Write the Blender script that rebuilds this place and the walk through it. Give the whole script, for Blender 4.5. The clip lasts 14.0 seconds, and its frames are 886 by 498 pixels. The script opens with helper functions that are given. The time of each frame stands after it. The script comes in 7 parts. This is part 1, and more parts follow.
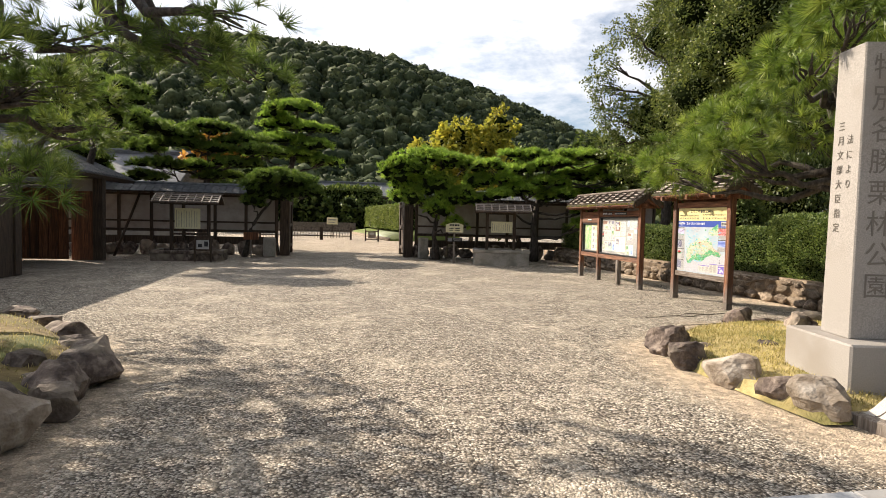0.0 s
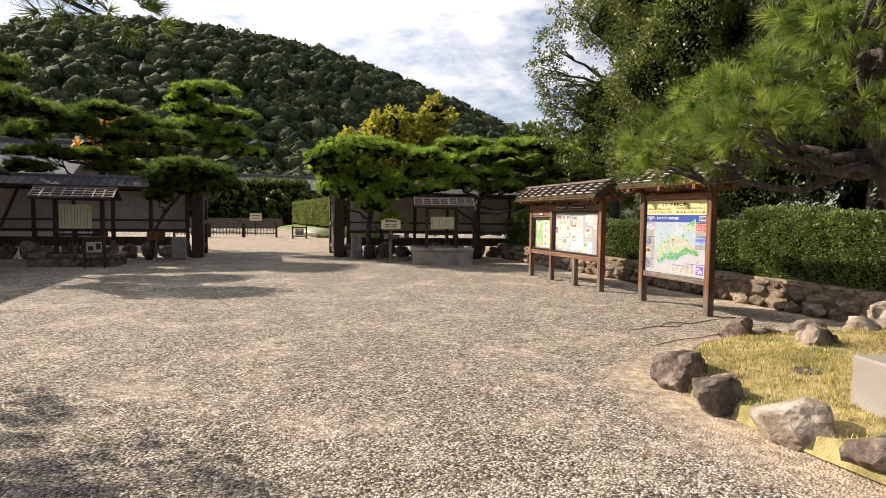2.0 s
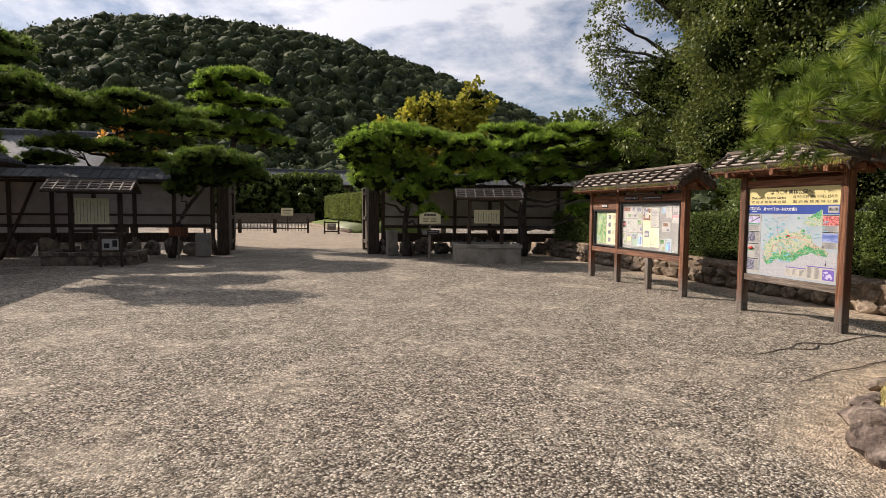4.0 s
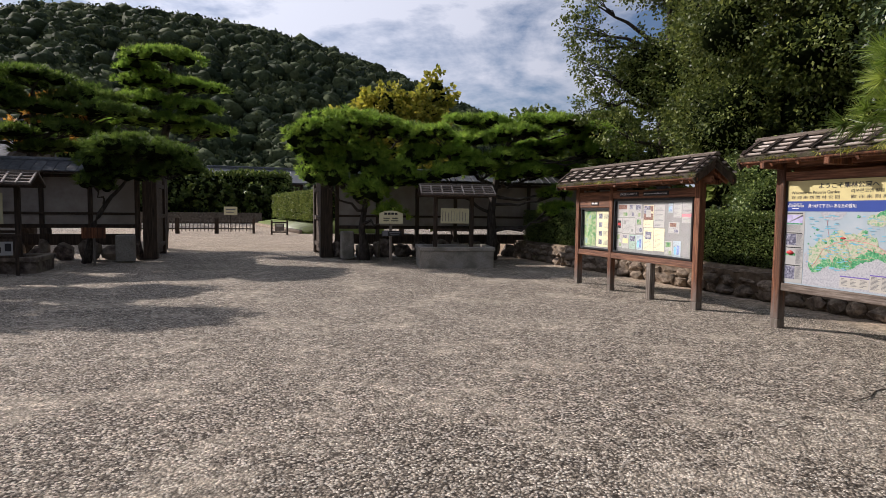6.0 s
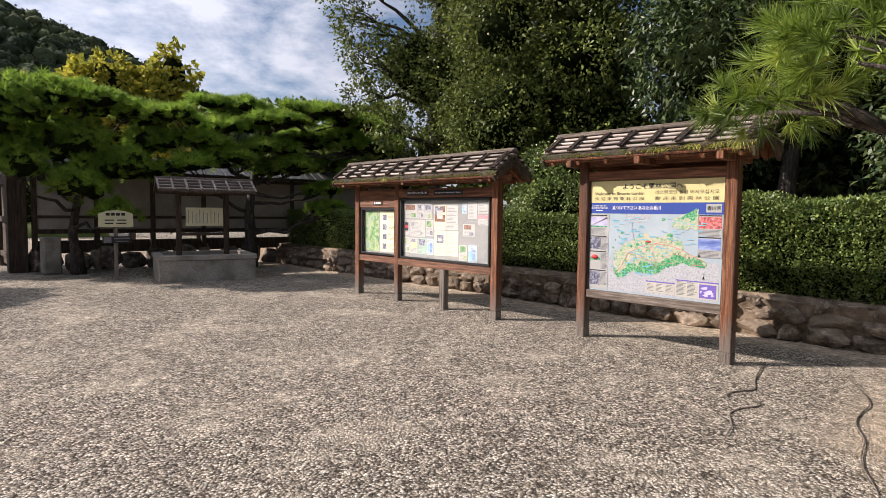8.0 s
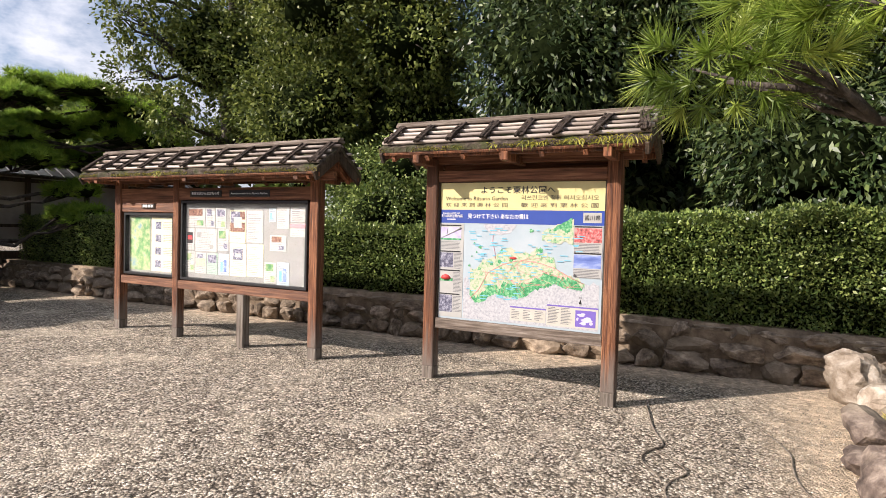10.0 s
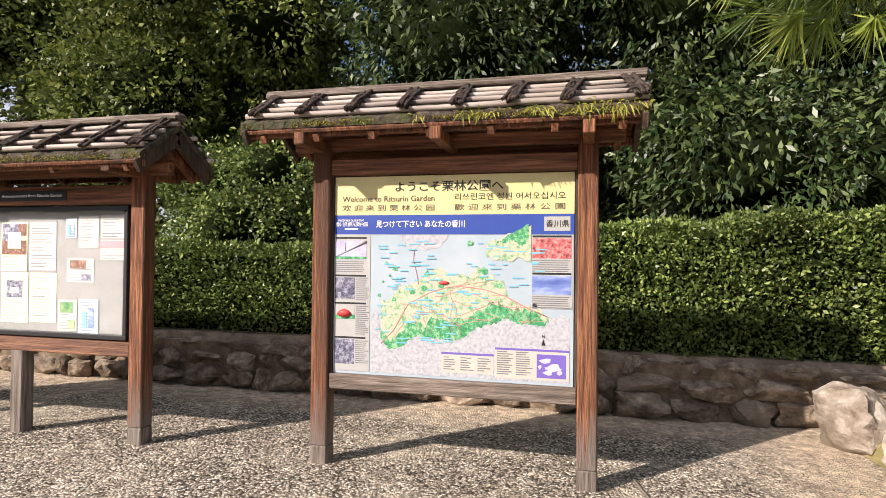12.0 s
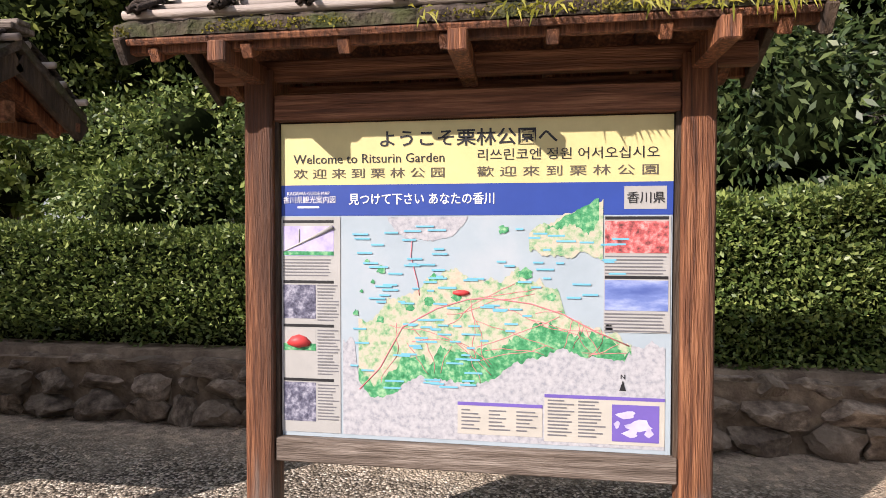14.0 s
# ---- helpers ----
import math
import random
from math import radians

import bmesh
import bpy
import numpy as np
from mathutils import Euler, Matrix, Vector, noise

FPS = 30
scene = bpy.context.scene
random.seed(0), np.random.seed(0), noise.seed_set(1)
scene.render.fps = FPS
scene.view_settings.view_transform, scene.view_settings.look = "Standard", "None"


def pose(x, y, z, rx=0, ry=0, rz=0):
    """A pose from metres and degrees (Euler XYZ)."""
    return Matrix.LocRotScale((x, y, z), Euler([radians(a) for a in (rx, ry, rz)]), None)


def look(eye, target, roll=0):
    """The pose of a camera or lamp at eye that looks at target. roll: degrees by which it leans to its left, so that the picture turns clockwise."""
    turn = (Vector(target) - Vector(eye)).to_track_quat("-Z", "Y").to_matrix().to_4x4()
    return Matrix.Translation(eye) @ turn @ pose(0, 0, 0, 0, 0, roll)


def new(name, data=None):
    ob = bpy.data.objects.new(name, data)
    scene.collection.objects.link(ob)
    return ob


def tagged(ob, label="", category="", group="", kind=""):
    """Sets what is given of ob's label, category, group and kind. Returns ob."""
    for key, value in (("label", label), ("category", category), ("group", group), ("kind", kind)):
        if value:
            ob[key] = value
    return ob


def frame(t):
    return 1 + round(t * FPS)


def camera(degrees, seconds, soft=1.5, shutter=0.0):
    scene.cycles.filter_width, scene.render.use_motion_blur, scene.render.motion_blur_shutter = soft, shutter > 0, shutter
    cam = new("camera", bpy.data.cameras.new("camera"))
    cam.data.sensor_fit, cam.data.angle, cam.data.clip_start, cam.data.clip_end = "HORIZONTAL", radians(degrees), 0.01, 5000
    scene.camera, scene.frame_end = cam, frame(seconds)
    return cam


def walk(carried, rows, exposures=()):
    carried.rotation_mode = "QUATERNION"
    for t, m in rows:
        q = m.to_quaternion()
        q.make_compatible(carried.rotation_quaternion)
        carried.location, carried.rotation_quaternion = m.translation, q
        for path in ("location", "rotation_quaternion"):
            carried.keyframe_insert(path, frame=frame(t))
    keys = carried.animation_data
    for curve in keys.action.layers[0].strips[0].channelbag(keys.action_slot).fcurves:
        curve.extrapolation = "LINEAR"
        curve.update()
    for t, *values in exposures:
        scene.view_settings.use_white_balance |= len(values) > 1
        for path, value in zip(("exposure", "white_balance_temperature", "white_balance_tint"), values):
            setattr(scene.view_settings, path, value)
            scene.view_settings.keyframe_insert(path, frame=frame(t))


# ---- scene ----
import itertools
cam = camera(74.8, 14.0, 0.7)
PATH = [
    (0, (0.251, 0.722, 1.58), (0.613, 2.686, 1.483), 1.3),
    (0.5, (0.269, 1.231, 1.593), (0.762, 3.166, 1.49), 1.5),
    (1, (0.323, 1.716, 1.619), (0.886, 3.632, 1.517), 1.3),
    (1.5, (0.417, 2.19, 1.628), (1.019, 4.095, 1.523), 1.0),
    (2, (0.455, 2.634, 1.62), (1.046, 4.541, 1.507), 0.8),
    (2.5, (0.489, 3.064, 1.628), (1.052, 4.978, 1.502), 0.8),
    (3, (0.548, 3.538, 1.62), (1.075, 5.463, 1.487), 0.7),
    (3.2, (0.556, 3.724, 1.615), (1.062, 5.655, 1.485), 0.5),
    (5.3, (0.731, 5.824, 1.513), (1.212, 7.76, 1.371), 0.6),
    (5.5, (0.752, 6.038, 1.514), (1.268, 7.965, 1.374), 0.6),
    (6, (0.796, 6.496, 1.516), (1.442, 8.385, 1.386), 0.7),
    (6.5, (0.841, 6.893, 1.536), (1.651, 8.718, 1.41), 0.5),
    (7, (0.938, 7.369, 1.553), (1.926, 9.103, 1.425), 0.6),
    (7.5, (1.139, 7.796, 1.573), (2.316, 9.408, 1.443), 0.3),
    (8, (1.29, 8.25, 1.563), (2.649, 9.711, 1.436), 0.7),
    (8.5, (1.518, 8.644, 1.561), (3.033, 9.944, 1.436), 0.7),
    (9, (1.809, 9.024, 1.515), (3.436, 10.181, 1.407), 0.6),
    (9.2, (1.948, 9.16, 1.541), (3.608, 10.27, 1.435), 0.8),
    (11.3, (3.336, 10.343, 1.396), (5.237, 10.963, 1.424), 1.0),
    (11.5, (3.494, 10.447, 1.405), (5.407, 11.029, 1.437), 0.7),
    (12, (3.918, 10.66, 1.416), (5.859, 11.139, 1.446), 0.6),
    (12.5, (4.296, 10.871, 1.454), (6.258, 11.258, 1.465), 0.2),
    (13, (4.639, 11.057, 1.502), (6.612, 11.385, 1.487), 0.1),
    (13.5, (4.976, 11.22, 1.455), (6.958, 11.49, 1.459), 0.1),
    (14, (5.262, 11.302, 1.484), (7.242, 11.590, 1.44), 0.1),
]
EXPOSURES = [(0.0, 0.86, 6700, 12), (3.2, 0.46, 6650, 16), (5.3, 0.06, 6100, 17), (6.5, 0.1, 5950, 18), (7.5, 0.32, 6100, 18), (9.0, 0.6, 6150, 17), (11.5, 0.77, 6400, 17), (12.5, 0.64, 6200, 19), (14.0, 0.6, 6150, 20)]
walk(cam, [(t, look(eye, target, roll)) for t, eye, target, roll in PATH], EXPOSURES)

# ---- world, sun ----
SUN_AZ = math.atan2(0.69, -0.724)      # direction towards the sun, from the shadows of the posts
SUN_EL = radians(31.5)
world = bpy.data.worlds.new("sky_world")
scene.world = world
world.use_nodes = True
wn, wl = world.node_tree.nodes, world.node_tree.links
wn.clear()
w_out = wn.new("ShaderNodeOutputWorld")
w_bg = wn.new("ShaderNodeBackground")
w_sky = wn.new("ShaderNodeTexSky")
w_sky.sky_type = "NISHITA"
w_sky.sun_disc = False
w_sky.sun_elevation = SUN_EL
w_sky.sun_rotation = math.pi / 2 - SUN_AZ
w_sky.air_density, w_sky.dust_density, w_sky.ozone_density = 1.0, 0.6, 1.5
w_co = wn.new("ShaderNodeTexCoord")
w_map = wn.new("ShaderNodeMapping")
w_map.inputs["Rotation"].default_value = (0.0, 0.25, 0.35)
w_map.inputs["Scale"].default_value = (1.0, 1.0, 2.6)
w_n1 = wn.new("ShaderNodeTexNoise")
w_n1.inputs["Scale"].default_value = 2.3
w_n1.inputs["Detail"].default_value = 9
w_n1.inputs["Roughness"].default_value = 0.58
w_n1.inputs["Distortion"].default_value = 0.7
w_n2 = wn.new("ShaderNodeTexNoise")
w_n2.inputs["Scale"].default_value = 13.0
w_n2.inputs["Detail"].default_value = 5
w_n2.inputs["Roughness"].default_value = 0.6
w_add = wn.new("ShaderNodeMath")
w_add.operation = "MULTIPLY_ADD"
w_add.inputs[1].default_value = 0.42
w_ramp = wn.new("ShaderNodeValToRGB")
w_ramp.color_ramp.elements[0].position, w_ramp.color_ramp.elements[1].position = 0.56, 0.80
w_mix = wn.new("ShaderNodeMixRGB")
wl.new(w_co.outputs["Generated"], w_map.inputs["Vector"])
wl.new(w_map.outputs[0], w_n1.inputs["Vector"])
wl.new(w_map.outputs[0], w_n2.inputs["Vector"])
wl.new(w_n2.outputs["Fac"], w_add.inputs[0])
wl.new(w_n1.outputs["Fac"], w_add.inputs[2])
wl.new(w_add.outputs[0], w_ramp.inputs[0])
wl.new(w_ramp.outputs[0], w_mix.inputs[0])
wl.new(w_sky.outputs[0], w_mix.inputs[1])
# clouds shine brighter towards the sun
w_dot = wn.new("ShaderNodeVectorMath")
w_dot.operation = "DOT_PRODUCT"
w_dot.inputs[1].default_value = (math.cos(SUN_AZ) * math.cos(SUN_EL), math.sin(SUN_AZ) * math.cos(SUN_EL), math.sin(SUN_EL))
wl.new(w_co.outputs["Generated"], w_dot.inputs[0])
w_fwd = wn.new("ShaderNodeMapRange")
w_fwd.inputs["From Min"].default_value, w_fwd.inputs["From Max"].default_value = -0.5, 0.75
w_fwd.inputs["To Min"].default_value, w_fwd.inputs["To Max"].default_value = 0.10, 1.0
wl.new(w_dot.outputs["Value"], w_fwd.inputs["Value"])
w_lit = wn.new("ShaderNodeMixRGB")
w_lit.blend_type = "MULTIPLY"
w_lit.inputs[0].default_value = 1.0
w_lit.inputs[1].default_value = (12.0, 12.3, 12.8, 1)
wl.new(w_fwd.outputs[0], w_lit.inputs[2])
wl.new(w_lit.outputs[0], w_mix.inputs[2])
wl.new(w_mix.outputs[0], w_bg.inputs["Color"])
w_bg.inputs["Strength"].default_value = 0.07
wl.new(w_bg.outputs[0], w_out.inputs["Surface"])

sun = new("sun", bpy.data.lights.new("sun", "SUN"))
sun.data.energy = 5.0
sun.data.angle = radians(0.55)
sun.data.color = (1.0, 0.90, 0.75)
to_sun = Vector((math.cos(SUN_AZ) * math.cos(SUN_EL), math.sin(SUN_AZ) * math.cos(SUN_EL), math.sin(SUN_EL)))
sun.matrix_world = look((0, 0, 60), Vector((0, 0, 60)) - to_sun)

# ---- materials ----


def material(name, colours, scale=4.0, rough=0.8, bump=0.2, bump_scale=40.0, stretch=(1, 1, 1), metal=0.0, vary=0.0,
             stain=None, stain_scale=0.8, detail=6, spec=0.4):
    """A surface of two or three colours mixed by noise, with fine relief, broad stains and variation from piece to piece."""
    m = bpy.data.materials.new(name)
    m.use_nodes = True
    n, l = m.node_tree.nodes, m.node_tree.links
    b = n["Principled BSDF"]
    co = n.new("ShaderNodeTexCoord")
    mp = n.new("ShaderNodeMapping")
    mp.inputs["Scale"].default_value = stretch
    l.new(co.outputs["Object"], mp.inputs["Vector"])
    tex = n.new("ShaderNodeTexNoise")
    tex.inputs["Scale"].default_value, tex.inputs["Detail"].default_value, tex.inputs["Roughness"].default_value = scale, detail, 0.62
    info = n.new("ShaderNodeObjectInfo")
    off = n.new("ShaderNodeVectorMath")
    off.operation = "MULTIPLY_ADD"
    off.inputs[1].default_value = (17.0, 31.0, 23.0)
    l.new(info.outputs["Random"], off.inputs[0])
    l.new(mp.outputs[0], off.inputs[2])
    l.new(off.outputs[0], tex.inputs["Vector"])
    ramp = n.new("ShaderNodeValToRGB")
    els = ramp.color_ramp.elements
    while len(els) < len(colours):
        els.new(0.5)
    for i, c in enumerate(colours):
        els[i].position = 0.32 + 0.36 * i / (len(colours) - 1)
        els[i].color = (*c, 1)
    l.new(tex.outputs["Fac"], ramp.inputs[0])
    last = ramp.outputs[0]
    if stain:
        t2 = n.new("ShaderNodeTexNoise")
        t2.inputs["Scale"].default_value, t2.inputs["Detail"].default_value = stain_scale, 4
        l.new(off.outputs[0], t2.inputs["Vector"])
        r2 = n.new("ShaderNodeValToRGB")
        r2.color_ramp.elements[0].position, r2.color_ramp.elements[1].position = 0.48, 0.68
        l.new(t2.outputs["Fac"], r2.inputs[0])
        mx = n.new("ShaderNodeMixRGB")
        mx.inputs[2].default_value = (*stain, 1)
        l.new(r2.outputs[0], mx.inputs[0])
        l.new(last, mx.inputs[1])
        last = mx.outputs[0]
    if vary:
        hs = n.new("ShaderNodeHueSaturation")
        mr = n.new("ShaderNodeMapRange")
        mr.inputs["To Min"].default_value, mr.inputs["To Max"].default_value = 1 - vary, 1 + vary
        l.new(info.outputs["Random"], mr.inputs["Value"])
        l.new(mr.outputs[0], hs.inputs["Value"])
        l.new(last, hs.inputs["Color"])
        last = hs.outputs[0]
    l.new(last, b.inputs["Base Color"])
    b.inputs["Roughness"].default_value = rough
    b.inputs["Metallic"].default_value = metal
    b.inputs["Specular IOR Level"].default_value = spec
    if bump:
        t3 = n.new("ShaderNodeTexNoise")
        t3.inputs["Scale"].default_value, t3.inputs["Detail"].default_value = bump_scale, 5
        l.new(off.outputs[0], t3.inputs["Vector"])
        bp = n.new("ShaderNodeBump")
        bp.inputs["Strength"].default_value, bp.inputs["Distance"].default_value = bump, 0.02
        l.new(t3.outputs["Fac"], bp.inputs["Height"])
        l.new(bp.outputs[0], b.inputs["Normal"])
    return m


def plain(name, c, rough=0.6, spec=0.4):
    return material(name, [tuple(v * 0.93 for v in c), tuple(min(1, v * 1.05) for v in c)], 9, rough, 0.03, 60, spec=spec)


def foliage(name, dark, mid, light, rough=0.5, through_light=0.3, spec=0.35, tufts=False):
    """Leaves: colour from leaf to leaf, or from tuft to tuft, some light passing through."""
    m = bpy.data.materials.new(name)
    m.use_nodes = True
    n, l = m.node_tree.nodes, m.node_tree.links
    b = n["Principled BSDF"]
    g = n.new("ShaderNodeNewGeometry")
    ramp = n.new("ShaderNodeValToRGB")
    e = ramp.color_ramp.elements
    e.new(0.5)
    for i, c in enumerate((dark, mid, light)):
        e[i].position, e[i].color = (0.0, 0.55, 1.0)[i], (*c, 1)
    if tufts:
        tone = n.new("ShaderNodeAttribute")
        tone.attribute_name = "tone"
        both = n.new("ShaderNodeMix")
        both.inputs["Factor"].default_value = 0.3
        l.new(tone.outputs["Fac"], both.inputs["A"])
        l.new(g.outputs["Random Per Island"], both.inputs["B"])
        l.new(both.outputs["Result"], ramp.inputs[0])
    else:
        l.new(g.outputs["Random Per Island"], ramp.inputs[0])
    co = n.new("ShaderNodeTexCoord")
    t = n.new("ShaderNodeTexNoise")
    t.inputs["Scale"].default_value, t.inputs["Detail"].default_value = 0.9, 3
    l.new(co.outputs["Object"], t.inputs["Vector"])
    hs = n.new("ShaderNodeHueSaturation")
    mr = n.new("ShaderNodeMapRange")
    mr.inputs["From Min"].default_value, mr.inputs["From Max"].default_value = 0.3, 0.7
    mr.inputs["To Min"].default_value, mr.inputs["To Max"].default_value = 0.7, 1.3
    l.new(t.outputs["Fac"], mr.inputs["Value"])
    l.new(mr.outputs[0], hs.inputs["Value"])
    l.new(ramp.outputs[0], hs.inputs["Color"])
    l.new(hs.outputs[0], b.inputs["Base Color"])
    b.inputs["Roughness"].default_value = rough
    b.inputs["Specular IOR Level"].default_value = spec
    tr = n.new("ShaderNodeBsdfTranslucent")
    l.new(hs.outputs[0], tr.inputs["Color"])
    mx = n.new("ShaderNodeMixShader")
    mx.inputs[0].default_value = through_light
    l.new(b.outputs[0], mx.inputs[1])
    l.new(tr.outputs[0], mx.inputs[2])
    l.new(mx.outputs[0], n["Material Output"].inputs["Surface"])
    return m


def gravel(name, stones, gap, size=0.016, patch=None, bump=0.9):
    """Compacted gravel: small stones of mixed colours with dark gaps, and broad sandy patches."""
    m = bpy.data.materials.new(name)
    m.use_nodes = True
    n, l = m.node_tree.nodes, m.node_tree.links
    b = n["Principled BSDF"]
    co = n.new("ShaderNodeTexCoord")
    # the stones lie irregularly, not on a lattice
    wob = n.new("ShaderNodeTexNoise")
    wob.inputs["Scale"].default_value, wob.inputs["Detail"].default_value = 70.0, 3
    l.new(co.outputs["Object"], wob.inputs["Vector"])
    wv = n.new("ShaderNodeVectorMath")
    wv.operation = "MULTIPLY_ADD"
    wv.inputs[1].default_value = (0.014, 0.014, 0.014)
    l.new(wob.outputs["Color"], wv.inputs[0])
    l.new(co.outputs["Object"], wv.inputs[2])
    v = n.new("ShaderNodeTexVoronoi")
    v.inputs["Scale"].default_value = 1 / size
    l.new(wv.outputs[0], v.inputs["Vector"])
    sep = n.new("ShaderNodeSeparateColor")
    l.new(v.outputs["Color"], sep.inputs[0])
    ramp = n.new("ShaderNodeValToRGB")
    e = ramp.color_ramp.elements
    while len(e) < len(stones):
        e.new(0.5)
    for i, c in enumerate(stones):
        e[i].position, e[i].color = i / (len(stones) - 1), (*c, 1)
    l.new(sep.outputs[0], ramp.inputs[0])
    # dark gaps between the stones
    rg = n.new("ShaderNodeValToRGB")
    rg.color_ramp.elements[0].position, rg.color_ramp.elements[1].position = 0.42, 0.75
    l.new(v.outputs["Distance"], rg.inputs[0])
    mg = n.new("ShaderNodeMixRGB")
    mg.inputs[2].default_value = (*gap, 1)
    l.new(rg.outputs[0], mg.inputs[0])
    l.new(ramp.outputs[0], mg.inputs[1])
    # sandy patches where the gravel is worn thin
    last = mg.outputs[0]
    t = n.new("ShaderNodeTexNoise")
    t.inputs["Scale"].default_value, t.inputs["Detail"].default_value, t.inputs["Roughness"].default_value = 0.8, 9, 0.74
    l.new(co.outputs["Object"], t.inputs["Vector"])
    rp = n.new("ShaderNodeValToRGB")
    rp.color_ramp.elements[0].position, rp.color_ramp.elements[1].position = 0.50, 0.62
    rp.color_ramp.elements[1].color = (0.45, 0.45, 0.45, 1)
    l.new(t.outputs["Fac"], rp.inputs[0])
    fine = n.new("ShaderNodeTexNoise")
    fine.inputs["Scale"].default_value, fine.inputs["Detail"].default_value = 60, 5
    l.new(co.outputs["Object"], fine.inputs["Vector"])
    if patch:
        mf = n.new("ShaderNodeMixRGB")
        mf.inputs[1].default_value = (*[c * 0.72 for c in patch], 1)
        mf.inputs[2].default_value = (*[c * 1.15 for c in patch], 1)
        l.new(fine.outputs["Fac"], mf.inputs[0])
        mp = n.new("ShaderNodeMixRGB")
        l.new(rp.outputs[0], mp.inputs[0])
        l.new(last, mp.inputs[1])
        l.new(mf.outputs[0], mp.inputs[2])
        last = mp.outputs[0]
    # bare sandy soil along the beds and the stone wall
    at = n.new("ShaderNodeAttribute")
    at.attribute_name = "sand"
    ms = n.new("ShaderNodeMath")
    ms.operation = "MULTIPLY_ADD"
    ms.inputs[1].default_value = 1.5
    l.new(at.outputs["Fac"], ms.inputs[0])
    hm = n.new("ShaderNodeMath")
    hm.operation = "SUBTRACT"
    hm.inputs[1].default_value = 0.78
    l.new(t.outputs["Fac"], hm.inputs[0])
    l.new(hm.outputs[0], ms.inputs[2])
    ms.use_clamp = True
    soil = n.new("ShaderNodeMixRGB")
    soil.inputs[1].default_value = (0.40, 0.31, 0.22, 1)
    soil.inputs[2].default_value = (0.64, 0.52, 0.39, 1)
    l.new(fine.outputs["Fac"], soil.inputs[0])
    mso = n.new("ShaderNodeMixRGB")
    l.new(ms.outputs[0], mso.inputs[0])
    l.new(last, mso.inputs[1])
    l.new(soil.outputs[0], mso.inputs[2])
    last = mso.outputs[0]
    # broad light and dark drift
    big = n.new("ShaderNodeTexNoise")
    big.inputs["Scale"].default_value, big.inputs["Detail"].default_value, big.inputs["Roughness"].default_value = 7.0, 9, 0.82
    l.new(co.outputs["Object"], big.inputs["Vector"])
    mr = n.new("ShaderNodeMapRange")
    mr.inputs["From Min"].default_value, mr.inputs["From Max"].default_value = 0.3, 0.7
    mr.inputs["To Min"].default_value, mr.inputs["To Max"].default_value = 0.50, 1.50
    l.new(big.outputs["Fac"], mr.inputs["Value"])
    v2 = n.new("ShaderNodeTexVoronoi")
    v2.inputs["Scale"].default_value = 1 / (size * 2.6)
    l.new(wv.outputs[0], v2.inputs["Vector"])
    sep2 = n.new("ShaderNodeSeparateColor")
    l.new(v2.outputs["Color"], sep2.inputs[0])
    m2 = n.new("ShaderNodeMapRange")
    m2.inputs["To Min"].default_value, m2.inputs["To Max"].default_value = 0.74, 1.30
    l.new(sep2.outputs[1], m2.inputs["Value"])
    both = n.new("ShaderNodeMath")
    both.operation = "MULTIPLY"
    l.new(mr.outputs[0], both.inputs[0])
    l.new(m2.outputs[0], both.inputs[1])
    hs = n.new("ShaderNodeHueSaturation")
    l.new(both.outputs[0], hs.inputs["Value"])
    l.new(last, hs.inputs["Color"])
    l.new(hs.outputs[0], b.inputs["Base Color"])
    b.inputs["Roughness"].default_value = 0.9
    b.inputs["Specular IOR Level"].default_value = 0.25
    inv = n.new("ShaderNodeMath")
    inv.operation = "SUBTRACT"
    inv.inputs[0].default_value = 1.0
    l.new(v.outputs["Distance"], inv.inputs[1])
    low = n.new("ShaderNodeMath")
    low.operation = "MULTIPLY_ADD"
    low.inputs[1].default_value = 1.0
    l.new(big.outputs["Fac"], low.inputs[0])
    l.new(inv.outputs[0], low.inputs[2])
    bp = n.new("ShaderNodeBump")
    bp.inputs["Strength"].default_value, bp.inputs["Distance"].default_value = bump, 0.03
    l.new(low.outputs[0], bp.inputs["Height"])
    l.new(bp.outputs[0], b.inputs["Normal"])
    return m


M_GRAVEL = gravel("gravel_ground", [(0.10, 0.081, 0.063), (0.35, 0.294, 0.228), (0.55, 0.475, 0.385), (0.79, 0.725, 0.62)], (0.075, 0.060, 0.046), 0.020,
                  patch=(0.70, 0.60, 0.47))
M_GRIT = foliage("broken_gravel_stone", (0.085, 0.070, 0.055), (0.36, 0.31, 0.25), (0.80, 0.73, 0.63), 0.9, 0.0, 0.25)
M_PAVE = material("granite_paving", [(0.33, 0.33, 0.34), (0.45, 0.45, 0.45), (0.52, 0.51, 0.50)], 30, 0.8, 0.15, 120, stain=(0.28, 0.27, 0.26))
M_WOOD_DARK = material("dark_weathered_wood", [(0.020, 0.014, 0.010), (0.055, 0.036, 0.024), (0.10, 0.068, 0.045)], 5, 0.75, 0.5, 30, (6, 6, 0.5), vary=0.15)
M_WOOD_RED = material("oiled_cedar_post", [(0.050, 0.017, 0.008), (0.19, 0.068, 0.028), (0.40, 0.165, 0.070)], 5.5, 0.6, 0.6, 22, (12, 12, 0.5), vary=0.12,
                      stain=(0.07, 0.03, 0.016), stain_scale=0.6)
M_WOOD_RAIL = material("oiled_cedar_rail", [(0.055, 0.020, 0.010), (0.17, 0.068, 0.033), (0.34, 0.16, 0.082)], 4.5, 0.62, 0.5, 22, (0.45, 9, 9), vary=0.12)
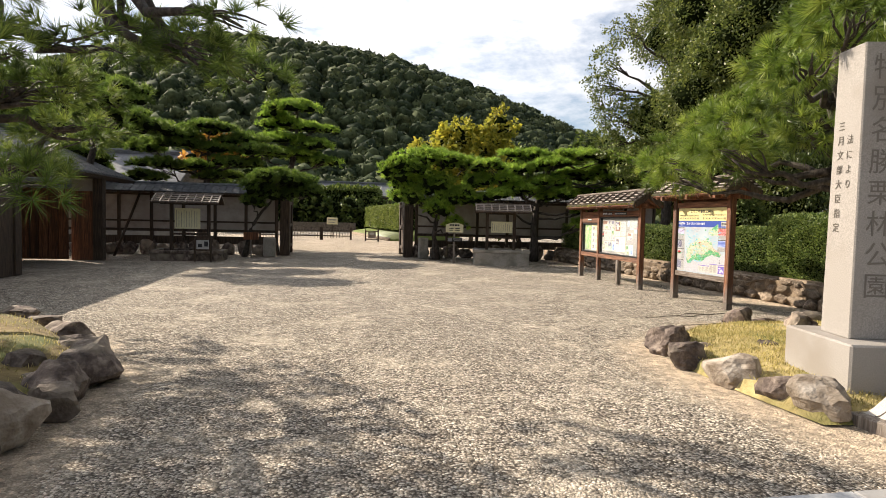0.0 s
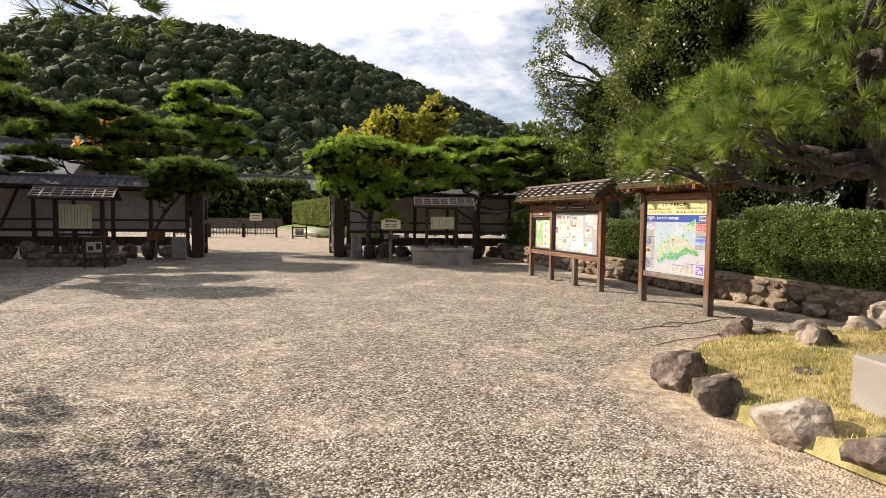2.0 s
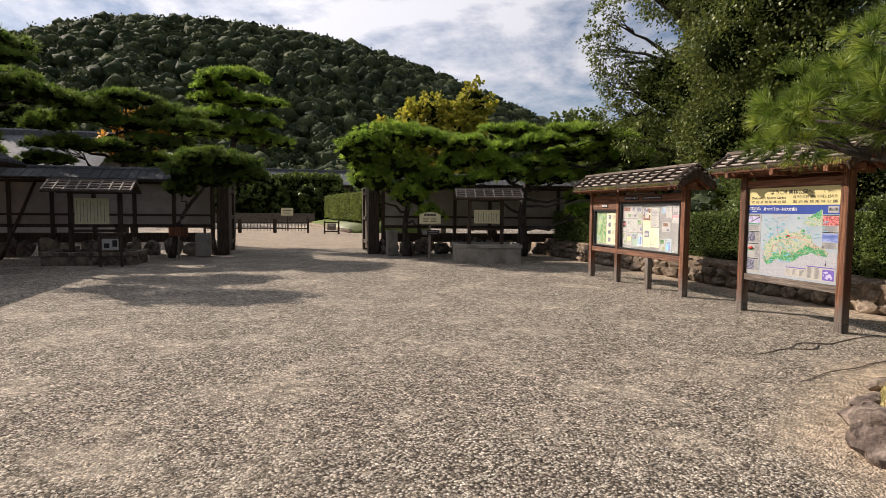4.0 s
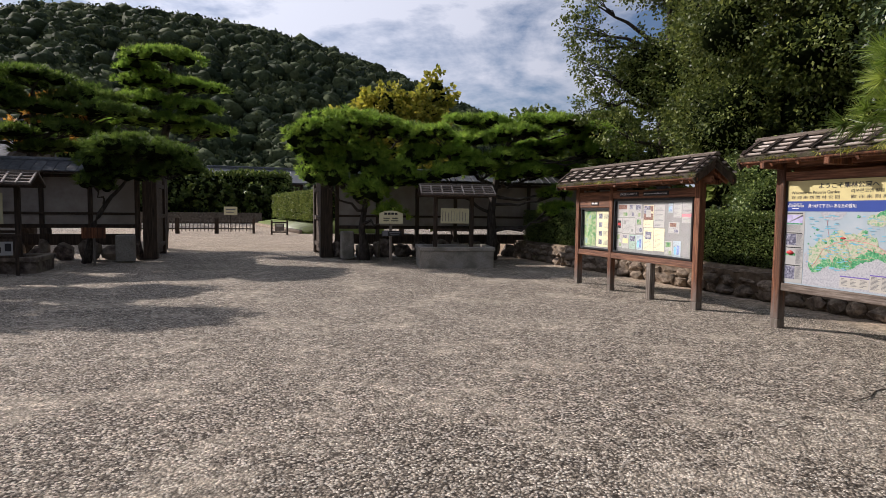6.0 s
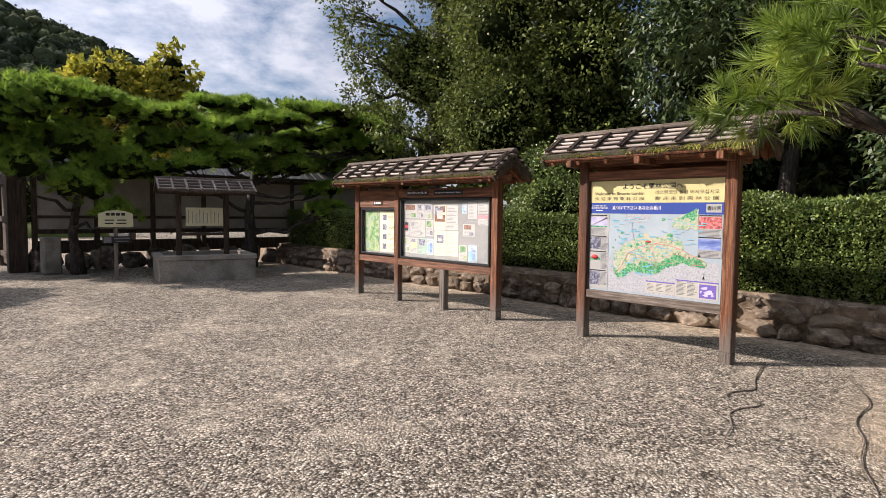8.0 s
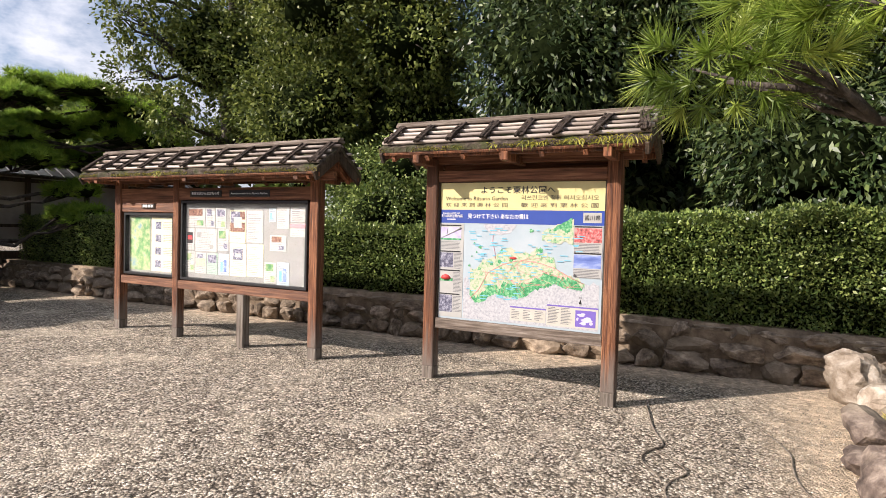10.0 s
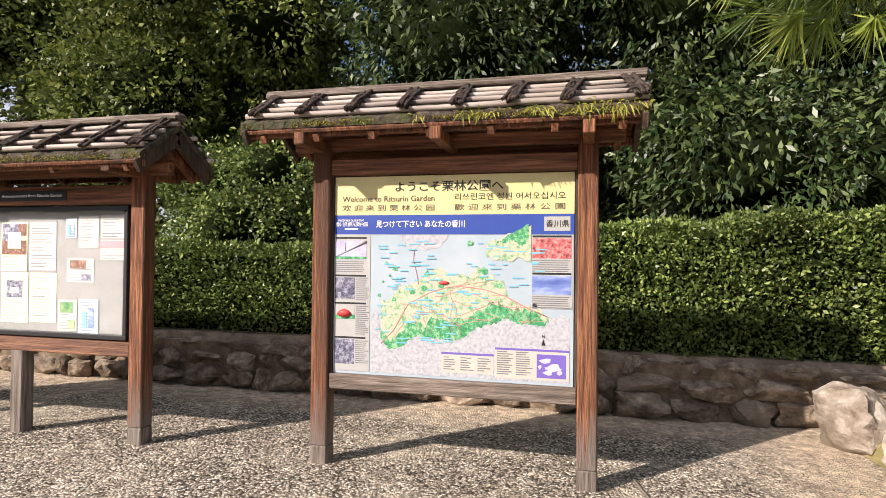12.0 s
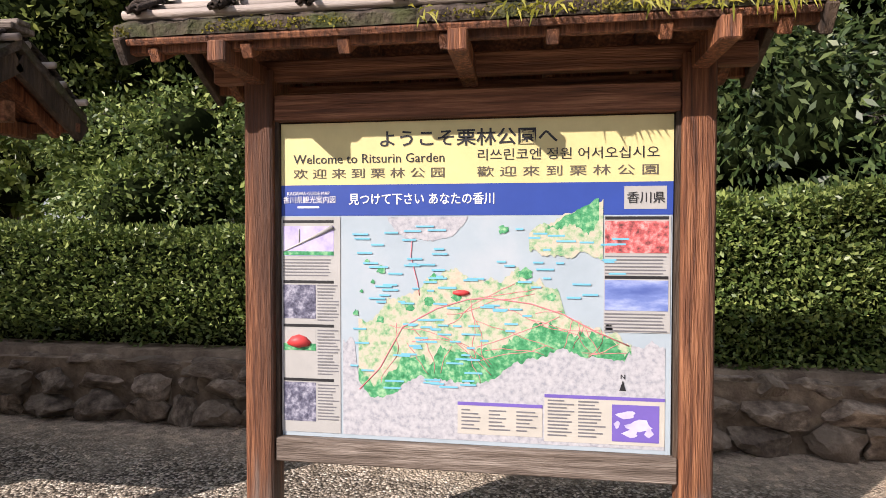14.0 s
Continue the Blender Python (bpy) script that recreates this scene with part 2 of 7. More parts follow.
M_WOOD_GREY = material("grey_weathered_wood", [(0.085, 0.068, 0.054), (0.18, 0.150, 0.125), (0.28, 0.245, 0.21)], 5, 0.85, 0.6, 24, (8, 8, 0.5), vary=0.15)
M_WOOD_RAIL_GREY = material("grey_weathered_rail", [(0.075, 0.055, 0.042), (0.16, 0.125, 0.10), (0.30, 0.25, 0.21)], 5, 0.85, 0.6, 24, (0.5, 8, 8), vary=0.12)
M_BAMBOO = material("weathered_bamboo", [(0.24, 0.19, 0.155), (0.42, 0.35, 0.30), (0.58, 0.51, 0.46)], 4, 0.55, 0.25, 40, (0.6, 9, 9), vary=0.18, stain=(0.16, 0.12, 0.10), stain_scale=2.0)
M_BARK = material("cedar_bark_roofing", [(0.018, 0.013, 0.010), (0.060, 0.043, 0.032), (0.13, 0.10, 0.075)], 14, 0.95, 1.0, 45, (1, 1, 1), stain=(0.05, 0.06, 0.015), stain_scale=5)
M_TWIG = material("tied_brushwood", [(0.020, 0.014, 0.011), (0.055, 0.038, 0.029), (0.11, 0.08, 0.062)], 16, 0.95, 0.9, 60, (1, 1, 6), vary=0.2)
M_GRANITE = material("light_granite", [(0.21, 0.19, 0.172), (0.30, 0.275, 0.25), (0.39, 0.36, 0.33)], 90, 0.78, 0.12, 180, stain=(0.23, 0.20, 0.17), stain_scale=1.2)
M_GRANITE_PALE = material("pale_speckled_granite", [(0.36, 0.33, 0.29), (0.50, 0.46, 0.41), (0.60, 0.56, 0.51)], 110, 0.75, 0.1, 180, stain=(0.42, 0.38, 0.33), stain_scale=2)
M_GRANITE_D = material("weathered_granite_curb", [(0.20, 0.18, 0.155), (0.33, 0.30, 0.26), (0.42, 0.39, 0.35)], 40, 0.85, 0.2, 140, stain=(0.17, 0.16, 0.13), stain_scale=2)
M_INK = plain("carved_dark_letters", (0.10, 0.085, 0.07), 0.8)
M_CARVE = plain("carved_granite_hollow", (0.17, 0.15, 0.13), 0.9)
M_ROCK = material("border_rock", [(0.040, 0.029, 0.025), (0.125, 0.094, 0.078), (0.31, 0.25, 0.205)], 7, 0.92, 1.0, 26, vary=0.28, stain=(0.30, 0.25, 0.19), stain_scale=1.6)
M_ROCK_PALE = material("pale_border_rock", [(0.16, 0.12, 0.085), (0.29, 0.24, 0.19), (0.46, 0.41, 0.35)], 7, 0.92, 1.0, 26, vary=0.2, stain=(0.18, 0.14, 0.10), stain_scale=1.6)
M_WALLSTONE = material("retaining_wall_stone", [(0.065, 0.047, 0.034), (0.19, 0.145, 0.105), (0.40, 0.32, 0.24)], 8, 0.92, 1.0, 26, vary=0.25, stain=(0.20, 0.155, 0.11), stain_scale=1.8)
M_PLASTER = material("old_white_plaster", [(0.28, 0.25, 0.22), (0.37, 0.335, 0.30), (0.43, 0.395, 0.36)], 2.5, 0.9, 0.1, 40, stain=(0.31, 0.27, 0.235), stain_scale=0.7)
M_TILE = material("grey_roof_tile", [(0.045, 0.048, 0.055), (0.09, 0.095, 0.105), (0.15, 0.155, 0.165)], 8, 0.5, 0.2, 50, vary=0.15)
M_GRASS = foliage("dry_lawn_blades", (0.22, 0.19, 0.06), (0.46, 0.39, 0.14), (0.68, 0.57, 0.27), 0.7, 0.35)
M_TURF = material("mossy_turf", [(0.19, 0.155, 0.06), (0.40, 0.32, 0.14), (0.53, 0.43, 0.22)], 5, 0.95, 0.8, 60, stain=(0.12, 0.14, 0.03), stain_scale=1.4)
# darker copy of the turf, with the west bed's shade in its colour
M_TURF_SHADE = material("mossy_soil_shade_tone", [(0.10, 0.075, 0.03), (0.21, 0.15, 0.06), (0.29, 0.22, 0.09)], 5, 0.95, 0.8, 60, stain=(0.11, 0.13, 0.03), stain_scale=1.2)
M_SOIL = material("bank_soil", [(0.085, 0.06, 0.04), (0.17, 0.125, 0.085), (0.30, 0.23, 0.16)], 5, 0.95, 0.7, 40)
M_NEEDLE = foliage("pine_needles", (0.05, 0.09, 0.014), (0.18, 0.26, 0.035), (0.44, 0.50, 0.10), 0.42, 0.36, 0.45, tufts=True)
M_NEEDLE_FAR = foliage("garden_pine_needles", (0.10, 0.18, 0.024), (0.25, 0.38, 0.05), (0.44, 0.56, 0.09), 0.5, 0.55, tufts=True)
# needles of the west pine, coloured darker to carry its shade
M_NEEDLE_SHADE = foliage("shaded_pine_needles", (0.035, 0.065, 0.012), (0.11, 0.165, 0.028), (0.27, 0.33, 0.065), 0.5, 0.42, tufts=True)
M_NEEDLE_DARK = foliage("deep_green_pine_needles", (0.055, 0.10, 0.016), (0.13, 0.20, 0.032), (0.25, 0.33, 0.06), 0.5, 0.5, tufts=True)
M_LEAF = foliage("evergreen_leaves", (0.045, 0.075, 0.016), (0.105, 0.15, 0.030), (0.22, 0.26, 0.06), 0.45, 0.28, 0.35)
M_LEAF_OLIVE = foliage("olive_evergreen_leaves", (0.050, 0.075, 0.018), (0.125, 0.16, 0.034), (0.27, 0.30, 0.075), 0.45, 0.3, 0.35)
M_LEAF_GLOSS = foliage("glossy_evergreen_leaves", (0.020, 0.040, 0.012), (0.050, 0.080, 0.024), (0.13, 0.165, 0.05), 0.42, 0.12, 0.4)
M_HEDGE = foliage("clipped_hedge_leaves", (0.045, 0.080, 0.020), (0.135, 0.19, 0.045), (0.32, 0.38, 0.11), 0.42, 0.18, 0.4)
M_HEDGE_PALE = foliage("pale_hedge_leaves", (0.10, 0.14, 0.03), (0.18, 0.22, 0.05), (0.28, 0.31, 0.09), 0.5, 0.25)
M_YELLOW = foliage("turning_yellow_leaves", (0.20, 0.22, 0.03), (0.40, 0.38, 0.05), (0.62, 0.52, 0.07), 0.5, 0.5)
M_ORANGE = foliage("orange_autumn_leaves", (0.34, 0.16, 0.03), (0.55, 0.28, 0.05), (0.66, 0.42, 0.09), 0.5, 0.4)
# shade deep in the foliage, put into the colour of the cores
M_CORE = material("near_black_inner_shade", [(0.005, 0.008, 0.003), (0.016, 0.022, 0.008)], 9, 1.0, 1.0, 14, spec=0.0)
M_TRUNK = material("rough_tree_bark", [(0.022, 0.018, 0.015), (0.055, 0.045, 0.038), (0.11, 0.092, 0.08)], 9, 0.95, 1.0, 22, (2, 2, 0.6))
M_TRUNK_PALE = material("pale_tree_bark", [(0.08, 0.065, 0.05), (0.17, 0.14, 0.11), (0.28, 0.24, 0.20)], 9, 0.95, 0.7, 22, (2, 2, 0.6))
M_HILL = foliage("hill_forest", (0.022, 0.036, 0.017), (0.046, 0.064, 0.028), (0.105, 0.125, 0.055), 0.8, 0.15, 0.15)
M_HILL_SOIL = material("hill_undergrowth", [(0.015, 0.024, 0.010), (0.032, 0.046, 0.020)], 0.3, 1.0, 0.6, 1.5)
M_MOSS = foliage("bright_moss", (0.10, 0.10, 0.015), (0.22, 0.20, 0.025), (0.34, 0.30, 0.05), 0.8, 0.3)
M_BLACK = plain("black_metal", (0.03, 0.03, 0.032), 0.4)
M_PAPER = plain("white_paper", (0.40, 0.395, 0.38), 0.6)
M_LEGEND = plain("pale_cream_print", (0.50, 0.475, 0.42), 0.5)
M_GREYBOARD = plain("grey_pin_board", (0.24, 0.24, 0.235), 0.7)
M_CREAM = plain("cream_sign_board", (0.66, 0.62, 0.40), 0.6)
M_YELLOW_SIGN = plain("pale_yellow_print", (0.66, 0.57, 0.27), 0.45)
M_BLUE = plain("blue_print", (0.03, 0.065, 0.31), 0.45)
M_MAPSEA = material("pale_blue_map_print", [(0.34, 0.41, 0.46), (0.38, 0.45, 0.50), (0.43, 0.48, 0.52)], 3, 0.4, 0.02, 60)
M_MAPGREY = material("relief_shaded_map_print", [(0.28, 0.29, 0.33), (0.42, 0.42, 0.45), (0.50, 0.50, 0.52)], 48, 0.45, 0.02, 60)
M_MAPGREEN = material("green_map_print", [(0.02, 0.16, 0.06), (0.07, 0.32, 0.14), (0.34, 0.55, 0.32)], 42, 0.45, 0.02, 60)
M_MAPCREAM = material("cream_map_print", [(0.10, 0.32, 0.15), (0.34, 0.44, 0.27), (0.52, 0.49, 0.39), (0.50, 0.42, 0.32)], 34, 0.45, 0.02, 60)
M_RED = plain("red_print", (0.55, 0.05, 0.05), 0.5)
M_PINK = plain("pink_print", (0.70, 0.22, 0.25), 0.5)
M_LABELBLUE = plain("light_blue_labels", (0.17, 0.47, 0.62), 0.5)
M_PURPLE = plain("violet_print", (0.16, 0.11, 0.42), 0.5)
M_LAVENDER = material("lavender_photo_print", [(0.30, 0.25, 0.48), (0.48, 0.44, 0.66), (0.60, 0.58, 0.74)], 9, 0.5, 0.02)
M_DARKPHOTO = material("dark_photo_print", [(0.03, 0.03, 0.06), (0.14, 0.14, 0.20), (0.42, 0.42, 0.50)], 40, 0.5, 0.02)
M_REDPHOTO = material("red_photo_print", [(0.10, 0.04, 0.04), (0.55, 0.12, 0.12), (0.75, 0.40, 0.38)], 45, 0.5, 0.02)
M_BROWNPHOTO = material("brown_photo_print", [(0.05, 0.03, 0.025), (0.16, 0.07, 0.05), (0.34, 0.22, 0.15)], 38, 0.5, 0.02)
M_MINT = plain("pale_green_paper", (0.30, 0.42, 0.34), 0.6)
M_SEAPHOTO = material("sea_photo_print", [(0.08, 0.12, 0.36), (0.16, 0.22, 0.50), (0.42, 0.48, 0.68)], 14, 0.5, 0.02, stretch=(0.3, 1, 1))
M_TEXTGREY = plain("grey_small_print", (0.17, 0.17, 0.185), 0.5)
M_TEXTDARK = plain("black_lettering", (0.02, 0.02, 0.022), 0.5)
M_TEXTWHITE = plain("white_lettering", (0.80, 0.80, 0.80), 0.5)
M_LIMEMAP = material("green_garden_map_print", [(0.04, 0.17, 0.06), (0.13, 0.26, 0.10), (0.32, 0.36, 0.20), (0.15, 0.26, 0.32)], 9, 0.5, 0.02)
M_FERN = foliage("hanging_fern", (0.18, 0.20, 0.02), (0.34, 0.32, 0.04), (0.46, 0.42, 0.07), 0.5, 0.4)



def weather_foot(m, grey, height):
    """Rain and splash bleach the foot of a post, unevenly, up to about a height."""
    n, l = m.node_tree.nodes, m.node_tree.links
    b = n["Principled BSDF"]
    src = b.inputs["Base Color"].links[0].from_socket
    co = n.new("ShaderNodeTexCoord")
    sp = n.new("ShaderNodeSeparateXYZ")
    l.new(co.outputs["Object"], sp.inputs[0])
    mp = n.new("ShaderNodeMapping")
    mp.inputs["Scale"].default_value = (28, 28, 2.5)
    l.new(co.outputs["Object"], mp.inputs["Vector"])
    t = n.new("ShaderNodeTexNoise")
    t.inputs["Scale"].default_value, t.inputs["Detail"].default_value = 1.0, 5
    l.new(mp.outputs[0], t.inputs["Vector"])
    a = n.new("ShaderNodeMath")
    a.operation = "MULTIPLY_ADD"
    a.inputs[1].default_value = 0.75
    l.new(t.outputs["Fac"], a.inputs[0])
    l.new(sp.outputs["Z"], a.inputs[2])
    r = n.new("ShaderNodeMapRange")
    r.inputs["From Min"].default_value, r.inputs["From Max"].default_value = height + 0.18, height + 0.55
    r.inputs["To Min"].default_value, r.inputs["To Max"].default_value = 0.85, 0.0
    l.new(a.outputs[0], r.inputs["Value"])
    mx = n.new("ShaderNodeMixRGB")
    mx.inputs[2].default_value = (*grey, 1)
    l.new(r.outputs[0], mx.inputs[0])
    l.new(src, mx.inputs[1])
    l.new(mx.outputs[0], b.inputs["Base Color"])


M_WOOD_POST = material("weathered_cedar_post", [(0.050, 0.017, 0.008), (0.18, 0.066, 0.028), (0.38, 0.165, 0.075)], 5.5, 0.62, 0.6, 22, (12, 12, 0.5), vary=0.12, stain=(0.07, 0.03, 0.016), stain_scale=0.6)
weather_foot(M_WOOD_POST, (0.17, 0.145, 0.125), 0.32)

M_GLASS = bpy.data.materials.new("clear_glass_cover")
M_GLASS.use_nodes = True
_g = M_GLASS.node_tree.nodes["Principled BSDF"]
_g.inputs["Base Color"].default_value = (0.97, 0.98, 0.98, 1)
_g.inputs["Roughness"].default_value, _g.inputs["Transmission Weight"].default_value, _g.inputs["IOR"].default_value = 0.02, 1.0, 1.1

# ---- building helpers ----
RNG = np.random.default_rng(7)


def mesh_from(name, verts, faces, smooth=False):
    """A mesh from arrays of points and of faces that all have the same number of corners."""
    verts, faces = np.asarray(verts, dtype=np.float32), np.asarray(faces, dtype=np.int32)
    k = faces.shape[1]
    me = bpy.data.meshes.new(name)
    me.vertices.add(len(verts))
    me.vertices.foreach_set("co", verts.ravel())
    me.loops.add(faces.size)
    me.loops.foreach_set("vertex_index", faces.ravel())
    me.polygons.add(len(faces))
    me.polygons.foreach_set("loop_start", np.arange(0, faces.size, k, dtype=np.int32))
    if smooth:
        me.polygons.foreach_set("use_smooth", np.ones(len(faces), dtype=bool))
    me.update(calc_edges=True)
    me.validate()
    return me


def to_mesh(name, bm, smooth=False):
    me = bpy.data.meshes.new(name)
    bmesh.ops.recalc_face_normals(bm, faces=bm.faces)
    if smooth:
        for f in bm.faces:
            f.smooth = True
    bm.to_mesh(me)
    bm.free()
    return me


def part(name, data, mat, parent=None, label="", at=None, smooth=False):
    """Links a bmesh or a mesh as ONE object under a thing or a part."""
    me = to_mesh(name, data, smooth) if isinstance(data, bmesh.types.BMesh) else data
    if mat is not None and not me.materials:
        me.materials.append(mat)
    ob = new(name, me)
    ob.parent = parent
    if name in ("crown", "inner_mass", "leaves", "small_print", "place_label_print", "picture", "garden_map_photo", "photo_detail", "brushwood_bundle", "print_lines", "moss", "fern", "road_print", "lettering", "caption_bars", "blades", "faint_print", "branchwork"):
        ob["kind"] = "stuff"
    if at is not None:
        ob.matrix_basis = at
    if label:
        ob["label"] = label
    return ob


def thing(name, label, category, at=None, group="", kind=""):
    ob = new(name)
    ob.empty_display_size = 0.2
    if at is not None:
        ob.matrix_basis = at
    return tagged(ob, label, category, group, kind)


def add_box(bm, c, s, bevel=0.0, rot=None):
    """A box with its centre and size, its edges rounded off."""
    r = bmesh.ops.create_cube(bm, size=1.0)
    vs = r["verts"]
    m = Matrix.Translation(c) @ (rot.to_4x4() if rot else Matrix.Identity(4)) @ Matrix.Diagonal((*s, 1))
    bmesh.ops.transform(bm, matrix=m, verts=vs)
    if bevel:
        es = list({e for v in vs for e in v.link_edges})
        bmesh.ops.bevel(bm, geom=es, offset=bevel, segments=1, affect="EDGES", profile=0.5)
    return bm


def box(c, s, bevel=0.0, rot=None):
    return add_box(bmesh.new(), c, s, bevel, rot)


def span(x0, x1, y0, y1, z0, z1, bevel=0.0):
    return box(((x0 + x1) / 2, (y0 + y1) / 2, (z0 + z1) / 2), (abs(x1 - x0), abs(y1 - y0), abs(z1 - z0)), bevel)


def tube_np(points, radii, sides=7, wobble=0.0):
    """Points and quads of a bent, tapered tube."""
    P = np.asarray(points, float)
    R = np.asarray(radii, float)
    n = len(P)
    T = np.gradient(P, axis=0)
    T /= np.linalg.norm(T, axis=1)[:, None] + 1e-9
    ref = np.where(np.abs(T[:, 2:3]) > 0.9, np.array([[1.0, 0, 0]]), np.array([[0, 0, 1.0]]))
    U = np.cross(T, ref)
    U /= np.linalg.norm(U, axis=1)[:, None] + 1e-9
    V = np.cross(T, U)
    a = np.linspace(0, 2 * np.pi, sides, endpoint=False)
    rad = R[:, None] * (1 + wobble * (RNG.random((n, sides)) - 0.5))
    verts = P[:, None, :] + rad[..., None] * (np.cos(a)[None, :, None] * U[:, None, :] + np.sin(a)[None, :, None] * V[:, None, :])
    i, j = np.meshgrid(np.arange(n - 1), np.arange(sides), indexing="ij")
    k = (j + 1) % sides
    f = np.stack([i * sides + j, i * sides + k, (i + 1) * sides + k, (i + 1) * sides + j], -1).reshape(-1, 4)
    verts = verts.reshape(-1, 3)
    # closed ends
    c0, c1 = len(verts), len(verts) + 1
    verts = np.vstack([verts, P[0], P[-1]])
    jj = np.arange(0, sides - 1, 2)
    ends = []
    for q in jj:
        ends.append((c0, (q + 2) % sides, q + 1, q))
        b = (n - 1) * sides
        ends.append((c1, b + q, b + q + 1, b + (q + 2) % sides))
    return verts, np.vstack([f, np.array(ends)])


def join_np(bits):
    vs, fs, o = [], [], 0
    for v, f in bits:
        vs.append(v)
        fs.append(f + o)
        o += len(v)
    return np.vstack(vs), np.vstack(fs)


def tubes(name, lines, sides=7, wobble=0.0):
    v, f = join_np([tube_np(p, r, sides, wobble) for p, r in lines])
    return mesh_from(name, v, f, True)


def bend(a, b, n=6, sag=0.0, jitter=0.0):
    """A bent line from a to b."""
    a, b = np.asarray(a, float), np.asarray(b, float)
    s = np.linspace(0, 1, n)[:, None]
    p = a + (b - a) * s
    p[:, 2] += sag * 4 * (s * (1 - s))[:, 0]
    if jitter:
        p[1:-1] += (RNG.random((n - 2, 3)) - 0.5) * jitter
    return p


def leaves_np(pos, out, size, aspect=0.5, droop=0.2, spread=0.9):
    """A folded leaf of four points at each place, turned roughly outwards."""
    n = len(pos)
    d = out + spread * RNG.normal(size=(n, 3))
    d[:, 2] -= droop
    d /= np.linalg.norm(d, axis=1)[:, None] + 1e-9
    s = np.cross(d, RNG.normal(size=(n, 3)))
    s /= np.linalg.norm(s, axis=1)[:, None] + 1e-9
    up = np.cross(s, d)
    L = (size * (0.65 + 0.7 * RNG.random(n)))[:, None] if np.ndim(size) == 0 else size[:, None]
    w = L * aspect * 0.5
    mid = pos + d * L * 0.45
    v = np.stack([pos, mid + s * w + up * w * 0.25, pos + d * L - up * L * 0.08, mid - s * w + up * w * 0.25], 1).reshape(-1, 3)
    f = np.arange(4 * n).reshape(n, 4)
    return v, f


def ball_points(n, centre, radii, shell=0.55):
    """Places in an ellipsoid, mostly near its skin, and the way outwards."""
    d = RNG.normal(size=(n, 3))
    d /= np.linalg.norm(d, axis=1)[:, None]
    r = shell + (1 - shell) * RNG.random(n) ** 0.6
    return np.asarray(centre) + d * r[:, None] * np.asarray(radii), d


def needles_np(pos, axis, length, width, per, flare=1.25):
    """Tufts like brushes: thin needles fanned out round each axis, up to an angle of flare; also the tuft that each belongs to."""
    n = len(pos)
    p = np.repeat(pos, per, 0)
    a = np.repeat(axis, per, 0)
    u = np.cross(a, (0.31, 0.52, 0.79))
    u /= np.linalg.norm(u, axis=1)[:, None] + 1e-9
    w = np.cross(a, u)
    th = flare * np.sqrt(RNG.random(n * per))[:, None]
    ph = 6.283 * RNG.random(n * per)[:, None]
    d = a * np.cos(th) + (u * np.cos(ph) + w * np.sin(ph)) * np.sin(th)
    s = np.cross(d, RNG.normal(size=d.shape))
    s /= np.linalg.norm(s, axis=1)[:, None] + 1e-9
    big = np.repeat(0.8 + 0.4 * RNG.random(n), per)
    L = (length * big * (0.8 + 0.3 * RNG.random(n * per)))[:, None]
    q = p - a * L * 0.25 * RNG.random((n * per, 1)) + d * L * 0.06
    tip = p + d * L
    tip[:, 2] -= 0.07 * L[:, 0]
    v = np.stack([q + s * width * 0.5, tip, q - s * width * 0.5], 1).reshape(-1, 3)
    return v, np.arange(3 * n * per).reshape(-1, 3), np.repeat(RNG.random(n) ** 1.2, per * 3)


def rock_mesh(name, size, seed, rough=0.28, sub=3, block=2.6):
    """A weathered boulder standing on z = 0: a rounded block split along a few planes and roughened."""
    rng = np.random.default_rng(seed)
    bm = bmesh.new()
    bmesh.ops.create_icosphere(bm, subdivisions=sub, radius=1.0)
    cuts = [(Vector(rng.normal(size=3)).normalized(), 0.66 + 0.22 * rng.random()) for _ in range(11)]
    o = Vector(rng.random(3) * 50)
    for v in bm.verts:
        p = v.co.copy()
        p /= (abs(p.x) ** block + abs(p.y) ** block + abs(p.z) ** block) ** (1 / block)
        for nrm, dist in cuts:
            h = p.dot(nrm) - dist
            if h > 0:
                p -= nrm * h
        p *= 1 + rough * 0.55 * noise.noise(p * 1.1 + o) + rough * 0.30 * noise.noise(p * 3.3 + o) + rough * 0.16 * noise.noise(p * 8.1 + o)
        v.co = p
    zs = [v.co.z for v in bm.verts]
    lo, hi = min(zs), max(zs)
    for v in bm.verts:
        v.co.x *= size[0] / 2
        v.co.y *= size[1] / 2
        v.co.z = (v.co.z - lo) / (hi - lo) * size[2] * 1.18 - size[2] * 0.18
    bmesh.ops.recalc_face_normals(bm, faces=bm.faces)
    bm.normal_update()
    for f in bm.faces:
        f.smooth = True
    for e in bm.edges:
        if len(e.link_faces) == 2 and e.calc_face_angle() > radians(22):
            e.smooth = False
    return to_mesh(name, bm)


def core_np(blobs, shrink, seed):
    """Lumpy near-black blobs inside each clump, painting the shade between its leaves."""
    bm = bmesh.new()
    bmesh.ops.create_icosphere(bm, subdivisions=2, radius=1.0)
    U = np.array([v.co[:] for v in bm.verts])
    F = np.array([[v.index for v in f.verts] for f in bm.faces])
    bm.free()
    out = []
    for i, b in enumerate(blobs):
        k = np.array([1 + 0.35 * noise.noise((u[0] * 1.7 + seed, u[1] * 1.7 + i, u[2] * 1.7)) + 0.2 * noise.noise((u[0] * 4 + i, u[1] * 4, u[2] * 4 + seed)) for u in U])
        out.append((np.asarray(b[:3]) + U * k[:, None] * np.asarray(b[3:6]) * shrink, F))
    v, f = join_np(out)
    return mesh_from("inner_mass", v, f)


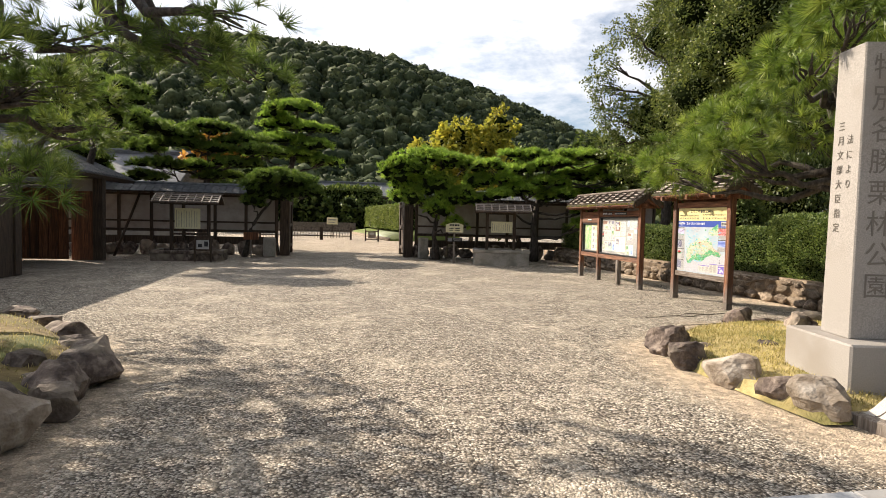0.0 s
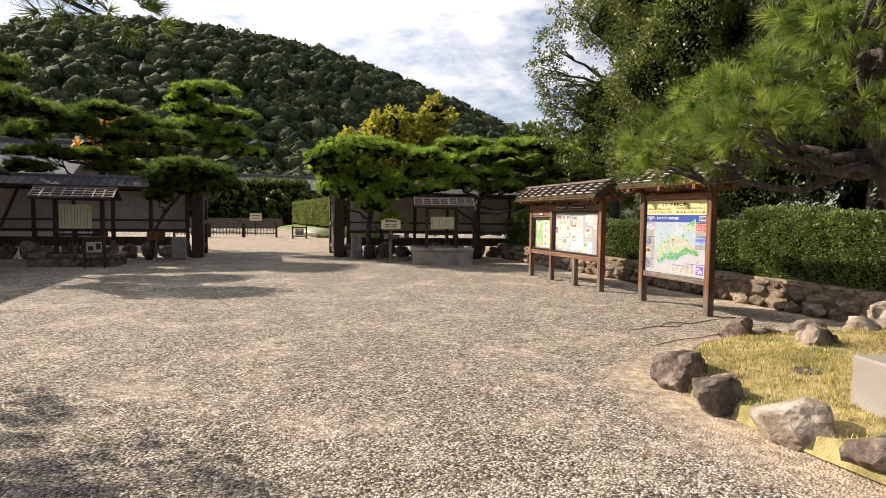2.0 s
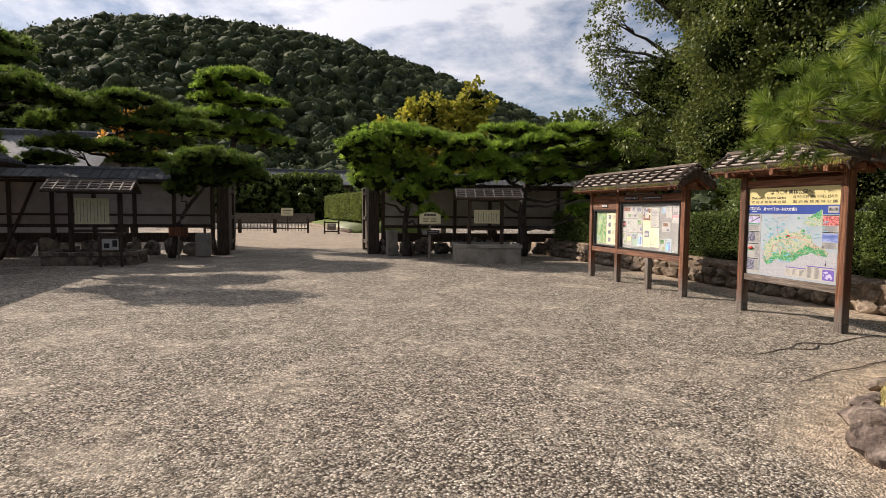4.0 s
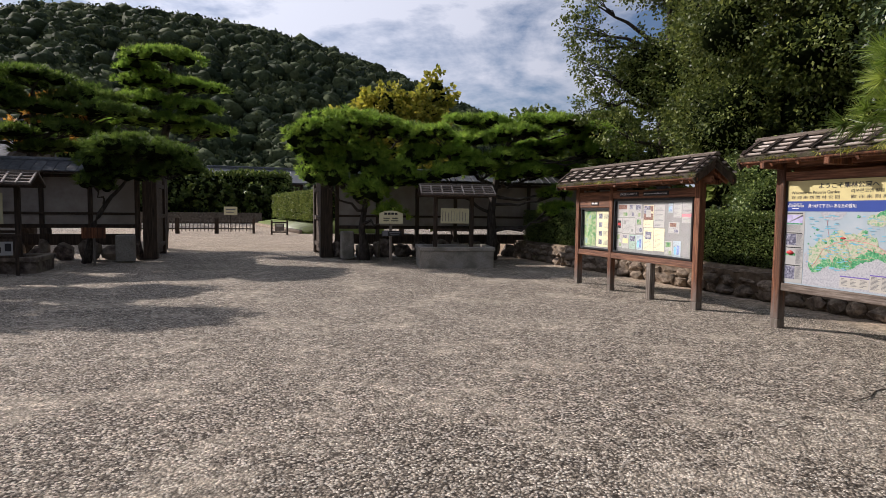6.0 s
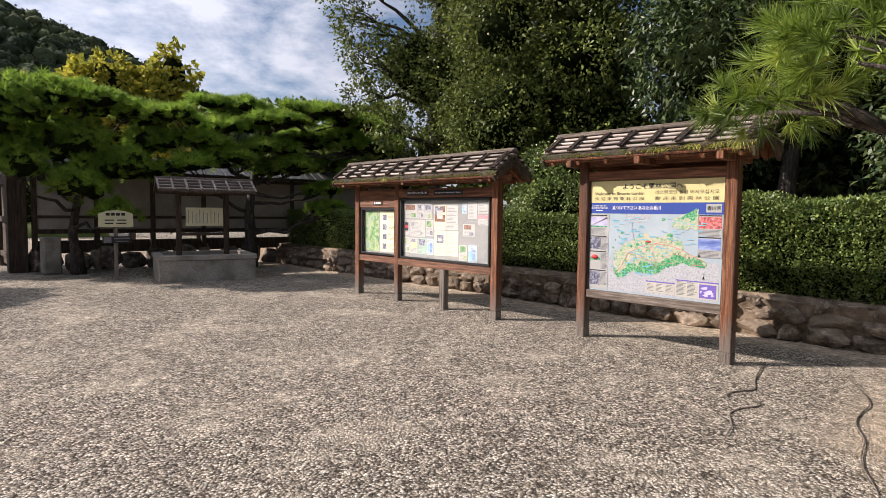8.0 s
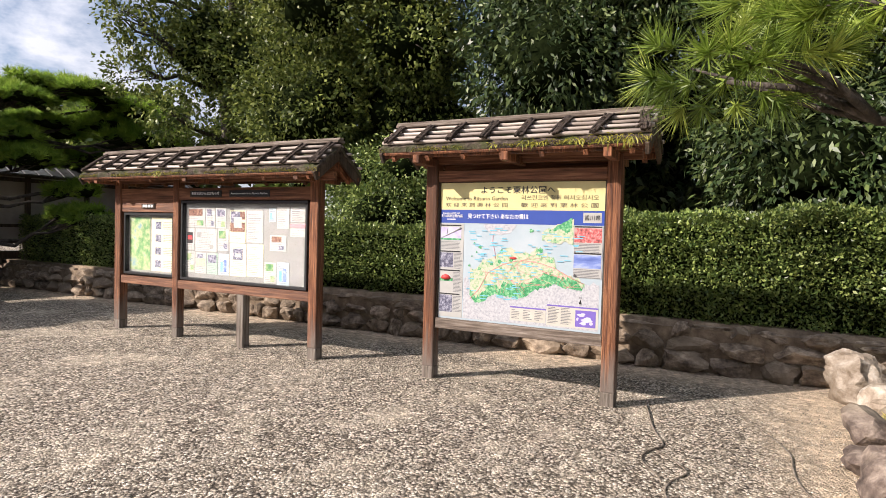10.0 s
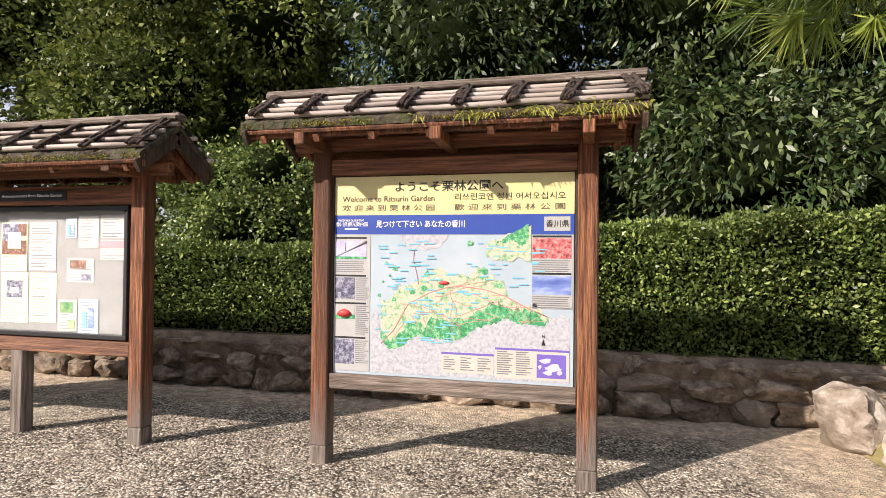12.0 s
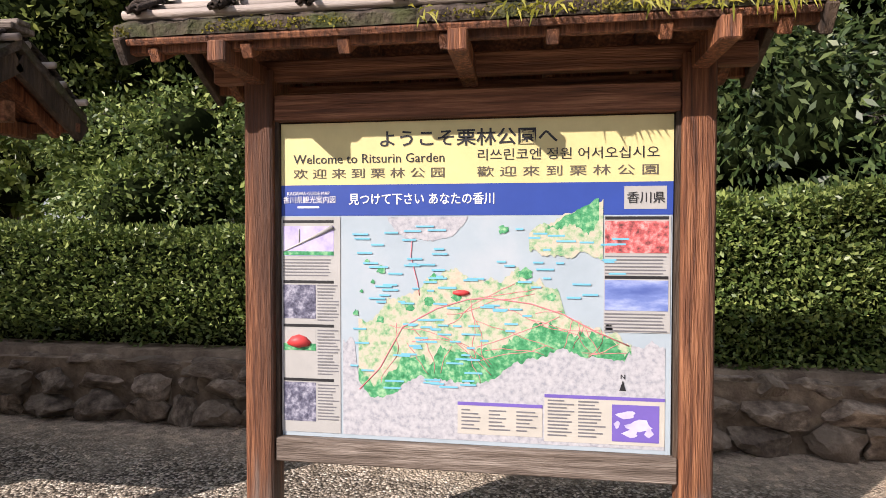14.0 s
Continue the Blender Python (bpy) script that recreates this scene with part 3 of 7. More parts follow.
def text_mesh(words, size, depth=0.001, align="CENTER", bold=0.0):
    """Letters of the built-in font as a mesh, on the x and z axes, facing -y."""
    cu = bpy.data.curves.new("letters", "FONT")
    cu.body, cu.size, cu.extrude, cu.align_x, cu.align_y = words, size, depth, align, "CENTER"
    cu.resolution_u, cu.offset = 2, bold
    ob = bpy.data.objects.new("letters", cu)
    scene.collection.objects.link(ob)
    me = bpy.data.meshes.new_from_object(ob.evaluated_get(bpy.context.evaluated_depsgraph_get()))
    me.transform(Matrix.Rotation(radians(90), 4, "X"))
    bpy.data.objects.remove(ob)
    bpy.data.curves.remove(cu)
    return me


def letters(name, words, size, x, y, z, mat, parent, width=None, align="CENTER", bold=0.0):
    me = text_mesh(words, size, 0.0008, align, bold)
    if width and len(me.vertices):
        w = max(v.co.x for v in me.vertices) - min(v.co.x for v in me.vertices)
        me.transform(Matrix.Diagonal((width / w, 1, 1, 1)))
    return part(name, me, mat, parent, at=pose(x, y, z))


def bars(rects, y0, depth=0.0012):
    """Thin flat print or paper, one slab for each (x0, x1, z0, z1), its face at y0."""
    bm = bmesh.new()
    for i, (x0, x1, z0, z1) in enumerate(rects):
        add_box(bm, ((x0 + x1) / 2, y0 + depth / 2 - 0.00003 * (i % 30), (z0 + z1) / 2), (x1 - x0, depth, z1 - z0))
    return bm

# ---- ground ----


def bed_height(x, y):
    """The forecourt rolls a little, by a centimetre or two."""
    return 0.012 * noise.noise((x * 0.25, y * 0.25, 3.0)) + 0.006 * noise.noise((x * 1.1, y * 1.1, 7.0))


def ground_sheet():
    xs = np.concatenate([[-1500, -400, -120, -50], np.arange(-24, -8, 0.5), np.arange(-8, 11, 0.2), np.arange(11, 24.1, 0.5), [50, 120, 400, 1500]])
    ys = np.concatenate([[-1500, -300, -60, -20], np.arange(-8, 2, 0.5), np.arange(2, 26, 0.2), np.arange(26, 60.1, 0.5), [90, 160, 400, 1500]])
    v = np.array([(x, y, bed_height(x, y) - 0.012 if -24 <= x <= 24 and -8 <= y <= 60 else -0.02) for y in ys for x in xs])
    i, j = np.meshgrid(np.arange(len(ys) - 1), np.arange(len(xs) - 1), indexing="ij")
    w = len(xs)
    f = np.stack([i * w + j, i * w + j + 1, (i + 1) * w + j + 1, (i + 1) * w + j], -1).reshape(-1, 4)
    me = mesh_from("ground", v, f, True)

    def near(x, y, line):
        best = 99.0
        for (ax, ay), (bx, by) in zip(line, line[1:]):
            t = max(0.0, min(1.0, ((x - ax) * (bx - ax) + (y - ay) * (by - ay)) / ((bx - ax) ** 2 + (by - ay) ** 2)))
            best = min(best, math.hypot(x - ax - t * (bx - ax), y - ay - t * (by - ay)))
        return best

    east = [(4.1, 4.2), (3.95, 6.5), (4.3, 7.6), (6.2, 8.9), (9.3, 9.0), (9.4, 17.0), (9.4, 24.0)]
    west = [(-1.7, 3.8), (-1.8, 6.5), (-3.0, 8.8), (-5.5, 10.6)]
    sand = np.array([max(0.0, 1 - near(x, y, east) / 0.8, 0.8 * (1 - near(x, y, west) / 0.6), 0.55 if y > 28 and abs(x) < 12 else 0.0) if -9 < x < 11 and 2 < y < 60 else 0.0 for x, y, z in v])
    a = me.attributes.new("sand", "FLOAT", "POINT")
    a.data.foreach_set("value", sand.astype(np.float32))
    return me


tagged(part("ground", ground_sheet(), M_GRAVEL), "tan and grey gravel forecourt with worn sandy patches", "ground", kind="structure")

# pale granite slabs behind the forecourt
pavement = thing("pavement", "pale grey granite slab paving beside the gravel", "paving", kind="structure")
slab = to_mesh("paving_slab", box((0, 0, 0), (1.19, 0.89, 0.09), 0.008))
slab.materials.append(M_PAVE)
for i in range(-6, 8):
    for j in range(6):
        part("paving_slab", slab, None, pavement, at=pose(1.5 + i * 1.2 + 0.6 * (j % 2), 3.16 - j * 0.9, -0.018))

# ---- hill ----


def hill_height(x, y):
    b = math.degrees(math.atan2(x - 0.5, y - 3.0))
    r = math.hypot(x - 0.5, y - 3.0)
    s = 35.5 if b > -6 else 30.0
    crest = 0.274 * math.exp(-(abs(b + 6) / s) ** 2.25)
    f = min(1.0, max(0.0, (r - 120.0) / 200.0))
    rise = f * f * (3 - 2 * f) if r < 320 else 1.0 - 0.3 * min(1, (r - 320) / 120)
    return 320 * crest * rise * (1 + 0.10 * noise.noise((x * 0.012, y * 0.012, 0.0)) * (1 - f) * 2.0) - 0.5


def hill_sheet():
    bs = np.radians(np.arange(-75, 66, 1.5))
    rs = np.arange(115, 445, 8.0)
    v = np.array([(0.5 + r * math.sin(b), 3 + r * math.cos(b), hill_height(0.5 + r * math.sin(b), 3 + r * math.cos(b))) for r in rs for b in bs])
    i, j = np.meshgrid(np.arange(len(rs) - 1), np.arange(len(bs) - 1), indexing="ij")
    w = len(bs)
    f = np.stack([i * w + j, i * w + j + 1, (i + 1) * w + j + 1, (i + 1) * w + j], -1).reshape(-1, 4)
    return mesh_from("hill", v, f, True)


tagged(part("hill", hill_sheet(), M_HILL_SOIL), "wooded hill rising behind the garden", "hill", kind="structure")


def crown_blob(seed):
    bm = bmesh.new()
    bmesh.ops.create_icosphere(bm, subdivisions=2, radius=1.0)
    o = Vector((seed * 3.1, seed * 1.7, 0))
    for v in bm.verts:
        v.co *= 1 + 0.5 * noise.noise(v.co * 1.6 + o) + 0.4 * noise.noise(v.co * 4.0 + o)
    vs = np.array([v.co[:] for v in bm.verts])
    fs = np.array([[v.index for v in f.verts] for f in bm.faces])
    bm.free()
    return vs, fs


def hill_forest():
    """Tree crowns, each a rounded heap of leaf clumps, all over the slope that faces the forecourt."""
    rng = np.random.default_rng(11)
    forms = [crown_blob(k) for k in range(9)]
    bits = []
    lv = []
    n = 0
    while n < 5200:
        b = rng.uniform(-42, 40)
        r = 118 + 225 * rng.random() ** 0.8
        x, y = 0.5 + r * math.sin(radians(b)), 3 + r * math.cos(radians(b))
        z = hill_height(x, y)
        if z < 1 and r > 150:
            continue
        s = rng.uniform(1.5, 3.5) * (0.75 + 0.0014 * r)
        v, f = forms[rng.integers(9)]
        a = rng.uniform(0, 6.28)
        c, d = math.cos(a), math.sin(a)
        w = v @ np.array([[c, d, 0], [-d, c, 0], [0, 0, 1]]) * np.array([s, s, s * rng.uniform(0.75, 1.15)]) + np.array([x, y, z + s * 0.45])
        bits.append((w, f))
        n += 1
        dd = rng.normal(size=(14, 3))
        dd[:, 2] = np.abs(dd[:, 2]) * 0.9
        dd[:, 1] -= 0.5
        dd /= np.linalg.norm(dd, axis=1)[:, None]
        lv.append((np.array([x, y, z + s * 0.45]) + dd * s * rng.uniform(0.85, 1.2, size=(14, 1)), dd))
    v, f = join_np(bits)
    far = mesh_from("hill_trees", v, f, False)
    P = np.vstack([p for p, d in lv])
    D = np.vstack([d for p, d in lv])
    v, f = leaves_np(P, D, 1.05, 0.9, 0.1, 0.8)
    return far, mesh_from("hill_foliage", v, f)


hill_a, hill_b = hill_forest()
hill_trees = thing("hill_trees", "dense dark green woodland covering the hill", "woodland", kind="stuff")
part("crowns", hill_a, M_HILL, hill_trees)
part("leaf_clumps", hill_b, M_HILL, hill_trees)

# ---- garden wall with plaster panels and dark timbers ----


def plaster_wall(name, x0, x1, y, posts, slope=0.0):
    """A timber-framed plaster wall on stone, with a small tiled roof; it runs along x from x0 to x1."""
    w = thing(name, "white plaster wall with dark timber frame and tiled coping", "wall", pose(x0, y, 0, rz=math.degrees(math.atan(slope))), kind="structure")
    L = (x1 - x0) / math.cos(math.atan(slope))
    part("plaster_panel", span(0, L, -0.05, 0.05, 1.02, 2.35), M_PLASTER, w)
    part("plaster_band", span(0, L, -0.06, 0.06, 2.43, 2.56), M_PLASTER, w)
    for z, h in ((0.97, 0.11), (1.33, 0.07), (2.39, 0.09)):
        part("beam", span(0, L, -0.09, 0.09, z - h / 2, z + h / 2, 0.006), M_WOOD_DARK, w)
    for i in range(posts + 1):
        x = L * i / posts
        part("post", span(x - 0.06, x + 0.06, -0.088, 0.088, 0.5, 2.5, 0.006), M_WOOD_DARK, w)
        part("foot_stone", rock_mesh("foot_stone", (0.34, 0.38, 0.62), 40 + i, 0.3, 2), M_ROCK, w, at=pose(x, 0, 0.0))
    # open gap under the sill, and the stone footing
    for i in range(int(L / 0.62)):
        x = 0.31 + i * 0.62
        part("footing_stone", rock_mesh("footing_stone", (0.66, 0.50, 0.42 + 0.09 * ((i * 7) % 3)), 90 + i, 0.22, 2), M_ROCK, w, at=pose(x, 0.02, 0.0))
    # board added to keep most sun from passing under the sill
    part("skirting_board", span(0, L, 0.02, 0.06, 0.42, 0.74, 0.004), M_WOOD_DARK, w)
    # small roof of grey tiles
    for side in (-1, 1):
        part("eave_board", box((L / 2, side * 0.36, 2.60), (L, 0.80, 0.03), 0.0, Matrix.Rotation(-side * 0.42, 3, "X")), M_WOOD_DARK, w)
    tile = to_mesh("roof_tile", box((0, 0, 0), (0.25, 0.80, 0.035), 0.01))
    tile.materials.append(M_TILE)
    for side in (-1, 1):
        for i in range(int(L / 0.27)):
            part("roof_tile", tile, None, w, at=Matrix.Translation((0.14 + i * 0.27, side * 0.37, 2.645)) @ Matrix.Rotation(-side * 0.42, 4, "X") @ Matrix.Rotation(0.05, 4, "Y"))
    part("ridge_tile", tubes("ridge_tile", [(np.array([(-0.05, 0, 2.82), (L / 2, 0, 2.81), (L + 0.05, 0, 2.82)]), [0.085] * 3)], 8), M_TILE, w)
    return w


plaster_wall("wall_west", -10.6, -2.2, 25.6, 7)
plaster_wall("wall_east", 3.6, 14.0, 25.3, 8, -0.10)

# main gate: heavy posts with the open leaves folded back
gate = thing("gate_posts", "dark timber garden gate standing open between plaster walls", "gate", kind="structure")
for sx, x, y in ((-1, -1.85, 25.6), (1, 3.25, 25.3)):
    part("gate_post", span(x - 0.19, x + 0.19, y - 0.19, y + 0.19, 0, 2.75, 0.015), M_WOOD_DARK, gate)
    part("post_cap", span(x - 0.24, x + 0.24, y - 0.24, y + 0.24, 2.75, 2.83, 0.01), M_TILE, gate)
    leaf = part("gate_leaf", span(x - sx * 0.02 - 0.035, x - sx * 0.02 + 0.035, y + 0.2, y + 2.2, 0.08, 2.45, 0.008), M_WOOD_DARK, gate)
    for z in (0.35, 1.25, 2.2):
        part("batten", span(x - sx * 0.085 - 0.03, x - sx * 0.085 + 0.03, y + 0.2, y + 2.2, z - 0.07, z + 0.07, 0.006), M_WOOD_DARK, leaf)
    part("back_post", span(x - 0.13, x + 0.13, y + 2.2, y + 2.46, 0, 2.4, 0.012), M_WOOD_DARK, gate)
part("gate_stone", span(3.62, 3.98, 24.3, 24.8, 0, 0.86, 0.03), M_GRANITE_D, gate, "rough granite gate stone")
part("gate_stone", span(-2.6, -2.15, 24.5, 24.95, 0, 0.75, 0.03), M_GRANITE_D, gate, "rough granite gate stone")

# ---- side gatehouse on the west ----
gh = thing("gatehouse", "dark timber gatehouse with grey tiled roof and open board doors", "gatehouse", kind="structure")
for y in (13.6, 16.65, 22.0):
    part("post", span(-7.75, -7.45, y - 0.15, y + 0.15, 0, 2.75, 0.012), M_WOOD_DARK, gh)
part("end_panel", span(-8.42, -7.76, 21.9, 22.04, 0.0, 2.3, 0.006), M_WOOD_RED, gh, "reddish brown board panel")
part("transom", span(-8.4, -7.76, 21.9, 22.04, 2.3, 2.75), M_PLASTER, gh)
part("lintel", span(-7.74, -7.46, 13.4, 24.5, 2.72, 2.95, 0.012), M_WOOD_DARK, gh)
part("tie_beam", span(-11.6, -7.46, 21.85, 22.1, 2.72, 2.92, 0.01), M_WOOD_DARK, gh)
door_leaf = part("door_leaf", box((-9.75, 21.75, 1.2), (2.6, 0.07, 2.32), 0.008), M_WOOD_RED, gh, "weathered reddish board door leaf standing open")
for i in range(9):
    part("board", box((-10.9 + i * 0.29, 21.70, 1.2), (0.275, 0.03, 2.2), 0.004), M_WOOD_RED, door_leaf)
part("side_wall", span(-7.7, -7.5, 10.4, 16.5, 0.0, 2.72), M_WOOD_DARK, gh)
part("back_wall", span(-12.1, -11.9, 10.4, 22.2, 0.0, 2.72), M_WOOD_DARK, gh)
slope_w = part("roof_slope", box((-9.0, 17.6, 3.5), (3.6, 14.2, 0.10), 0.0, Matrix.Rotation(0.42, 3, "Y")), M_WOOD_DARK, gh)
part("roof_slope", box((-12.2, 17.6, 3.5), (3.6, 14.2, 0.10), 0.0, Matrix.Rotation(-0.42, 3, "Y")), M_TILE, gh)
row = to_mesh("tile_row", box((0, 0, 0), (3.66, 0.12, 0.07), 0.025))
row.materials.append(M_TILE)
flat = to_mesh("tile_field", box((0, 0, 0), (3.64, 0.29, 0.03), 0.01))
flat.materials.append(M_TILE)
for i in range(47):
    at = Matrix.Translation((-9.0, 10.65 + i * 0.3, 3.60)) @ Matrix.Rotation(0.42, 4, "Y")
    part("tile_row", row, None, gh, at=at)
    part("tile_field", flat, None, gh, at=Matrix.Translation((0, 0.15, -0.03)) @ at)
part("ridge", span(-10.8, -10.4, 10.4, 24.7, 4.25, 4.6, 0.05), M_TILE, gh)
part("gable", box((-10.6, 22.3, 3.3), (3.4, 0.06, 0.9)), M_PLASTER, gh)

# ---- retaining wall of field stones on the east ----
rw = thing("retaining_wall", "low dry stone retaining wall under the hedge", "stone wall", kind="structure")
rng_w = np.random.default_rng(5)
part("bank", span(9.535, 9.9, 3.0, 24.5, -0.05, 0.47), M_SOIL, rw)
stones = []
for k in range(10):
    stones.append(rock_mesh("wall_stone", (0.26, 0.52, 0.30), 200 + k, 0.46, 3, 4.5))
    stones[-1].materials.append(M_WALLSTONE)
for course, (z, h) in enumerate(((-0.02, 0.22), (0.18, 0.20), (0.35, 0.15))):
    y = 3.2 + 0.2 * course
    while y < 24.2:
        w = rng_w.uniform(0.2, 0.6)
        m = stones[rng_w.integers(10)]
        part("wall_stone", m, None, rw, at=pose(9.52 + rng_w.uniform(-0.04, 0.04) + 0.05 * course, y + w / 2, z + 0.02, 0, 0, rng_w.choice([0, 180]) + rng_w.uniform(-8, 8))
             @ Matrix.Diagonal((rng_w.uniform(0.9, 1.15), w / 0.515, h / 0.30 * rng_w.uniform(0.9, 1.12), 1)))
        y += w
bank = mesh_from("planting_bank", [(9.62, -6, .5), (9.62, 26, .56), (40, 26, 0.9), (40, -6, .9), (9.62, -6, -.1), (9.62, 26, -.1), (40, 26, -.1), (40, -6, -.1)],
                 [(0, 3, 2, 1), (0, 1, 5, 4), (1, 2, 6, 5), (3, 0, 4, 7)])
tagged(part("planting_bank", bank, M_SOIL), "raised bank of dry soil behind the stone wall", "bank", kind="structure")

# ---- notice boards with bark and bamboo roofs ----


def board_roof(t, x0, x1, eave_z, ridge_z, reach, bundles, ferns, seed):
    """A small gabled roof on a board: bark, poles along it, brushwood bundles over it, fern and moss on the eave."""
    rng = np.random.default_rng(seed)
    L, mid = x1 - x0, (x0 + x1) / 2
    pitch = math.atan2(ridge_z - eave_z, reach)
    slant = math.hypot(ridge_z - eave_z, reach)
    for side in (-1, 1):
        rot = Matrix.Rotation(-side * pitch, 3, "X")
        c = (mid, side * reach / 2, (eave_z + ridge_z) / 2)
        part("roof_boarding", box((c[0], c[1], c[2] - 0.066), (L - 0.1, slant, 0.025), 0.004, rot), M_WOOD_RED, t)
        # bark layer with a ragged surface
        bm = bmesh.new()
        nx, ny = int(L / 0.035), 14
        grid = {}
        for layer, off in ((0, 0.0), (1, -0.045)):
            for i in range(nx + 1):
                for j in range(ny + 1):
                    s = j / ny
                    lift = (0.018 * noise.noise((i * 0.35, j * 0.6, seed)) + 0.01 * noise.noise((i * 0.9, j * 1.5, seed + 5))) if layer == 0 else 0.0
                    edge = 0.02 * noise.noise((i * 0.5, layer, seed + 9)) if j == ny else 0
                    y = side * (s * reach + edge)
                    grid[layer, i, j] = bm.verts.new((x0 + L * i / nx, y, ridge_z - s * (ridge_z - eave_z) + off + lift))
        for i in range(nx):
            for j in range(ny):
                bm.faces.new([grid[0, i, j], grid[0, i + 1, j], grid[0, i + 1, j + 1], grid[0, i, j + 1]])
                bm.faces.new([grid[1, i, j], grid[1, i, j + 1], grid[1, i + 1, j + 1], grid[1, i + 1, j]])
            bm.faces.new([grid[0, i, ny], grid[0, i + 1, ny], grid[1, i + 1, ny], grid[1, i, ny]])
        for i in (0, nx):
            for j in range(ny):
                bm.faces.new([grid[0, i, j], grid[0, i, j + 1], grid[1, i, j + 1], grid[1, i, j]])
        part("bark_layer", bm, M_BARK, t, "mossy dark bark roofing")
        # poles along the roof
        poles = 4
        for k in range(poles):
            s = (k + 0.55) / poles
            y, z = side * s * reach, ridge_z - s * (ridge_z - eave_z) + 0.03
            p = bend((x0 - 0.01 + rng.uniform(-0.03, 0.03), y, z), (x1 + 0.01 + rng.uniform(-0.03, 0.03), y, z), 9, 0, 0.012)
            part("pole", tubes("pole", [(p, 0.017 + 0.003 * rng.random(9))], 8), M_BAMBOO, t)
        # bundles from ridge to eave
        for k in range(bundles):
            x = x0 + 0.08 + (L - 0.16) * k / (bundles - 1)
            lean = rng.uniform(-0.04, 0.04)
            lines = []
            for q in range(6):
                dx = (q - 2.5) * 0.012 + rng.uniform(-0.006, 0.006)
                a = (x + dx + lean, side * 0.02, ridge_z + 0.045 + rng.uniform(0, 0.02))
                b = (x + dx - lean, side * (reach + rng.uniform(-0.02, 0.03)), eave_z + 0.05 + rng.uniform(0, 0.015))
                lines.append((bend(a, b, 7, 0.006, 0.012), 0.010 + 0.004 * rng.random(7)))
            for q in range(4):
                s = (q + 0.55) / 4
                y, z = side * s * reach, ridge_z - s * (ridge_z - eave_z) + 0.052
                lines.append((bend((x - 0.05, y, z), (x + 0.05, y, z), 5, 0.03, 0.006), [0.008] * 5))
            part("roof_slat", tubes("roof_slat", lines, 5, 0.4), M_TWIG, t)
        for k in range(7):
            x = x0 + 0.15 + (L - 0.3) * k / 6
            part("rafter", box((x, c[1], c[2] - 0.125), (0.045, slant * 0.84, 0.055), 0.004, rot), M_WOOD_RED, t)
        part("eave_board", box((mid, side * (reach - 0.05), eave_z - 0.072), (L - 0.02, 0.035, 0.05), 0.004), M_WOOD_RED, t)
    part("ridge_board", box((mid, 0, ridge_z + 0.045), (L + 0.02, 0.13, 0.03), 0.005), M_WOOD_RAIL_GREY, t, "silvery ridge board")
    part("ridge_board", box((mid, 0, ridge_z + 0.072), (L + 0.03, 0.075, 0.025), 0.005), M_WOOD_RAIL_GREY, t)
    for x in (x0 + 0.03, x1 - 0.03):
        for side in (-1, 1):
            part("bargeboard", box((x, side * reach / 2, (eave_z + ridge_z) / 2 - 0.10), (0.035, slant, 0.10), 0.004, Matrix.Rotation(-side * pitch, 3, "X")), M_WOOD_DARK, t)
    # moss cushions and small ferns along the eave
    m = int(1500 * L)
    pos = np.column_stack([x0 + L * rng.random(m), -reach + 0.10 * rng.random(m) ** 1.5 - 0.015, np.zeros(m)])
    pos[:, 2] = eave_z + (pos[:, 1] + reach) * math.tan(pitch) - 0.035 + 0.03 * rng.random(m)
    keep = np.array([noise.noise((p[0] * 2.3, 1.0, seed)) > -0.15 for p in pos])
    v, f = leaves_np(pos[keep], np.tile((0, -0.5, 0.5), (keep.sum(), 1)), 0.013, 0.7)
    part("moss", mesh_from("moss", v, f), M_MOSS, t, "yellow-green moss along the eave")
    for x, k in ferns:
        n = 11 * k
        p = np.column_stack([x + 0.028 * k * rng.normal(size=n), np.full(n, -reach - 0.02), eave_z - 0.01 + 0.015 * rng.normal(size=n)])
        lines_v, lines_f = [], []
        d = np.column_stack([0.6 * rng.normal(size=n), -0.35 + 0.2 * rng.normal(size=n), -0.35 + 0.5 * rng.normal(size=n)])
        d /= np.linalg.norm(d, axis=1)[:, None]
        ln = rng.uniform(0.03, 0.07, n) * (0.7 + 0.15 * k)
        s = np.cross(d, (0, 1, 0.2))
        s /= np.linalg.norm(s, axis=1)[:, None]
        a, mdl = p, p + d * ln[:, None] * 0.55
        tip = p + d * ln[:, None] + np.array((0, 0, -1)) * (ln * 0.35)[:, None]
        w = 0.0045
        v = np.stack([a, mdl + s * w, tip, mdl - s * w], 1).reshape(-1, 3)
        part("fern", mesh_from("fern", v, np.arange(4 * n).reshape(n, 4)), M_FERN, t, "tuft of bright yellow-green fern")


def board_post(t, x, height, y=0.0, w=0.125, foot=True):
    p = part("post", span(x - w / 2, x + w / 2, y - w / 2, y + w / 2, 0.11, height, 0.008), M_WOOD_POST, t)
    if foot:
        part("post_foot", span(x - w / 2 - 0.001, x + w / 2 + 0.001, y - w / 2 - 0.001, y + w / 2 + 0.001, -0.05, 0.11, 0.008), M_WOOD_GREY, t, "bleached grey post foot")
    return p


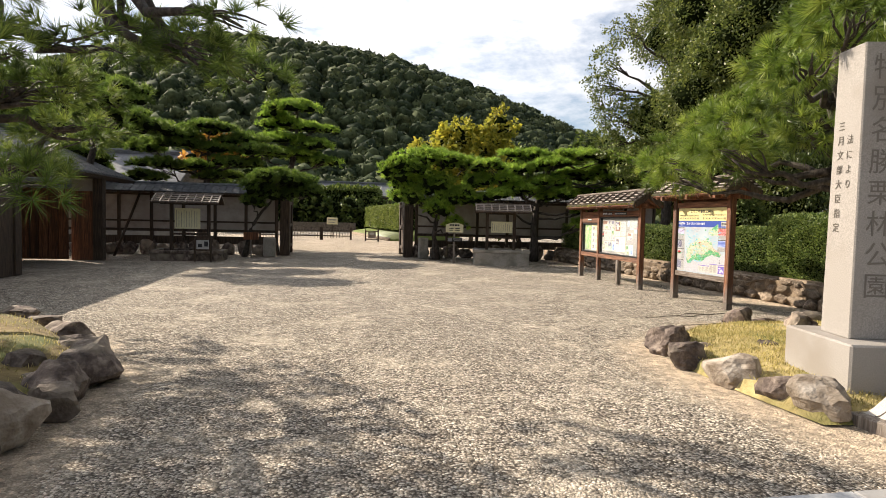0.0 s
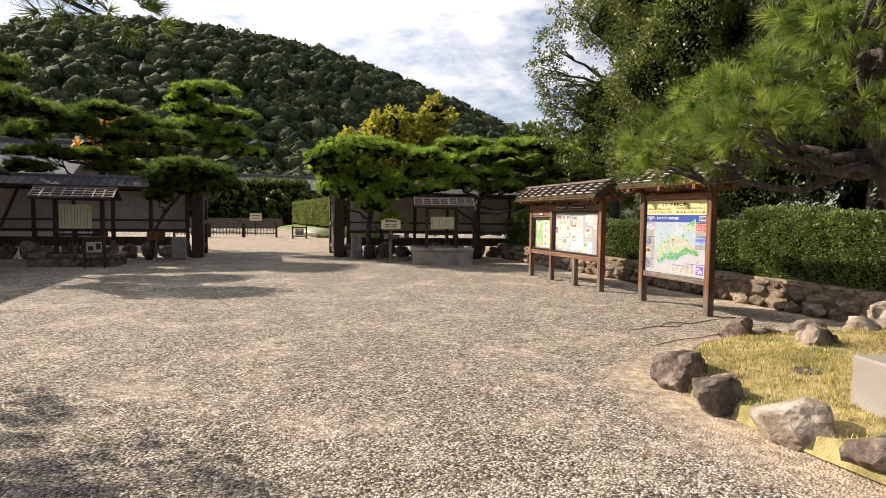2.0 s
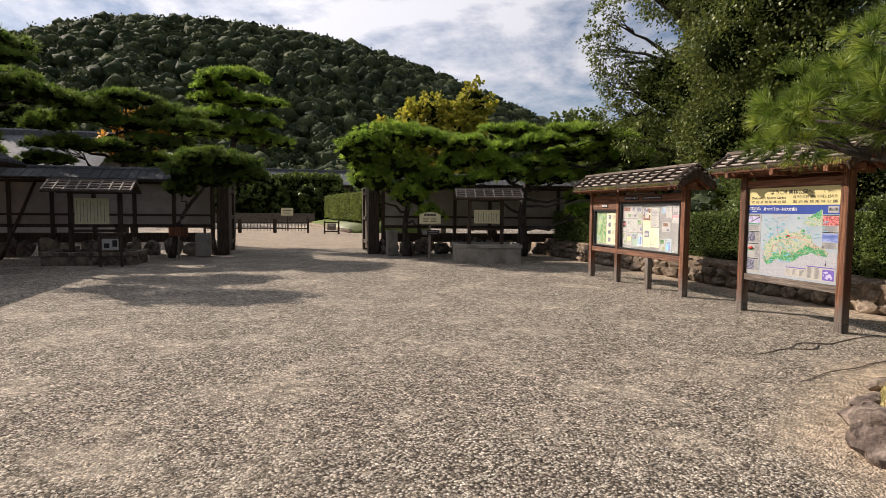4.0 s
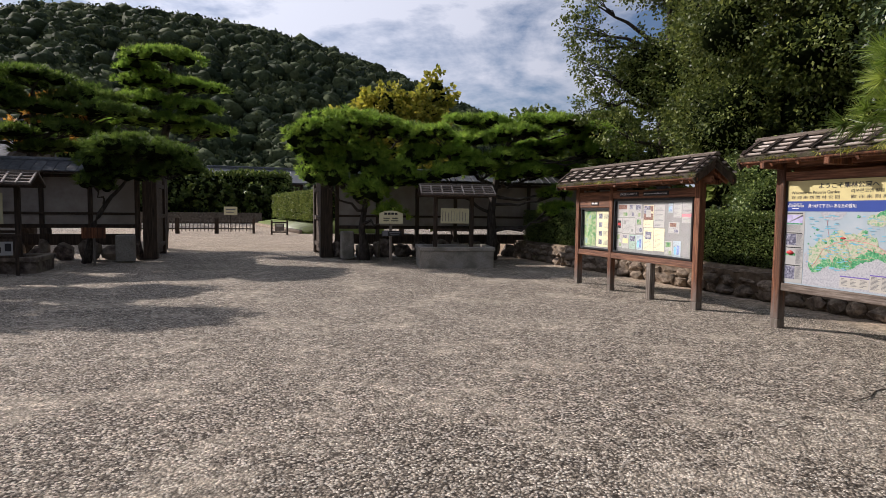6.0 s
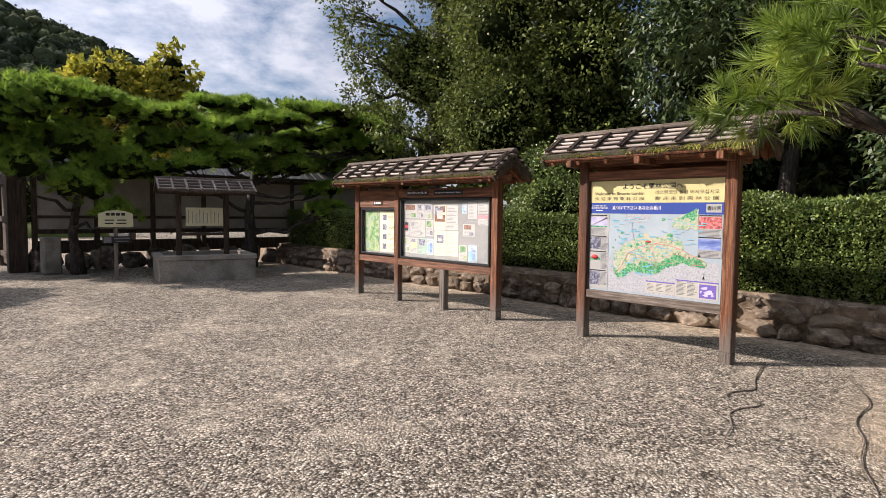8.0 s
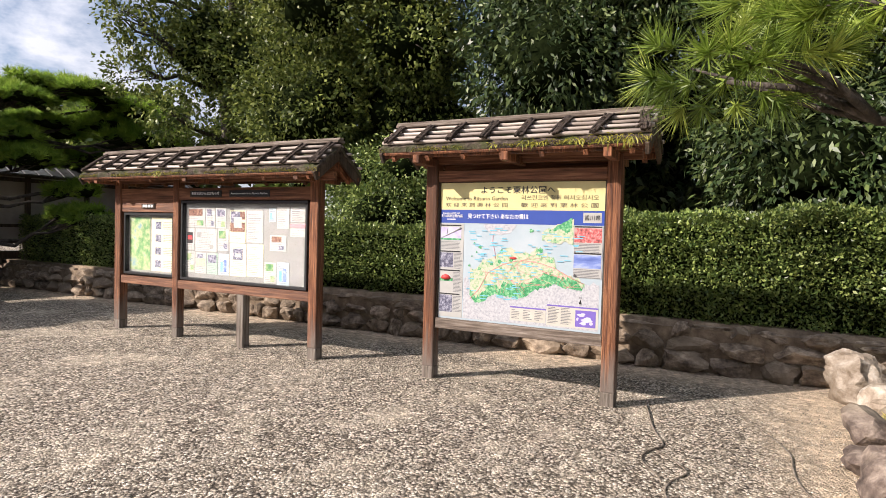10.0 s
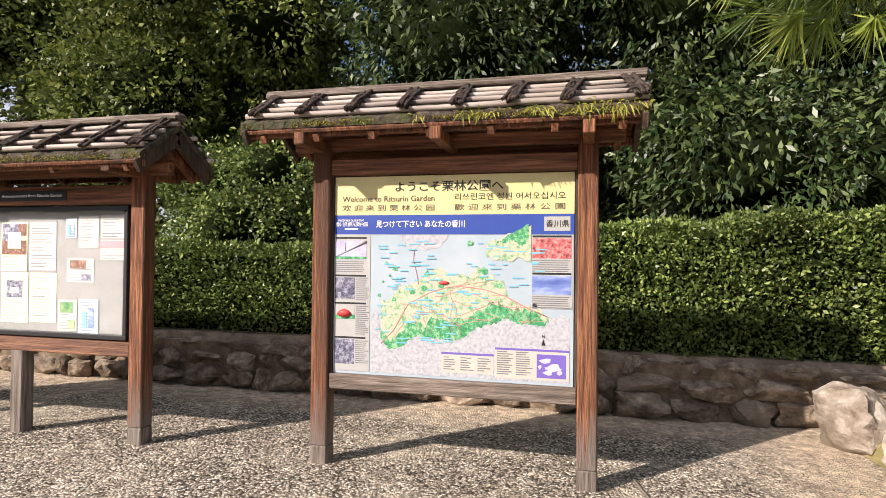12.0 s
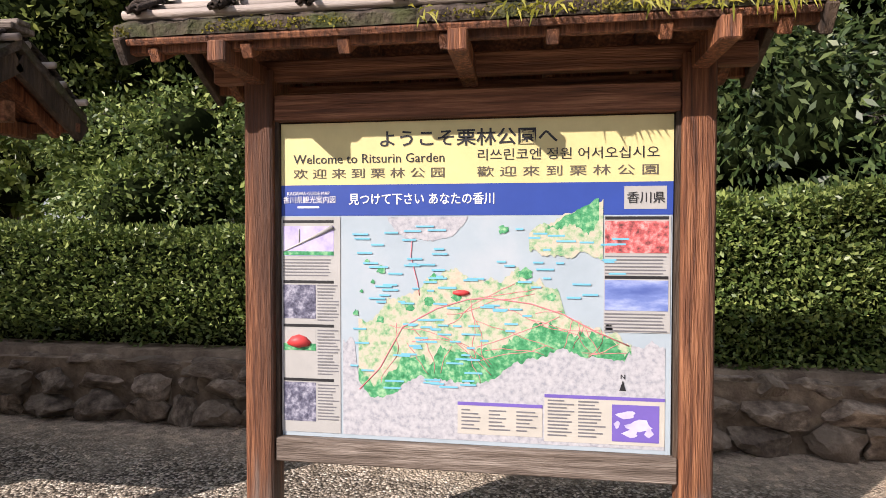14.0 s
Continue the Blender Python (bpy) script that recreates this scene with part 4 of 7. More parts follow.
# guide map board
gm = thing("guide_map_board", "roofed wooden notice board with a large printed guide map", "notice board", pose(7.675, 11.547, 0, 0, 0, -90))
for x in (-0.90, 0.90):
    board_post(gm, x, 2.20)
part("bottom_rail", span(-0.835, 0.835, -0.045, 0.045, 0.505, 0.61, 0.006), M_WOOD_RAIL_GREY, gm, "weathered bottom rail")
part("top_beam", span(-0.835, 0.835, -0.045, 0.045, 1.975, 2.09, 0.006), M_WOOD_RAIL, gm)
part("head_beam", span(-1.12, 1.12, -0.03, 0.03, 2.15, 2.24, 0.006), M_WOOD_RAIL, gm)
part("upper_tie", span(-0.835, 0.835, 0.10, 0.14, 2.10, 2.16, 0.004), M_WOOD_RAIL, gm)
for x in (-0.90, 0.0, 0.90):
    part("bracket", span(x - 0.035, x + 0.035, -0.40, 0.40, 2.13, 2.21, 0.006), M_WOOD_RED, gm)
part("backing", span(-0.835, 0.835, 0.0, 0.03, 0.61, 1.975), M_WOOD_DARK, gm)
part("side_stile", span(-0.837, -0.82, -0.03, 0.0, 0.61, 1.975), M_WOOD_DARK, gm)
part("side_stile", span(0.82, 0.837, -0.03, 0.0, 0.61, 1.975), M_WOOD_DARK, gm)
board_roof(gm, -1.33, 1.235, 2.285, 2.51, 0.38, 8, [(-0.1, 1), (0.28, 3), (0.66, 3), (0.88, 1), (1.08, 3), (0.97, 2)], 3)
PW, PB, PT = 0.815, 0.61, 1.968
map_panel = part("map_panel", span(-PW, PW, -0.012, -0.001, PB, PT, 0.002), M_MAPSEA, gm, "printed map panel with yellow and blue heading")
Y = -0.0135


def mx(u):
    """Across the panel: 0 at its one edge, 1 at the other."""
    return -PW + 2 * PW * u


def mz(v):
    return PT - (PT - PB) * v


def rect(u0, u1, v0, v1):
    return (mx(u0), mx(u1), mz(v1), mz(v0))


part("heading", bars([rect(0, 1, 0, 0.195)], Y), M_YELLOW_SIGN, map_panel, "pale yellow welcome heading")
part("blue_band", bars([rect(0, 1, 0.195, 0.292)], Y), M_BLUE, map_panel, "blue title band")
letters("lettering", "ようこそ栗林公園へ", 0.075, mx(0.495), Y - 0.0015, mz(0.058), M_TEXTDARK, map_panel, 0.74, "CENTER", 0.0010)
letters("lettering", "Welcome to Ritsurin Garden", 0.056, mx(0.238), Y - 0.0015, mz(0.115), M_TEXTDARK, map_panel, 0.66)
letters("lettering", "리쓰린코엔 정원 어서오십시오", 0.052, mx(0.745), Y - 0.0015, mz(0.111), M_TEXTDARK, map_panel, 0.72)
letters("lettering", "欢 迎 来 到 栗 林 公 园", 0.046, mx(0.238), Y - 0.0015, mz(0.162), M_INK, map_panel, 0.66)
letters("lettering", "歡 迎 來 到 栗 林 公 園", 0.046, mx(0.745), Y - 0.0015, mz(0.162), M_INK, map_panel, 0.72)
letters("lettering", "KAGAWA GUIDE MAP", 0.022, mx(0.075), Y - 0.0015, mz(0.222), M_TEXTWHITE, map_panel, 0.19)
letters("lettering", "香川県観光案内図", 0.033, mx(0.078), Y - 0.0015, mz(0.243), M_TEXTWHITE, map_panel, 0.235)
letters("lettering", "見つけて下さい あなたの香川", 0.052, mx(0.378), Y - 0.0015, mz(0.243), M_TEXTWHITE, map_panel, 0.62, "CENTER", 0.0006)
part("white_box", bars([rect(0.885, 0.985, 0.208, 0.275)], Y - 0.001), M_PAPER, map_panel)
letters("lettering", "香川県", 0.050, mx(0.936), Y - 0.003, mz(0.244), M_TEXTDARK, map_panel, 0.145)
part("small_print", bars([rect(0.045, 0.105, 0.262, 0.268)], Y - 0.001), M_TEXTWHITE, map_panel)


def land(name, mat, u0, u1, v_of, w_of, y, n=130):
    """A patch of map print between two wavering outlines."""
    bm = bmesh.new()
    top, bot = [], []
    for i in range(n + 1):
        u = u0 + (u1 - u0) * i / n
        a, b = v_of(u), w_of(u)
        top.append(bm.verts.new((mx(u), y, mz(min(a, b)))))
        bot.append(bm.verts.new((mx(u), y, mz(max(a, b) + 0.0008))))
    for i in range(n):
        bm.faces.new([top[i], bot[i], bot[i + 1], top[i + 1]])
    return part(name, bm, mat, map_panel)


def wav(u, f, s, a):
    return a * noise.noise((u * f, s, 0.3)) + 0.5 * a * noise.noise((u * f * 2.7, s, 4.3)) + 0.4 * a * noise.noise((u * f * 7.1, s, 1.3))


def coast(u):
    return float(np.interp(u, (0.20, 0.235, 0.29, 0.35, 0.425, 0.48, 0.54, 0.625, 0.655, 0.73, 0.745, 0.80, 0.86, 0.905),
                           (0.62, 0.61, 0.565, 0.53, 0.47, 0.465, 0.50, 0.455, 0.50, 0.52, 0.57, 0.62, 0.64, 0.685))) + wav(u, 30, 2.0, 0.028)


def south(u):
    return float(np.interp(u, (0.20, 0.21, 0.28, 0.35, 0.44, 0.51, 0.63, 0.73, 0.80, 0.89, 0.905), (0.70, 0.83, 0.87, 0.80, 0.79, 0.81, 0.74, 0.69, 0.715, 0.72, 0.69))) + wav(u, 22, 6.0, 0.022)


land("relief_land", M_MAPGREY, 0.17, 0.985, lambda u: min(south(u) - 0.012, 0.995), lambda u: 0.985, Y - 0.0004)
land("plain_land", M_MAPCREAM, 0.212, 0.905, coast, south, Y - 0.0008)
land("hill_land", M_MAPGREEN, 0.212, 0.905, lambda u: max(south(u) - 0.10 * max(0.0, math.sin(math.pi * min(1, max(0.05, (u - 0.2) / 0.7)))) ** 0.6 + wav(u, 14, 9, 0.045), coast(u) + 0.01), south, Y - 0.0012)
land("upper_relief", M_MAPGREY, 0.29, 0.50, lambda u: 0.296, lambda u: 0.296 + 0.075 * max(0.0, math.sin(math.pi * (u - 0.29) / 0.21)) ** 0.5 + wav(u, 18, 3, 0.015), Y - 0.0004)
land("upper_island", M_MAPCREAM, 0.655, 0.835, lambda u: 0.345 - 0.10 * (u - 0.655) / 0.18 + wav(u, 26, 5, 0.014), lambda u: 0.40 + 0.02 * (u - 0.655) / 0.18 + wav(u, 26, 8, 0.02), Y - 0.0024, 40)
land("upper_island_relief", M_MAPGREEN, 0.70, 0.825, lambda u: 0.335 - 0.10 * (u - 0.70) / 0.13 + wav(u, 26, 5, 0.014), lambda u: 0.325 + wav(u, 30, 8, 0.03), Y - 0.0027, 30)
rng_m = np.random.default_rng(21)
for cu, cv, r in ((0.272, 0.462, 0.016), (0.235, 0.435, 0.009), (0.59, 0.335, 0.016), (0.25, 0.50, 0.008), (0.645, 0.47, 0.022), (0.41, 0.49, 0.018), (0.71, 0.54, 0.016), (0.475, 0.545, 0.02),
                  (0.40, 0.56, 0.02), (0.72, 0.385, 0.012), (0.205, 0.60, 0.012), (0.27, 0.62, 0.014), (0.85, 0.63, 0.014), (0.22, 0.53, 0.007), (0.35, 0.58, 0.016), (0.63, 0.5, 0.012)):
    bm = bmesh.new()
    ring = [bm.verts.new((mx(cu) + 1.1 * r * math.cos(a) * (1 + 0.9 * noise.noise((cu * 9, a * 1.6, 0))), Y - 0.0016, mz(cv) + 1.1 * r * math.sin(a) * (1 + 0.9 * noise.noise((cv * 9, a * 1.6, 5))))) for a in np.linspace(0, 2 * math.pi, 14, endpoint=False)]
    bm.faces.new(ring)
    part("island_print", bm, M_MAPGREEN, map_panel)
# red and pink roads
roads = []
for k in range(34):
    u, v = rng_m.uniform(0.28, 0.84), rng_m.uniform(0.54, 0.76)
    a = rng_m.uniform(-0.5, 0.5) + (1.57 if k % 3 == 0 else 0)
    pts = []
    for q in range(12):
        if 0.21 < u < 0.9 and coast(u) < v < south(u):
            pts.append((mx(u), Y - 0.0016, mz(v)))
        u, v, a = u + 0.022 * math.cos(a), v + 0.018 * math.sin(a), a + rng_m.uniform(-0.35, 0.35)
    if len(pts) > 3:
        roads.append((np.array(pts), [0.0013] * len(pts)))
roads.append((np.array([(mx(u), Y - 0.0016, mz(v)) for u, v in ((0.355, 0.37), (0.352, 0.42), (0.37, 0.5), (0.375, 0.54))]), [0.002] * 4))
roads.append((np.array([(mx(u), Y - 0.0016, mz(v)) for u, v in ((0.215, 0.84), (0.27, 0.77), (0.33, 0.64), (0.42, 0.58), (0.5, 0.55), (0.56, 0.545), (0.66, 0.56), (0.74, 0.59), (0.82, 0.64), (0.9, 0.68))]), [0.0026] * 10))
part("road_print", tubes("road_print", roads, 4), M_PINK, map_panel)
# light blue place labels
lab = []
for _ in range(150):
    u, v = rng_m.uniform(0.19, 0.86), rng_m.uniform(0.32, 0.84)
    if 0.86 - 0.55 * (u - 0.2) < v - 0.0 and u > 0.5 or v > 0.9 - 0.3 * (u - 0.2):
        continue
    w = rng_m.uniform(0.018, 0.05)
    lab.append(rect(u, u + w, v, v + 0.0055))
part("place_label_print", bars(lab, Y - 0.0035), M_LABELBLUE, map_panel)
part("red_marker", tubes("red_marker", [(np.array([(mx(0.462), Y - 0.002, mz(0.530)), (mx(0.475), Y - 0.002, mz(0.530)), (mx(0.492), Y - 0.002, mz(0.530)), (mx(0.505), Y - 0.002, mz(0.530))]), [0.005, 0.012, 0.012, 0.005])], 8), M_RED, map_panel)
# photographs with black captions and small print
photos = [(0.005, 0.145, 0.325, 0.42, M_LAVENDER), (0.005, 0.095, 0.512, 0.62, M_DARKPHOTO), (0.005, 0.095, 0.655, 0.722, M_PAPER), (0.005, 0.095, 0.825, 0.95, M_DARKPHOTO),
          (0.84, 0.99, 0.31, 0.405, M_REDPHOTO), (0.84, 0.99, 0.485, 0.575, M_SEAPHOTO)]
part("photo_margin", bars([rect(0.0, 0.163, 0.296, 0.985)], Y - 0.0016), M_PAPER, map_panel)
part("photo_margin", bars([rect(0.838, 0.995, 0.296, 0.64)], Y - 0.0016), M_PAPER, map_panel)
for u0, u1, v0 in ((0.005, 0.145, 0.306), (0.005, 0.145, 0.498), (0.005, 0.145, 0.638), (0.005, 0.145, 0.812), (0.84, 0.99, 0.297), (0.84, 0.99, 0.472)):
    part("caption_panel", bars([rect(u0, u1, v0, v0 + 0.009)], Y - 0.0028), M_TEXTDARK, map_panel)
for u0, u1, v0, v1, m in photos:
    part("photo", bars([rect(u0, u1, v0, v1)], Y - 0.0028), m, map_panel)
part("photo_detail", tubes("photo_detail", [(np.array([(mx(0.008), Y - 0.004, mz(0.405)), (mx(0.07), Y - 0.004, mz(0.37)), (mx(0.143), Y - 0.004, mz(0.328))]), [0.002, 0.005, 0.010]),
                                            (np.array([(mx(0.05), Y - 0.004, mz(0.385)), (mx(0.05), Y - 0.004, mz(0.34)), (mx(0.05), Y - 0.004, mz(0.335))]), [0.003] * 3)], 6), M_PAPER, map_panel)
part("photo_detail", bars([rect(0.005, 0.145, 0.405, 0.418), rect(0.005, 0.095, 0.7, 0.722)], Y - 0.0038), M_MAPGREEN, map_panel)
part("photo_subject", tubes("photo_subject", [(np.array([(mx(0.018), Y - 0.004, mz(0.70)), (mx(0.03), Y - 0.004, mz(0.695)), (mx(0.048), Y - 0.004, mz(0.693)), (mx(0.066), Y - 0.004, mz(0.695)), (mx(0.08), Y - 0.004, mz(0.70))]), [0.008, 0.022, 0.03, 0.022, 0.008])], 8), M_RED, map_panel)
small = []
for u0, u1, v0, v1 in ((0.005, 0.145, 0.43, 0.488), (0.1, 0.16, 0.512, 0.63), (0.1, 0.16, 0.655, 0.80), (0.1, 0.16, 0.83, 0.95), (0.84, 0.99, 0.413, 0.465), (0.84, 0.99, 0.583, 0.635)):
    v = v0
    while v < v1:
        small.append(rect(u0, u1 - rng_m.uniform(0, 0.02), v, v + 0.0035))
        v += 0.010
part("small_print", bars(small, Y - 0.003), M_TEXTGREY, map_panel)
for u0, u1, v0, v1 in ((0.475, 0.69, 0.872, 0.965), (0.695, 0.985, 0.838, 0.975)):
    part("legend_box", bars([rect(u0, u1, v0, v1)], Y - 0.0016), M_LEGEND, map_panel)
    part("legend_title", bars([rect(u0, u1, v0 - 0.006, v0 + 0.004)], Y - 0.0028), M_PURPLE, map_panel)
part("legend_map", bars([rect(0.86, 0.972, 0.855, 0.965)], Y - 0.0028), M_PURPLE, map_panel)
for cu, cv, ru, rv in ((0.895, 0.885, 0.022, 0.012), (0.925, 0.915, 0.03, 0.016), (0.905, 0.94, 0.018, 0.010), (0.948, 0.935, 0.010, 0.012), (0.872, 0.915, 0.007, 0.010)):
    bm = bmesh.new()
    bm.faces.new([bm.verts.new((mx(cu + ru * math.cos(a) * (1 + 0.3 * math.sin(3 * a + cu * 40))), Y - 0.0038 - cv * 0.0002, mz(cv + rv * math.sin(a) * (1 + 0.25 * math.cos(2 * a + cv * 30))))) for a in np.linspace(0, 2 * math.pi, 12, endpoint=False)])
    part("legend_land", bm, M_LAVENDER, map_panel)
small = [rect(0.485 + 0.07 * c, 0.485 + 0.07 * c + rng_m.uniform(0.02, 0.055), 0.888 + 0.0115 * r, 0.892 + 0.0115 * r) for c in range(3) for r in range(6)]
small += [rect(0.703 + 0.075 * c, 0.703 + 0.075 * c + rng_m.uniform(0.04, 0.068), 0.848 + 0.0105 * r, 0.852 + 0.0105 * r) for c in range(2) for r in range(11)]
part("small_print", bars(small, Y - 0.003), M_TEXTGREY, map_panel)
bm = bmesh.new()
c = Vector((mx(0.885), Y - 0.003, mz(0.80)))
bm.faces.new([bm.verts.new(c + Vector(p)) for p in ((0, 0, 0.024), (-0.013, 0, -0.018), (0.013, 0, -0.018))])
part("north_arrow", bm, M_TEXTDARK, map_panel)
letters("lettering", "N", 0.026, mx(0.885), Y - 0.003, mz(0.772), M_TEXTDARK, map_panel)

# information board with two glazed cases
nb = thing("information_board", "long roofed wooden notice board with pinned papers behind glass", "notice board", pose(7.675, 15.71, 0, 0, 0, -90))
for x in (-1.755, -0.56, 1.755):
    board_post(nb, x, 2.10, 0, 0.125 if x != -0.56 else 0.11)
part("short_post", span(0.56, 0.68, -0.05, 0.06, -0.05, 0.64, 0.008), M_WOOD_GREY, nb, "short grey support post")
part("bottom_rail", span(-1.69, 1.69, -0.05, 0.05, 0.635, 0.745, 0.006), M_WOOD_RAIL, nb)
part("header", span(-1.69, 1.69, -0.045, 0.045, 1.80, 1.95, 0.006), M_WOOD_RAIL, nb)
part("head_beam", span(-2.0, 2.0, -0.035, 0.035, 2.02, 2.12, 0.006), M_WOOD_RAIL, nb)
for x in (-1.755, 0.0, 1.755):
    part("bracket", span(x - 0.035, x + 0.035, -0.38, 0.38, 2.0, 2.08, 0.006), M_WOOD_RED, nb)
part("backing", span(-1.69, 1.69, 0.05, 0.08, 0.745, 1.80), M_WOOD_DARK, nb)
part("case_header", span(-1.69, -0.615, -0.04, 0.03, 1.63, 1.80, 0.006), M_WOOD_RAIL, nb)
part("name_plate", span(-1.25, -0.98, -0.055, -0.045, 1.68, 1.745, 0.003), M_WOOD_DARK, nb)
part("name_plate_print", bars([(-1.22 + 0.055 * i, -1.18 + 0.055 * i, 1.695, 1.73) for i in range(4)], -0.057), M_TEXTWHITE, nb)
part("title_plate", span(-0.28, 0.28, -0.058, -0.045, 1.835, 1.915, 0.003), M_TEXTDARK, nb, "dark title plate")
part("title_plate", span(0.42, 1.08, -0.058, -0.045, 1.835, 1.915, 0.003), M_TEXTDARK, nb, "dark title plate")
letters("lettering", "栗林公園からのお知らせ", 0.046, 0.0, -0.060, 1.875, M_TEXTWHITE, nb, 0.5)
letters("lettering", "Announcements from Ritsurin Garden", 0.034, 0.75, -0.060, 1.875, M_TEXTWHITE, nb, 0.6)


def case(x0, x1, z0, z1):
    w = 0.035
    for a, b, c, d in ((x0, x1, z0, z0 + w), (x0, x1, z1 - w, z1), (x0, x0 + w, z0 + w, z1 - w), (x1 - w, x1, z0 + w, z1 - w)):
        part("case_frame", span(a, b, -0.03, 0.05, c, d, 0.004), M_BLACK, nb)
    part("pin_board", span(x0 + w, x1 - w, 0.03, 0.049, z0 + w, z1 - w), M_GREYBOARD, nb)
    g = part("glass_pane", span(x0 + w, x1 - w, -0.018, -0.014, z0 + w, z1 - w), M_GLASS, nb)
    g.visible_shadow = False


case(-1.66, -0.625, 0.765, 1.62)
case(-0.49, 1.64, 0.755, 1.79)
part("garden_map", bars([(-1.60, -1.17, 0.83, 1.56)], 0.027), M_LIMEMAP, nb, "green garden map sheet")
part("garden_map_text", bars([(-1.14, -0.68, 0.83, 1.56)], 0.027), M_CREAM, nb)
part("garden_map_photo", bars([(-1.06, -0.94, 0.88 + 0.175 * k, 0.98 + 0.175 * k) for k in range(4)], 0.025), M_DARKPHOTO, nb)
part("garden_map_print", bars([(-0.9, -0.72, 0.88 + 0.175 * k + 0.022 * q, 0.887 + 0.175 * k + 0.022 * q) for k in range(4) for q in range(5)], 0.025), M_TEXTGREY, nb)
# pinned papers: place, photograph, shade
papers = [(-0.44, -0.09, 1.45, 1.70, 3), (-0.08, 0.09, 1.45, 1.70, 3), (0.10, 0.28, 1.44, 1.70, 3), (0.35, 0.62, 1.27, 1.67, 2), (0.64, 0.91, 1.28, 1.67, 1), (1.00, 1.11, 1.54, 1.70, 5), (1.13, 1.32, 1.46, 1.72, 1),
          (1.34, 1.59, 1.54, 1.72, 1), (1.34, 1.59, 1.37, 1.53, 6), (1.02, 1.28, 1.19, 1.38, 3), (-0.45, -0.29, 1.15, 1.43, 7), (-0.27, 0.12, 1.14, 1.43, 0), (0.14, 0.33, 1.16, 1.43, 3), (-0.45, -0.28, 0.86, 1.13, 3),
          (-0.265, -0.07, 0.85, 1.12, 4), (-0.05, 0.14, 0.85, 1.12, 8), (0.16, 0.34, 0.85, 1.12, 5), (0.36, 0.635, 0.85, 1.26, 2), (0.65, 0.92, 0.86, 1.26, 9), (0.94, 1.125, 0.80, 1.05, 3), (1.14, 1.33, 0.79, 1.06, 5)]
PAPER_LOOK = ((M_PAPER, "white printed notice"), (M_PAPER, "white typed notice"), (M_CREAM, "cream poster with a dark picture"), (M_PAPER, "white flyer with photographs"), (M_PAPER, "flyer with a yellow picture"),
              (M_MAPSEA, "pale blue flyer with figures"), (M_PAPER, "white notice with a pink heading"), (M_PAPER, "white flyer with a dark red picture"), (M_MINT, "pale green flyer with a photograph"), (M_CREAM, "cream typed notice"))
for i, (a, b, c, d, k) in enumerate(papers):
    sheet_ = part("notice", bars([(a, b, c, d)], 0.026), PAPER_LOOK[k][0], nb, PAPER_LOOK[k][1])
    w, h = b - a, d - c
    r = random.Random(i)
    layer = itertools.count()

    def patch(u0, u1, v0, v1, m):
        part("picture", bars([(a + w * u0, a + w * u1, c + h * v0, c + h * v1)], 0.0240 - 0.0008 * next(layer), 0.0006), m, sheet_)

    if k == 2 and c > 1.2:
        patch(0.04, 0.66, 0.62, 0.97, M_DARKPHOTO)
        patch(0.66, 0.96, 0.72, 0.97, M_BROWNPHOTO)
        patch(0.04, 0.96, 0.34, 0.62, M_BROWNPHOTO)
        patch(0.26, 0.76, 0.46, 0.80, M_PAPER)
    elif k == 2:
        patch(0.20, 0.80, 0.50, 0.84, M_DARKPHOTO)
        patch(0.32, 0.68, 0.58, 0.70, M_PAPER)
    elif k == 3:
        patch(0.12, r.uniform(0.55, 0.9), 0.58, 0.92, r.choice((M_DARKPHOTO, M_BROWNPHOTO, M_LIMEMAP)))
        patch(0.55, 0.90, 0.08, 0.34, r.choice((M_LIMEMAP, M_DARKPHOTO)))
    elif k == 4:
        patch(0.08, 0.92, 0.36, 0.70, M_YELLOW_SIGN)
        patch(0.2, 0.7, 0.74, 0.92, M_DARKPHOTO)
    elif k == 5:
        patch(0.2, 0.42, 0.15, 0.62, M_LABELBLUE)
        patch(0.52, 0.78, 0.15, 0.72, M_SEAPHOTO)
    elif k == 6:
        patch(0.0, 1.0, 0.62, 0.94, M_PINK)
    elif k == 7:
        patch(0.18, 0.82, 0.30, 0.82, M_TEXTDARK)
        patch(0.24, 0.76, 0.48, 0.66, M_RED)
    elif k == 8:
        patch(0.10, 0.90, 0.54, 0.92, M_DARKPHOTO)
    elif k == 0:
        patch(0.08, 0.28, 0.60, 0.84, M_GREYBOARD)
        patch(0.68, 0.84, 0.12, 0.3, M_GREYBOARD)
    q = c + h * 0.07
    lines_ = []
    while q < d - h * 0.1:
        lines_.append((a + w * 0.08, a + w * r.uniform(0.5, 0.94), q, q + (0.008 if k in (1, 9) and r.random() < 0.25 else 0.004)))
        q += 0.022
    part("print_lines", bars(lines_, 0.0252), M_TEXTGREY, sheet_)
board_roof(nb, -2.08, 2.07, 2.125, 2.40, 0.40, 11, [(-0.4, 2)], 8)

# ---- trees and hedges ----


